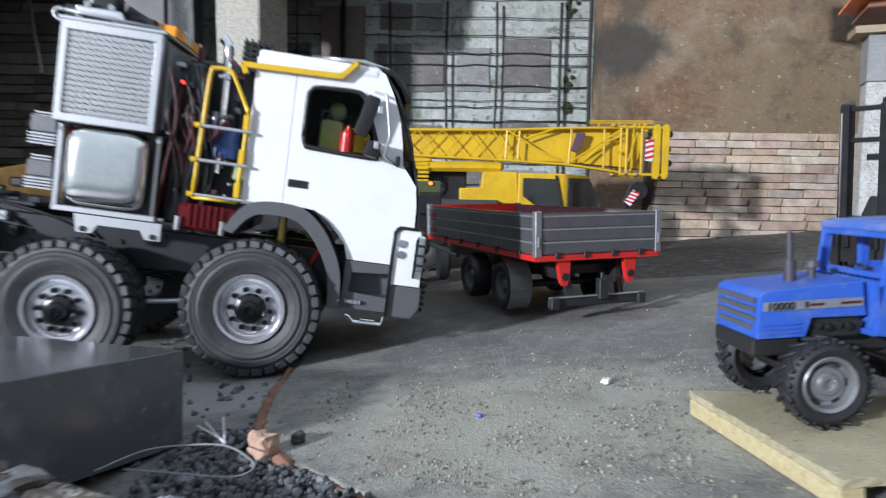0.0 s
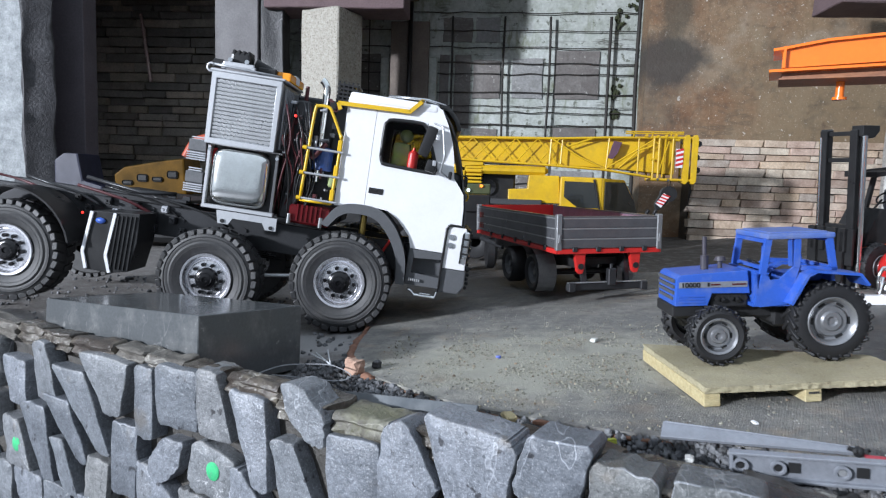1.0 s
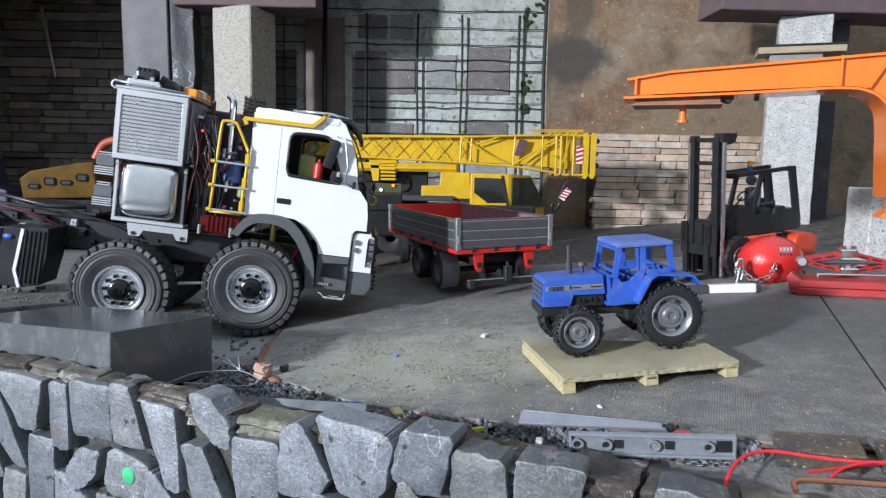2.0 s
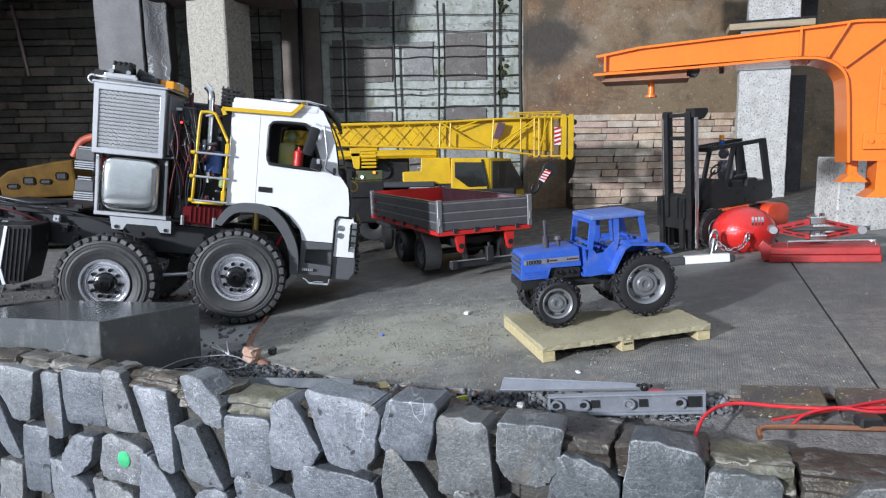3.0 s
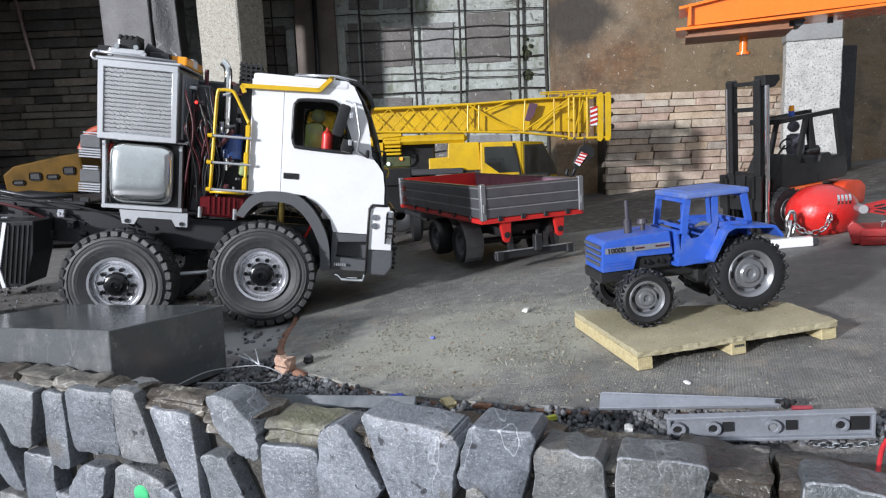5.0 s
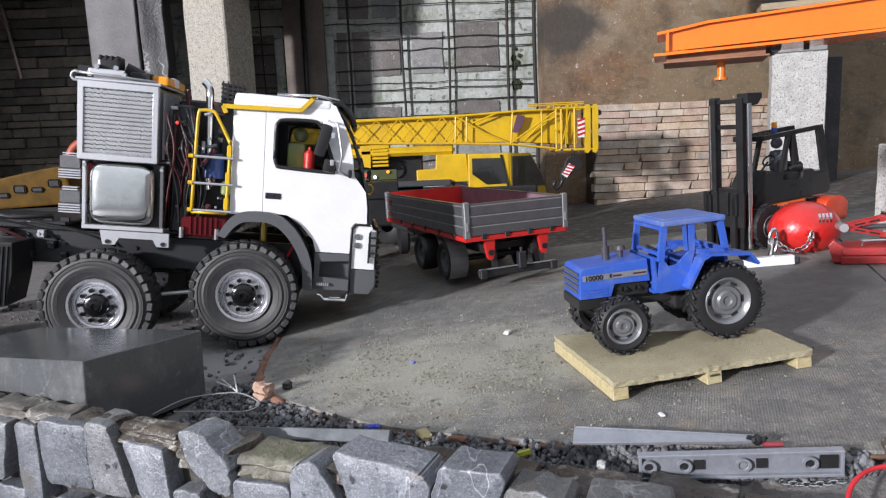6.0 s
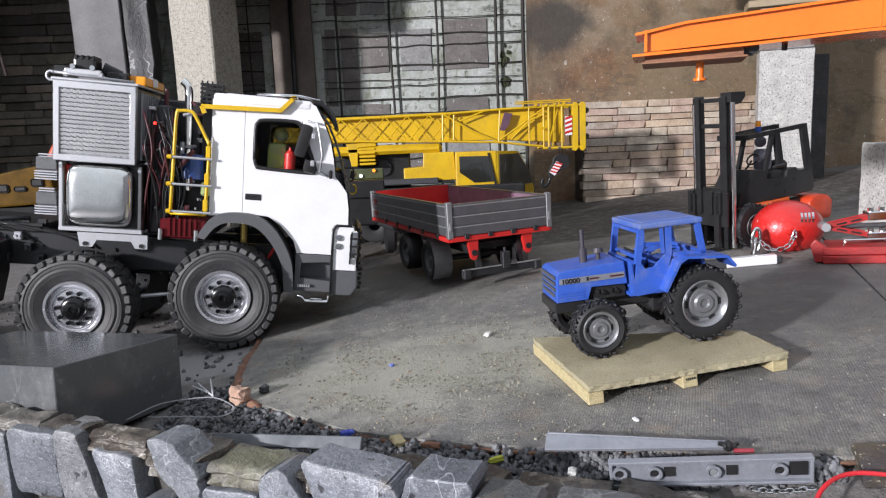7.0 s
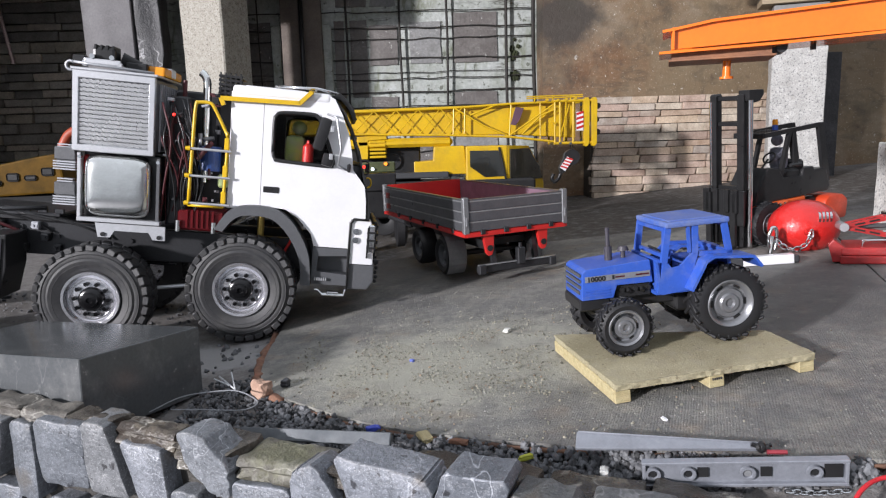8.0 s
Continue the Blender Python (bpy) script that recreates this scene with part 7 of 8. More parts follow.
prism(bm, [(-0.158, -0.012), (-0.158, 0.020), (-0.168, 0.028), (-0.198, 0.027), (-0.212, 0.017), (-0.208, -0.012)], -0.037, 0.037, 0.006)
part("counterweight", bm, mat("orange_red_paint", (0.70, 0.065, 0.02), 0.4), FK, "orange-red counterweight", smooth=True)
guard = new("overhead_guard")
guard.parent = FK
for y in (-0.024, 0.024):
    for a, b, w in (((-0.066, 0.040), (-0.092, 0.132), 0.0062), ((-0.038, 0.131), (-0.156, 0.136), 0.0066), ((-0.157, 0.138), (-0.174, 0.048), 0.0125), ((-0.105, 0.084), (-0.099, 0.134), 0.0070)):
        if y < 0 and a[0] == -0.105:
            continue
        bm = B()
        bar(bm, (a[0], y, a[1]), (b[0], y, b[1]), 0.0052, w)
        part("guard_bar", bm, BLACK, guard)
for k in range(7):
    bm = B()
    bar(bm, (-0.044 - 0.0085 * k, -0.024, 0.1315 + 0.0003 * k), (-0.044 - 0.0085 * k, 0.024, 0.1315 + 0.0003 * k), 0.0035, 0.003)
    part("roof_slat", bm, BLACK, guard)
bm = B()
box(bm, (-0.038, 0, 0.131), (0.006, 0.052, 0.008), 0.001)
part("front_beam", bm, BLACK, guard)
bm = B()
rod(bm, (-0.092, 0.0, 0.133), (-0.092, 0.0, 0.142), 0.0042, 14)
bea = part("beacon", bm, BLUE, FK, "blue beacon base")
bm = B()
rod(bm, (-0.092, 0.0, 0.142), (-0.092, 0.0, 0.150), 0.0042, 14, 0.0036)
part("lens", bm, AMBER, bea, "amber beacon lens")
bm = B()
box(bm, (-0.104, 0, 0.068), (0.034, 0.044, 0.016), 0.004)
box(bm, (-0.124, 0, 0.076), (0.012, 0.044, 0.024), 0.004)
box(bm, (-0.104, 0.026, 0.082), (0.026, 0.006, 0.006), 0.002)
part("seat", bm, BLACK, FK)
bm = B()
rod(bm, (-0.050, 0.010, 0.08), (-0.066, 0.010, 0.094), 0.0015, 8)
lathe_m = pose(-0.068, 0.010, 0.096, 0, 50, 0)
for k in range(14):
    a, b = 2 * math.pi * k / 14, 2 * math.pi * (k + 1) / 14
    rod(bm, lathe_m @ Vector((0.009 * math.cos(a), 0.009 * math.sin(a), 0)), lathe_m @ Vector((0.009 * math.cos(b), 0.009 * math.sin(b), 0)), 0.0013, 6)
part("steering_wheel", bm, BLACK, FK)
for x, R, y in ((-0.034, 0.033, 0.024), (-0.138, 0.024, 0.014)):
    for s in (1, -1):
        w = new("wheel")
        w.parent = FK
        w.matrix_local = pose(x, s * (y + 0.020), R - 0.0283, 0, 0, 180 if s > 0 else 0)
        tractor_wheel(w, R, 0.018, R * 0.5, None, 16)
bm = B()
box(bm, (-0.098, 0.002, 0.092), (0.016, 0.024, 0.032), 0.006, seg=2)
bmesh.ops.create_uvsphere(bm, u_segments=14, v_segments=10, radius=0.0085, matrix=Matrix.Translation((-0.094, 0.002, 0.119)))
bar(bm, (-0.094, 0.012, 0.102), (-0.070, 0.014, 0.094), 0.006, 0.006)
solid("driver_doll", bm, mat("grey_blue_cloth", (0.22, 0.22, 0.27), 0.8), "small plain driver doll in grey on the forklift seat", "doll", FK.matrix_world, smooth=True)

# ---- red buoy with chain ----
bm = B()
bmesh.ops.create_uvsphere(bm, u_segments=40, v_segments=24, radius=1, matrix=pose(0.4795, 0.655, 0.0645) @ Matrix.Diagonal((0.0400, 0.034, 0.0325, 1)))
BUOY = tagged(new("buoy"), "glossy red egg-shaped steel buoy with a chain", "buoy")
part("shell", bm, mat("glossy_red_paint", (0.62, 0.022, 0.018), 0.28, 0, (0.55, 0.02, 0.018), 30, 140, 0.1, 0.5, coat=0.5), BUOY, "glossy red painted shell", smooth=True)


def link(bm, m, a=0.0042, b=0.0026, r=0.0009):
    n = 14
    pts = [m @ Vector((a * math.cos(2 * math.pi * k / n), b * math.sin(2 * math.pi * k / n), 0)) for k in range(n + 1)]
    for p, q in zip(pts, pts[1:]):
        rod(bm, p, q, r, 6)


chain_pts = [Vector((p.x - 0.018, p.y - 0.014, p.z - 0.002)) for p in smooth_path([(0.4475, 0.6335, 0.057), (0.452, 0.6285, 0.0505), (0.462, 0.6250, 0.0475), (0.473, 0.6245, 0.051), (0.4815, 0.6275, 0.0605), (0.4830, 0.6280, 0.066)], 3)]
for k in range(0, len(chain_pts) - 1, 2):
    p, q = chain_pts[k], chain_pts[min(k + 2, len(chain_pts) - 1)]
    d = (q - p).normalized()
    m = Matrix.Translation((p + q) / 2) @ d.to_track_quat("X", "Z").to_matrix().to_4x4() @ pose(0, 0, 0, 90 if (k // 2) % 2 else 20, 0, 0)
    bm = B()
    link(bm, m)
    part("chain_link", bm, CHROME, BUOY, "bright steel chain link")
bm = B()
pipe(bm, smooth_path([(0.424, 0.6235, 0.042), (0.4215, 0.6235, 0.058), (0.425, 0.6235, 0.069), (0.430, 0.6235, 0.067), (0.431, 0.6235, 0.054), (0.428, 0.6235, 0.042)], 4), 0.0022, 8)
rod(bm, (0.424, 0.6235, 0.040), (0.427, 0.6235, 0.060), 0.0030, 10)
part("shackle", bm, CHROME, BUOY, "bright steel shackle")
bm = B()
rod(bm, (0.4655, 0.634, 0.063), (0.4665, 0.6195, 0.0635), 0.0042, 12)
part("chain_eye", bm, RED, BUOY)

# ---- red jack on its base ----
DULLRED = mat("worn_red_paint", (0.44, 0.022, 0.022), 0.42, 0, (0.33, 0.016, 0.016), 40, 300, 0.2, 0.2, dirt=(0.16, 0.03, 0.03), dirt_amount=0.5)
RB = thing("steel_platform", "red painted two-tier steel base on the mat", "base plate", pose(0.459, 0.556, SLOPE * 0.459, 0, -4.0, -32))
for z, d, n_ in ((0.0045, 0.0, "lower_tier"), (0.0130, 0.0015, "upper_tier")):
    bm = B()
    box(bm, (0.058, 0.03 + d, z), (0.110 - 0.002 * (d > 0), 0.058, 0.0082), 0.0008)
    part(n_, bm, DULLRED, RB, "red painted steel tier")
bm = B()
prism(bm, [(-0.004, 0.002), (-0.008, 0.020), (-0.003, 0.026), (0.008, 0.0165), (0.008, 0.002)], 0.004, 0.020, 0.001)
part("ramp_lip", bm, DULLRED, RB, "bent red lip")
bm = B()
pipe(bm, smooth_path([(0.022, 0.010, 0.017), (0.024, 0.010, 0.0225), (0.03, 0.010, 0.0235), (0.10, 0.010, 0.0235), (0.106, 0.010, 0.0225), (0.108, 0.010, 0.017)], 4), 0.0012, 8)
part("grab_rail", bm, CHROME, RB, "bright grab rail")
JK = thing("scissor_jack", "red anodised scissor mechanism with bright knuckles on the red base", "model jack", RB.matrix_world @ pose(-0.008, 0.034, 0.0172, 0, 0, 10))
LJ, RJ, CT, CB = (0.013, 0.0185), (0.104, 0.0145), (0.060, 0.0275), (0.060, 0.0060)
for p, q in ((LJ, CT), (CT, RJ), (LJ, CB), (CB, RJ)):
    for y in (-0.008, 0.008):
        bm = B()
        bar(bm, (p[0], y, p[1]), (q[0], y, q[1]), 0.003, 0.0050)
        a = part("arm", bm, DULLRED, JK, "red slotted arm")
        bm = B()
        for t in (0.22, 0.5):
            c = [(p[0] + (q[0] - p[0]) * k, p[1] + (q[1] - p[1]) * k) for k in (t, t + 0.2)]
            bar(bm, (c[0][0], y, c[0][1]), (c[1][0], y, c[1][1]), 0.0036, 0.0018)
        part("arm_slot", bm, BLACK, a)
for p in (LJ, RJ):
    bm = B()
    rod(bm, (p[0], -0.013, p[1]), (p[0], 0.013, p[1]), 0.0045, 18)
    part("pivot", bm, SILVER, JK, "bright pivot")
for p, s in ((CT, 0.017), (CB, 0.019)):
    bm = B()
    box(bm, (p[0], 0, p[1]), (s, 0.024, 0.009), 0.001)
    for x in (-0.005, 0.005):
        rod(bm, (p[0] + x, -0.006, p[1] + 0.004), (p[0] + x, -0.006, p[1] + 0.0085), 0.003, 8)
    part("knuckle", bm, CHROME, JK, "bright steel knuckle")
bm = B()
rod(bm, (0.010, 0, 0.018), (0.114, 0, 0.0155), 0.0026, 10)
part("screw", bm, GREYMETAL, JK, "grey steel screw")
bm = B()
for k in range(4):
    rod(bm, (-0.010 + 0.0035 * k, -0.006, 0.030), (-0.0078 + 0.0035 * k, -0.006, 0.030), 0.0056, 14)
part("spring", bm, CHROME, JK, "bright coil spring")
for k, (x, y, s) in enumerate(((0.600, 0.515, 0.009), (0.615, 0.53, 0.007))):
    bm = B()
    box(bm, (x, y, SLOPE * x + s), (0.018, 0.02, 2 * s), 0.001)
    solid("dark_crate", bm, mat("olive_plastic", (0.05, 0.055, 0.03), 0.6), "small dark olive crate beside the red base", "crate")

# ---- white bar, strips and level-shaped part ----
WB = thing("white_bar", "square white bar in a grey holder lying on the mat", "bar", pose(0.357, 0.600, SLOPE * 0.357, 0, -4.81, -12))
bm = B()
box(bm, (0.048, 0, 0.0055), (0.052, 0.010, 0.010), 0.0006)
part("white_section", bm, WHITE, WB, "white section")
bm = B()
box(bm, (0.008, 0, 0.005), (0.030, 0.010, 0.009), 0.0006)
part("holder", bm, DARKGREY, WB)
bm = B()
box(bm, (0.0765, 0, 0.005), (0.006, 0.008, 0.008), 0.001)
part("end_cap", bm, DARKGREY, WB)

LV = thing("silver_bracket", "silver plastic model ladder section lying on the gravel", "plastic part", pose(0.139, 0.1985, 0.0068, 8, -4.5, -11.5))
bm = B()
prism(bm, [(0, 0.0006), (0, 0.0120), (0.0910, 0.0120), (0.0910, 0.0006)], 0.0008, 0.0026)
part("channel", bm, DULLSILVER, LV, "silver plastic channel")
for c, s in (((0.0455, 0.0006, 0.0), (0.0930, 0.0042, 0.0016)), ((0.0455, 0.0006, 0.0126), (0.0930, 0.0042, 0.0014)), ((0.0, 0.0006, 0.0063), (0.0016, 0.0042, 0.0110)), ((0.0910, 0.0006, 0.0063), (0.0016, 0.0042, 0.0110))):
    bm = B()
    box(bm, c, s, 0.0003)
    part("lip", bm, DULLSILVER, LV)
for x in (0.004, 0.0205, 0.0475, 0.0770):
    bm = B()
    lathe(bm, [(0.0036, 0), (0.0036, -0.0015), (0.0024, -0.0015), (0.0018, -0.0003), (0.0001, -0.0003)], 18)
    boss = part("boss", bm, DULLSILVER, LV, "", pose(x, 0, 0.0066), smooth=True)
    bm = B()
    rod(bm, (0, -0.0010, 0), (0, 0.0005, 0), 0.0017, 12)
    part("boss_hole", bm, BLACK if x < 0.04 or x > 0.07 else SILVER, boss)
for x in (0.0275, 0.0560, 0.0855):
    bm = B()
    box(bm, (x, 0.0006, 0.0066), (0.0050 + 0.003 * (x > 0.08), 0.0012, 0.0050 + 0.002 * (x > 0.08)))
    part("slot", bm, BLACK, LV)
bm = B()
for k in range(9):
    link(bm, pose(0.066 + 0.003 * k, -0.002, -0.003 - 0.0012 * math.sin(k * 0.4), 90 * (k % 2), 0, 0), 0.0022, 0.0013, 0.0004)
part("fine_chain", bm, CHROME, LV, "fine bright chain")
bm = B()
box(bm, (0.047, 0, 0), (0.094, 0.012, 0.0020), 0.0003)
box(bm, (0.047, 0.0052, 0.0012), (0.092, 0.0010, 0.0014), 0.0002)
for v in bm.verts:
    v.co.y = 0.004 + (v.co.y - 0.004) * (1 - 7.8 * max(v.co.x, 0))
solid("silver_strip", bm, DULLSILVER, "silver plastic strip lying on the gravel", "plastic strip", pose(0.112, 0.2300, 0.0160, 22, -2.6, -18))
bm = B()
box(bm, (0.05, 0, 0), (0.112, 0.003, 0.0075), 0.0005)
solid("glass_strip", bm, mat("pale_blue_plastic", (0.065, 0.075, 0.085), 0.30, 0, (0.13, 0.14, 0.15), 40, 300, 0.3, 0.1), "pale translucent strip lying along the wall top", "plastic strip", pose(-0.088, 0.284, 0.0035, -35, -4.8, -20))
bm = B()
bmesh.ops.create_icosphere(bm, subdivisions=2, radius=0.0028, matrix=Matrix.Translation((0.199, 0.2035, 0.0215)))
for k in range(5):
    rod(bm, (0.199, 0.2035, 0.0212), (0.199 + 0.005 * math.cos(k * 1.35), 0.2035 + 0.003 * math.sin(k * 1.35), 0.0228), 0.0011, 6)
solid("black_fitting", bm, BLACK, "small black plastic knob on the mat edge", "knob")
bm = B()
rod(bm, (0.201, 0.2015, 0.0200), (0.210, 0.1995, 0.0205), 0.0012, 8)
solid("red_pin", bm, mat("dull_red_plastic", (0.30, 0.035, 0.05), 0.6), "small red pin beside the silver strip", "pin")

# red rope with copper tube at the right
ROPE = mat("red_rope", (0.62, 0.02, 0.03), 0.55, 0, None, 80, 900, 0.2, 0.3)
for k, pts in enumerate(([(0.207, 0.146, 0.012), (0.220, 0.160, 0.021), (0.238, 0.166, 0.0245), (0.262, 0.157, 0.0255), (0.290, 0.147, 0.0275), (0.330, 0.140, 0.030), (0.40, 0.120, 0.034)],
                         [(0.250, 0.146, 0.0225), (0.270, 0.148, 0.0245), (0.300, 0.150, 0.0275), (0.340, 0.150, 0.031), (0.41, 0.135, 0.037)],
                         [(0.262, 0.1535, 0.0265), (0.276, 0.146, 0.0285), (0.290, 0.1435, 0.0300), (0.306, 0.1475, 0.0305), (0.330, 0.148, 0.0320), (0.40, 0.130, 0.0365)],
                         [(0.258, 0.1400, 0.0225), (0.268, 0.1440, 0.0265), (0.284, 0.1430, 0.0300), (0.300, 0.1370, 0.0295), (0.325, 0.134, 0.0310), (0.39, 0.118, 0.0345)])):
    bm = B()
    pipe(bm, smooth_path(pts, 6), 0.0010 if k == 0 else 0.0008, 8)
    solid("red_rope", bm, ROPE, "thin red cord lying over the wall top", "rope", smooth=True)
bm = B()
pipe(bm, smooth_path([(0.236, 0.131, 0.0195), (0.240, 0.138, 0.0215), (0.256, 0.1365, 0.0225), (0.280, 0.130, 0.0240), (0.32, 0.117, 0.0270)], 5), 0.0015, 8)
solid("copper_tube", bm, mat("copper", (0.50, 0.24, 0.14), 0.4, 0.9), "bent copper tube lying on the wall top", "tube", smooth=True)
bm = B()
box(bm, (0.292, 0.130, 0.0275), (0.012, 0.008, 0.006), 0.001)
solid("black_clip", bm, BLACK, "small black clip on the red cord", "clip")
for x, y, w, a in ((0.272, 0.176, 0.044, -20), (0.322, 0.156, 0.05, -22)):
    bm = B()
    box(bm, (0, 0, 0), (w, 0.022, 0.010), 0.001)
    solid("broken_tile", bm, flecks(mat("dark_speckled_tile", (0.055, 0.05, 0.055), 0.4, 0, (0.11, 0.09, 0.05), 60, 300, 0.5, 0.5), (0.5, 0.45, 0.36), 420, 0.62, 0.68, 0.8), "dark speckled broken tile at the mat edge", "tile", pose(x, y, SLOPE * x - 0.0020, 10, -4.8, a))

# ---- yellow and orange vehicles in the dim shed at the left ----
DV = thing("yellow_excavator", "yellow and black model machine parked in the dim shed", "model machine", pose(-0.68, 1.12, 0.006, 0, 0, 4))
bm = B()
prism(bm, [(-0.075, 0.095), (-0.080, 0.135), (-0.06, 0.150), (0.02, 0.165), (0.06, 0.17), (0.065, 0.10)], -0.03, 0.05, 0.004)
# yellow darkened in the paint itself to stand for the shed's shade
part("engine_cover", bm, dull(mat("shaded_yellow_paint", (0.115, 0.058, 0.004), 0.55, 0, (0.055, 0.030, 0.003), 30, 300, 0.2, 0.1), 0.1), DV, "yellow engine cover")
for k in range(4):
    bm = B()
    box(bm, (-0.052 + 0.030 * k, -0.0315, 0.120 + 0.004 * k + 0.006 * (k % 2)), (0.021, 0.003, 0.010 + 0.005 * (k % 2)), 0.003)
    part("vent", bm, BLACK, DV)
bm = B()
box(bm, (0.0, 0.01, 0.05), (0.20, 0.10, 0.09), 0.01)
part("undercarriage", bm, BLACK, DV)
bm = B()
pipe(bm, smooth_path([(0.05, 0.0, 0.175), (0.07, 0.0, 0.205), (0.11, -0.01, 0.215), (0.16, -0.01, 0.224)], 5), 0.008, 14)
part("boom", bm, mat("dull_red_orange", (0.40, 0.07, 0.03), 0.5), DV, "dull red-orange boom", smooth=True)
OV = thing("dark_loader", "dark blue and black model machine in the dim shed", "model machine", pose(-0.86, 1.15, 0.006, 0, 0, 4))
bm = B()
prism(bm, [(-0.05, 0.05), (-0.05, 0.16), (-0.03, 0.175), (0.0, 0.175), (0.01, 0.12), (0.05, 0.11), (0.05, 0.05)], -0.03, 0.05, 0.004)
part("body", bm, mat("dark_blue_paint", (0.010, 0.012, 0.035), 0.5), OV)
bm = B()
box(bm, (0.0, 0.01, 0.027), (0.14, 0.09, 0.052), 0.01)
part("undercarriage", bm, BLACK, OV)
bm = B()
rod(bm, (-1.066, 1.70, 0.600), (-1.038, 1.70, 0.410), 0.0045, 10)
# very pale pink puts the rod's glint into its colour
solid("lit_rod", bm, mat("pink_glint_rod", (0.90, 0.66, 0.62), 0.25, 0.3), "thin rod hanging before the dark wall, its glint in the pale colour", "rod")

# ---- debris ----
COPPERBRICK = mat("reddish_chip", (0.27, 0.135, 0.085), 0.85, 0, (0.15, 0.075, 0.05), 160, 400, 0.3, 0.4)


def chip(name, p, s, material, label, category="stone", seed=0):
    bm = B()
    bmesh.ops.create_icosphere(bm, subdivisions=3, radius=1)
    for v in bm.verts:
        big = max(abs(c) for c in v.co)
        v.co = v.co.lerp(v.co / big * 0.85, 0.75)
        v.co *= 1 + 0.06 * noise.noise(v.co * 5) + 0.28 * noise.noise(v.co * 1.6 + Vector((seed * 3.1, 0, seed)))
        v.co = Vector((v.co.x * s[0], v.co.y * s[1], v.co.z * s[2]))
    return solid(name, bm, material, label, category, pose(*p, 0, 0, seed * 47 % 180))


chip("brick_chip", (-0.0935, 0.374, -0.003), (0.0082, 0.0062, 0.0072), mat("pale_brick", (0.48, 0.32, 0.24), 0.85, 0, (0.36, 0.22, 0.16), 120, 400, 0.3, 0.4), "reddish brick chip lying at the mat corner", "stone chip", 3)
# reddish rag-like strip along the raw mat edge
bm = B()
rag = [p for p in edge if 0.36 < p.y < 0.56]
pipe(bm, [(p.x - 0.003 + 0.003 * noise.noise(p * 90), p.y, SLOPE * p.x - 0.0022 + 0.001 * noise.noise(p * 70)) for p in rag], 0.0034, 7)
for v in bm.verts:
    v.co += Vector((noise.noise(v.co * 240), 0.3 * noise.noise(v.co * 240 + Vector((5, 0, 0))), 0.6 * noise.noise(v.co * 240 + Vector((0, 5, 0))))) * 0.0034
solid("torn_strip", bm, COPPERBRICK, "torn reddish backing strip along the mat edge", "strip")
bm = B()
rag = [p for p in edge if p.y <= 0.36]
pipe(bm, [(p.x, p.y - 0.0016 + 0.0016 * noise.noise(p * 90), SLOPE * p.x - 0.0030) for p in rag], 0.0015, 7)
for v in bm.verts:
    v.co += Vector((0, noise.noise(v.co * 240), 0.4 * noise.noise(v.co * 240 + Vector((0, 5, 0))))) * 0.0022
solid("torn_strip", bm, mat("brown_backing", (0.20, 0.10, 0.06), 0.85, 0, (0.10, 0.06, 0.045), 50, 300, 0.4, 0.4), "brown backing edge of the mat", "strip")

chip("white_chip", (0.103, 0.458, 0.0105), (0.0045, 0.0030, 0.0018), mat("white_chip", (0.75, 0.75, 0.70), 0.7), "white chip lying on the mat", "stone chip", 5)
chip("white_chip", (0.169, 0.255, 0.0150), (0.0028, 0.0012, 0.0008), WHITE, "small white splinter on the mat", "splinter", 6)
chip("blue_chip", (0.0195, 0.4085, 0.0030), (0.0022, 0.0016, 0.0014), mat("blue_chip", (0.10, 0.14, 0.45), 0.5), "tiny blue chip on the mat", "chip", 7)
chip("blue_chip", (-0.003, 0.292, -0.0015), (0.0050, 0.0030, 0.0028), mat("bright_blue_chip", (0.04, 0.07, 0.45), 0.4), "blue plastic scrap in the gravel", "chip", 8)
chip("dark_pebble", (-0.078, 0.385, -0.0030), (0.0035, 0.0035, 0.0035), DARKGREY, "dark pebble on the mat corner", "pebble", 9)
chip("wood_chip", (0.030, 0.270, 0.0030), (0.0075, 0.0042, 0.0020), PINE, "pale wood chip in the gravel", "wood chip", 10)
chip("wood_chip", (0.050, 0.258, 0.0045), (0.0065, 0.0022, 0.0018), COPPERBRICK, "reddish wood sliver in the gravel", "wood chip", 11)
chip("green_scrap", (0.085, 0.232, 0.0065), (0.0050, 0.0016, 0.0016), mat("yellow_green_scrap", (0.45, 0.48, 0.05), 0.5), "yellow-green plastic scrap in the gravel", "scrap", 12)
chip("white_chip", (0.1215, 0.2085, 0.0095), (0.0040, 0.0024, 0.0020), mat("pale_stone", (0.5, 0.5, 0.48), 0.8, 0, None, 90), "white stone in the gravel", "stone chip", 13)

# clear wire loop near the block
bm = B()
pipe(bm, smooth_path([(-0.166, 0.345, -0.006), (-0.150, 0.360, -0.002), (-0.133, 0.3655, -0.001), (-0.111, 0.3645, 0.000), (-0.094, 0.350, 0.000), (-0.0885, 0.340, -0.001), (-0.098, 0.335, -0.003), (-0.125, 0.338, -0.003), (-0.150, 0.343, -0.004)], 6), 0.00045, 6)
solid("wire_loop", bm, mat("dull_clear_wire", (0.30, 0.31, 0.33), 0.3), "thin bright wire loop lying on the gravel", "wire", smooth=True)
bm = B()
for a, b in (((-0.1314, 0.394, 0.001), (-0.112, 0.3690, -0.001)), ((-0.112, 0.3690, -0.001), (-0.1215, 0.3935, 0.004)), ((-0.118, 0.3755, 0.0), (-0.1325, 0.3855, 0.002))):
    rod(bm, a, b, 0.0006, 6)
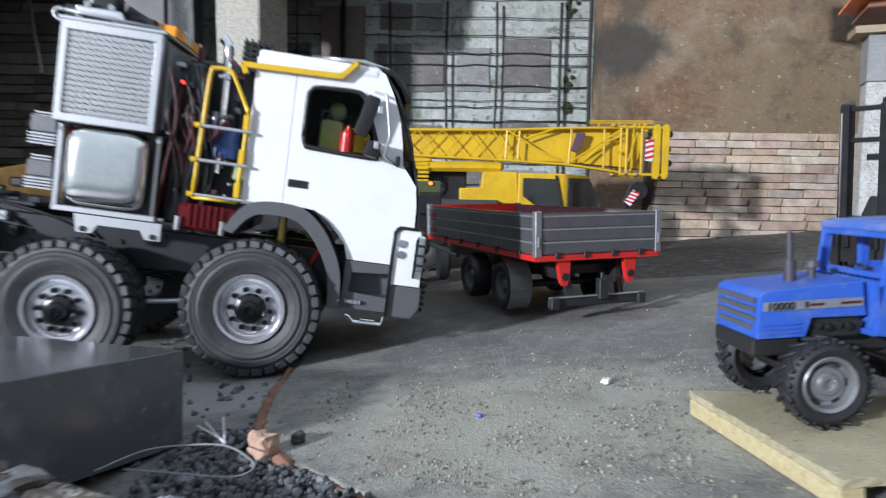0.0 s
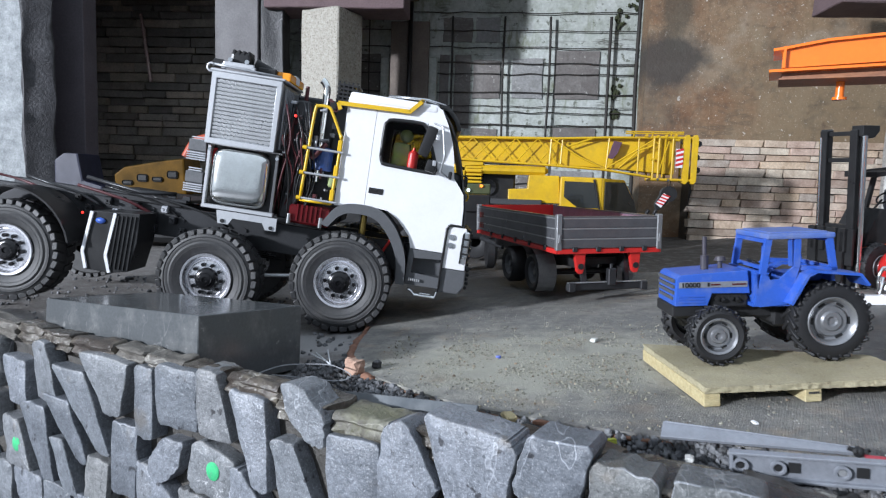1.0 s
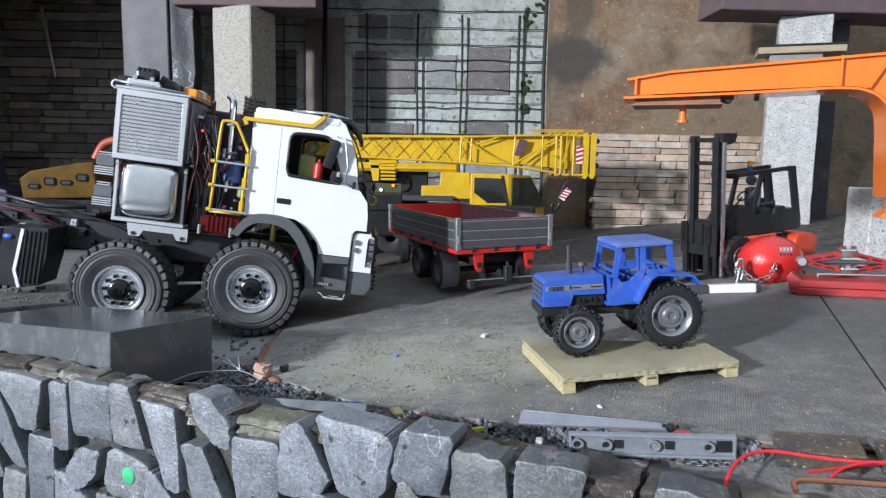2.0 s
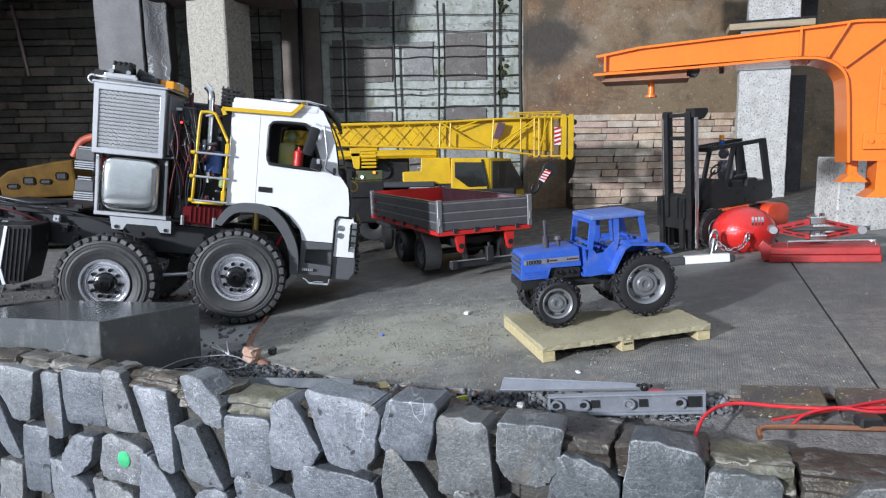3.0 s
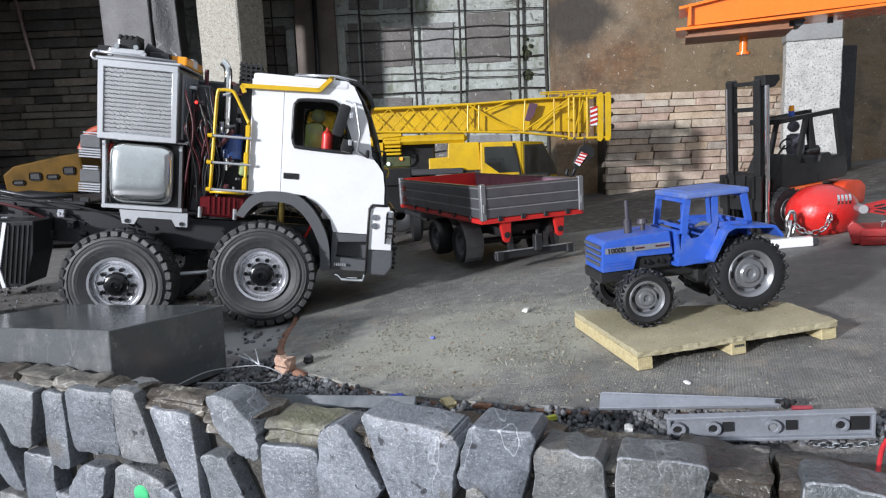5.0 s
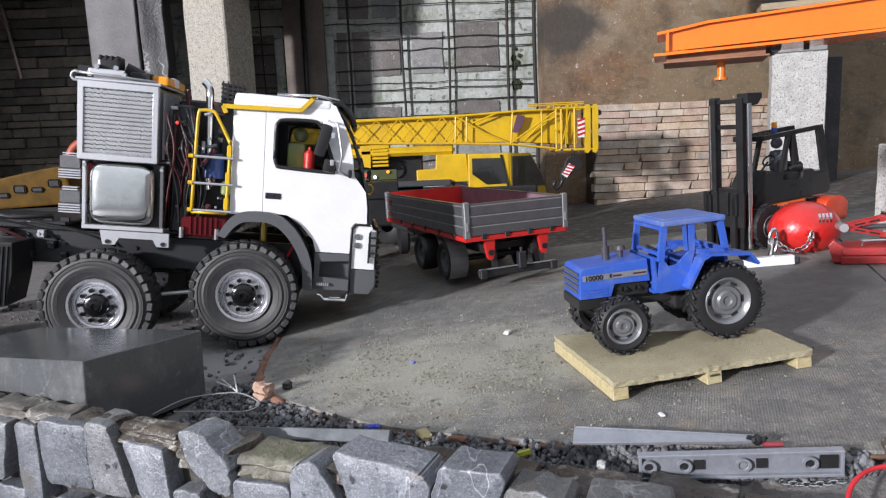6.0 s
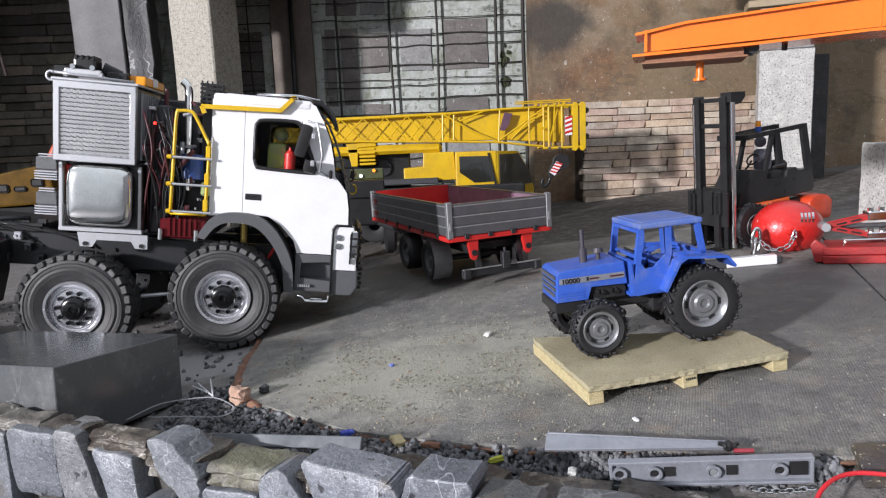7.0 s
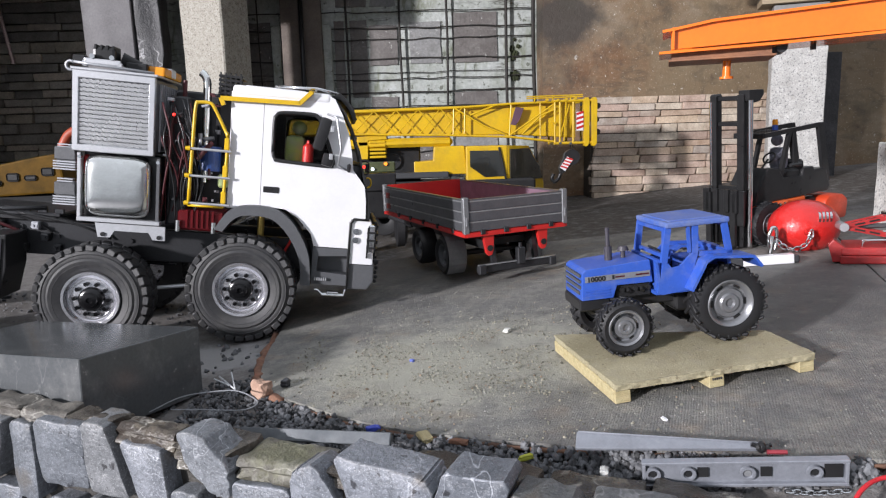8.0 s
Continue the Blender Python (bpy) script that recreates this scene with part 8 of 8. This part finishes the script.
solid("cable_tie", bm, mat("clear_plastic", (0.6, 0.62, 0.64), 0.25), "bright cut cable ties on the gravel", "cable tie")


def scatter(name, count, place, size, material, label, category, seed):
    """Many small stones in one mesh."""
    r = random.Random(seed)
    base = bmesh.new()
    bmesh.ops.create_icosphere(base, subdivisions=1, radius=1)
    co = [v.co.copy() for v in base.verts]
    base.verts.index_update()
    fi = [[v.index for v in f.verts] for f in base.faces]
    base.free()
    verts, faces = [], []
    for k in range(count):
        p = place(r)
        if p is None:
            continue
        s = size(r)
        m = Euler((r.uniform(0, 6), r.uniform(0, 6), r.uniform(0, 6))).to_matrix()
        o = len(verts)
        st = Vector((r.uniform(0.6, 1.2), r.uniform(0.6, 1.2), r.uniform(0.5, 0.9)))
        for c in co:
            q = c * (1 + 0.4 * noise.noise(c * 1.7 + Vector((k * 1.3, 0, 0))))
            verts.append(Vector(p) + m @ Vector((q.x * st.x, q.y * st.y, q.z * st.z)) * s)
        faces += [[i + o for i in f] for f in fi]
    me = bpy.data.meshes.new(name)
    me.from_pydata(verts, [], faces)
    me.materials.append(material)
    return tagged(new(name, me), label, category, kind="stuff")


def island(m, lo=0.45, hi=1.5):
    nt = m.node_tree
    b = nt.nodes["Principled BSDF"]
    old = b.inputs["Base Color"].links[0].from_socket
    g = nt.nodes.new("ShaderNodeNewGeometry")
    f = ramp(nt, g.outputs["Random Per Island"], [(0.0, (lo,) * 3), (1.0, (hi,) * 3)])
    nt.links.new(mix(nt, 1.0, old, f, "MULTIPLY"), b.inputs["Base Color"])
    return m


PEBBLE = island(mat("grey_pebbles", (0.115, 0.119, 0.127), 0.6, 0, (0.090, 0.090, 0.095), 40, 300, 0.3, 0.3), 0.35, 1.8)
CRUMB = island(mat("pale_crumbs", (0.27, 0.265, 0.22), 0.9, 0, (0.22, 0.20, 0.15), 25, 300, 0.2, 0.2), 0.35, 1.35)
GLINT = island(mat("white_grit", (0.38, 0.37, 0.35), 0.5, 0, (0.28, 0.27, 0.24), 25, 300, 0.2, 0.2), 0.3, 1.5)
BITS = island(mat("brown_bits", (0.24, 0.18, 0.125), 0.9, 0, (0.16, 0.13, 0.10), 25, 300, 0.2, 0.2), 0.5, 1.6)


def edge_y(x):
    best = None
    for a, b in zip(edge, edge[1:]):
        if min(a.x, b.x) <= x <= max(a.x, b.x) and a.y < 0.5:
            t = (x - a.x) / (b.x - a.x) if b.x != a.x else 0
            best = a.y + (b.y - a.y) * t
    return best


def gravel_spot(r):
    x = r.uniform(-0.15, 0.335)
    lo = 0.2 - 0.43 * x + 0.030
    hi = edge_y(x) if x > -0.095 else 0.42
    if hi is None or hi < lo:
        hi = lo + 0.012
    if x > 0.19:
        lo = hi - 0.024
        if r.random() < 0.5 or x > 0.245:
            return None
    if 0.115 < x:
        lo = max(lo, 0.2015 - 0.203 * (x - 0.139) + (0.012 if x < 0.139 else 0))
        if lo > hi:
            return None
    y = r.uniform(lo, hi + 0.001)
    dip = 0.0065 * min(max((x - 0.06) / 0.06, 0), 1) * min(max((hi - 0.004 - y) / 0.008, 0), 1)
    return (x, y, ground_z(x, y) - 0.0035 - dip + r.uniform(-0.002, 0.0025))


scatter("gravel", 6200, gravel_spot, lambda r: r.uniform(0.0011, 0.0031), PEBBLE, "loose grey gravel between wall and mat", "gravel", 3)


def left_spot(r):
    x, y = r.uniform(-0.75, -0.10), r.uniform(0.33, 0.75)
    if y < 0.24 - 0.43 * x:
        return None
    return (x, y, ground_z(x, y) - 0.006)


scatter("gravel", 900, left_spot, lambda r: r.uniform(0.0008, 0.0034) * (1.6 if r.random() < 0.06 else 1), PEBBLE, "scattered dark gravel on the bare ground", "gravel", 4)


def mat_spot(r):
    for _ in range(20):
        x, y = r.gauss(0.05, 0.08), r.gauss(0.39, 0.075)
        ey = edge_y(x)
        if ey is not None and y > ey + 0.002 and x > -0.09 and noise.noise(Vector((x * 34, y * 34, 2))) > r.uniform(-0.35, 0.25):
            return (x, y, SLOPE * x + 0.0003)
    return None


scatter("crumbs", 15000, mat_spot, lambda r: 0.00022 + 0.0011 * r.random() ** 11, CRUMB, "pale dusty crumbs scattered over the mat", "crumbs", 5)


def wide_spot(r):
    for _ in range(20):
        x, y = r.uniform(-0.08, 0.55), r.uniform(0.18, 0.9)
        ey = edge_y(x) if x < 0.325 else 0.2
        if ey is not None and y > ey + 0.003:
            return (x, y, SLOPE * x + 0.0003)
    return None


scatter("crumbs", 600, mat_spot, lambda r: 0.0003 + 0.0011 * r.random() ** 5, BITS, "brown bits scattered over the mat", "crumbs", 7)
def front_spot(r):
    for _ in range(20):
        x = r.uniform(0.06, 0.34)
        ey = edge_y(x) if x < 0.325 else 0.2
        if ey is not None:
            return (x, ey + 0.004 + abs(r.gauss(0, 0.05)), SLOPE * x + 0.0003)
    return None


scatter("crumbs", 1500, front_spot, lambda r: 0.00014 + 0.0004 * r.random() ** 9, GLINT, "white grit over the front of the mat", "crumbs", 9)
scatter("crumbs", 1600, wide_spot, lambda r: 0.00022 + 0.0008 * r.random() ** 6, CRUMB, "sparse pale crumbs over the far mat", "crumbs", 6)

# repeats belong together
tops = {}
for ob in scene.objects:
    if ob.parent is None and ob.type in ("MESH", "EMPTY") and ob.name not in ("camera",):
        tops.setdefault(ob.name.split(".")[0], []).append(ob)
for key, obs in tops.items():
    if len(obs) > 1:
        for ob in obs:
            tagged(ob, group=key.replace("_", " ") + " pieces")
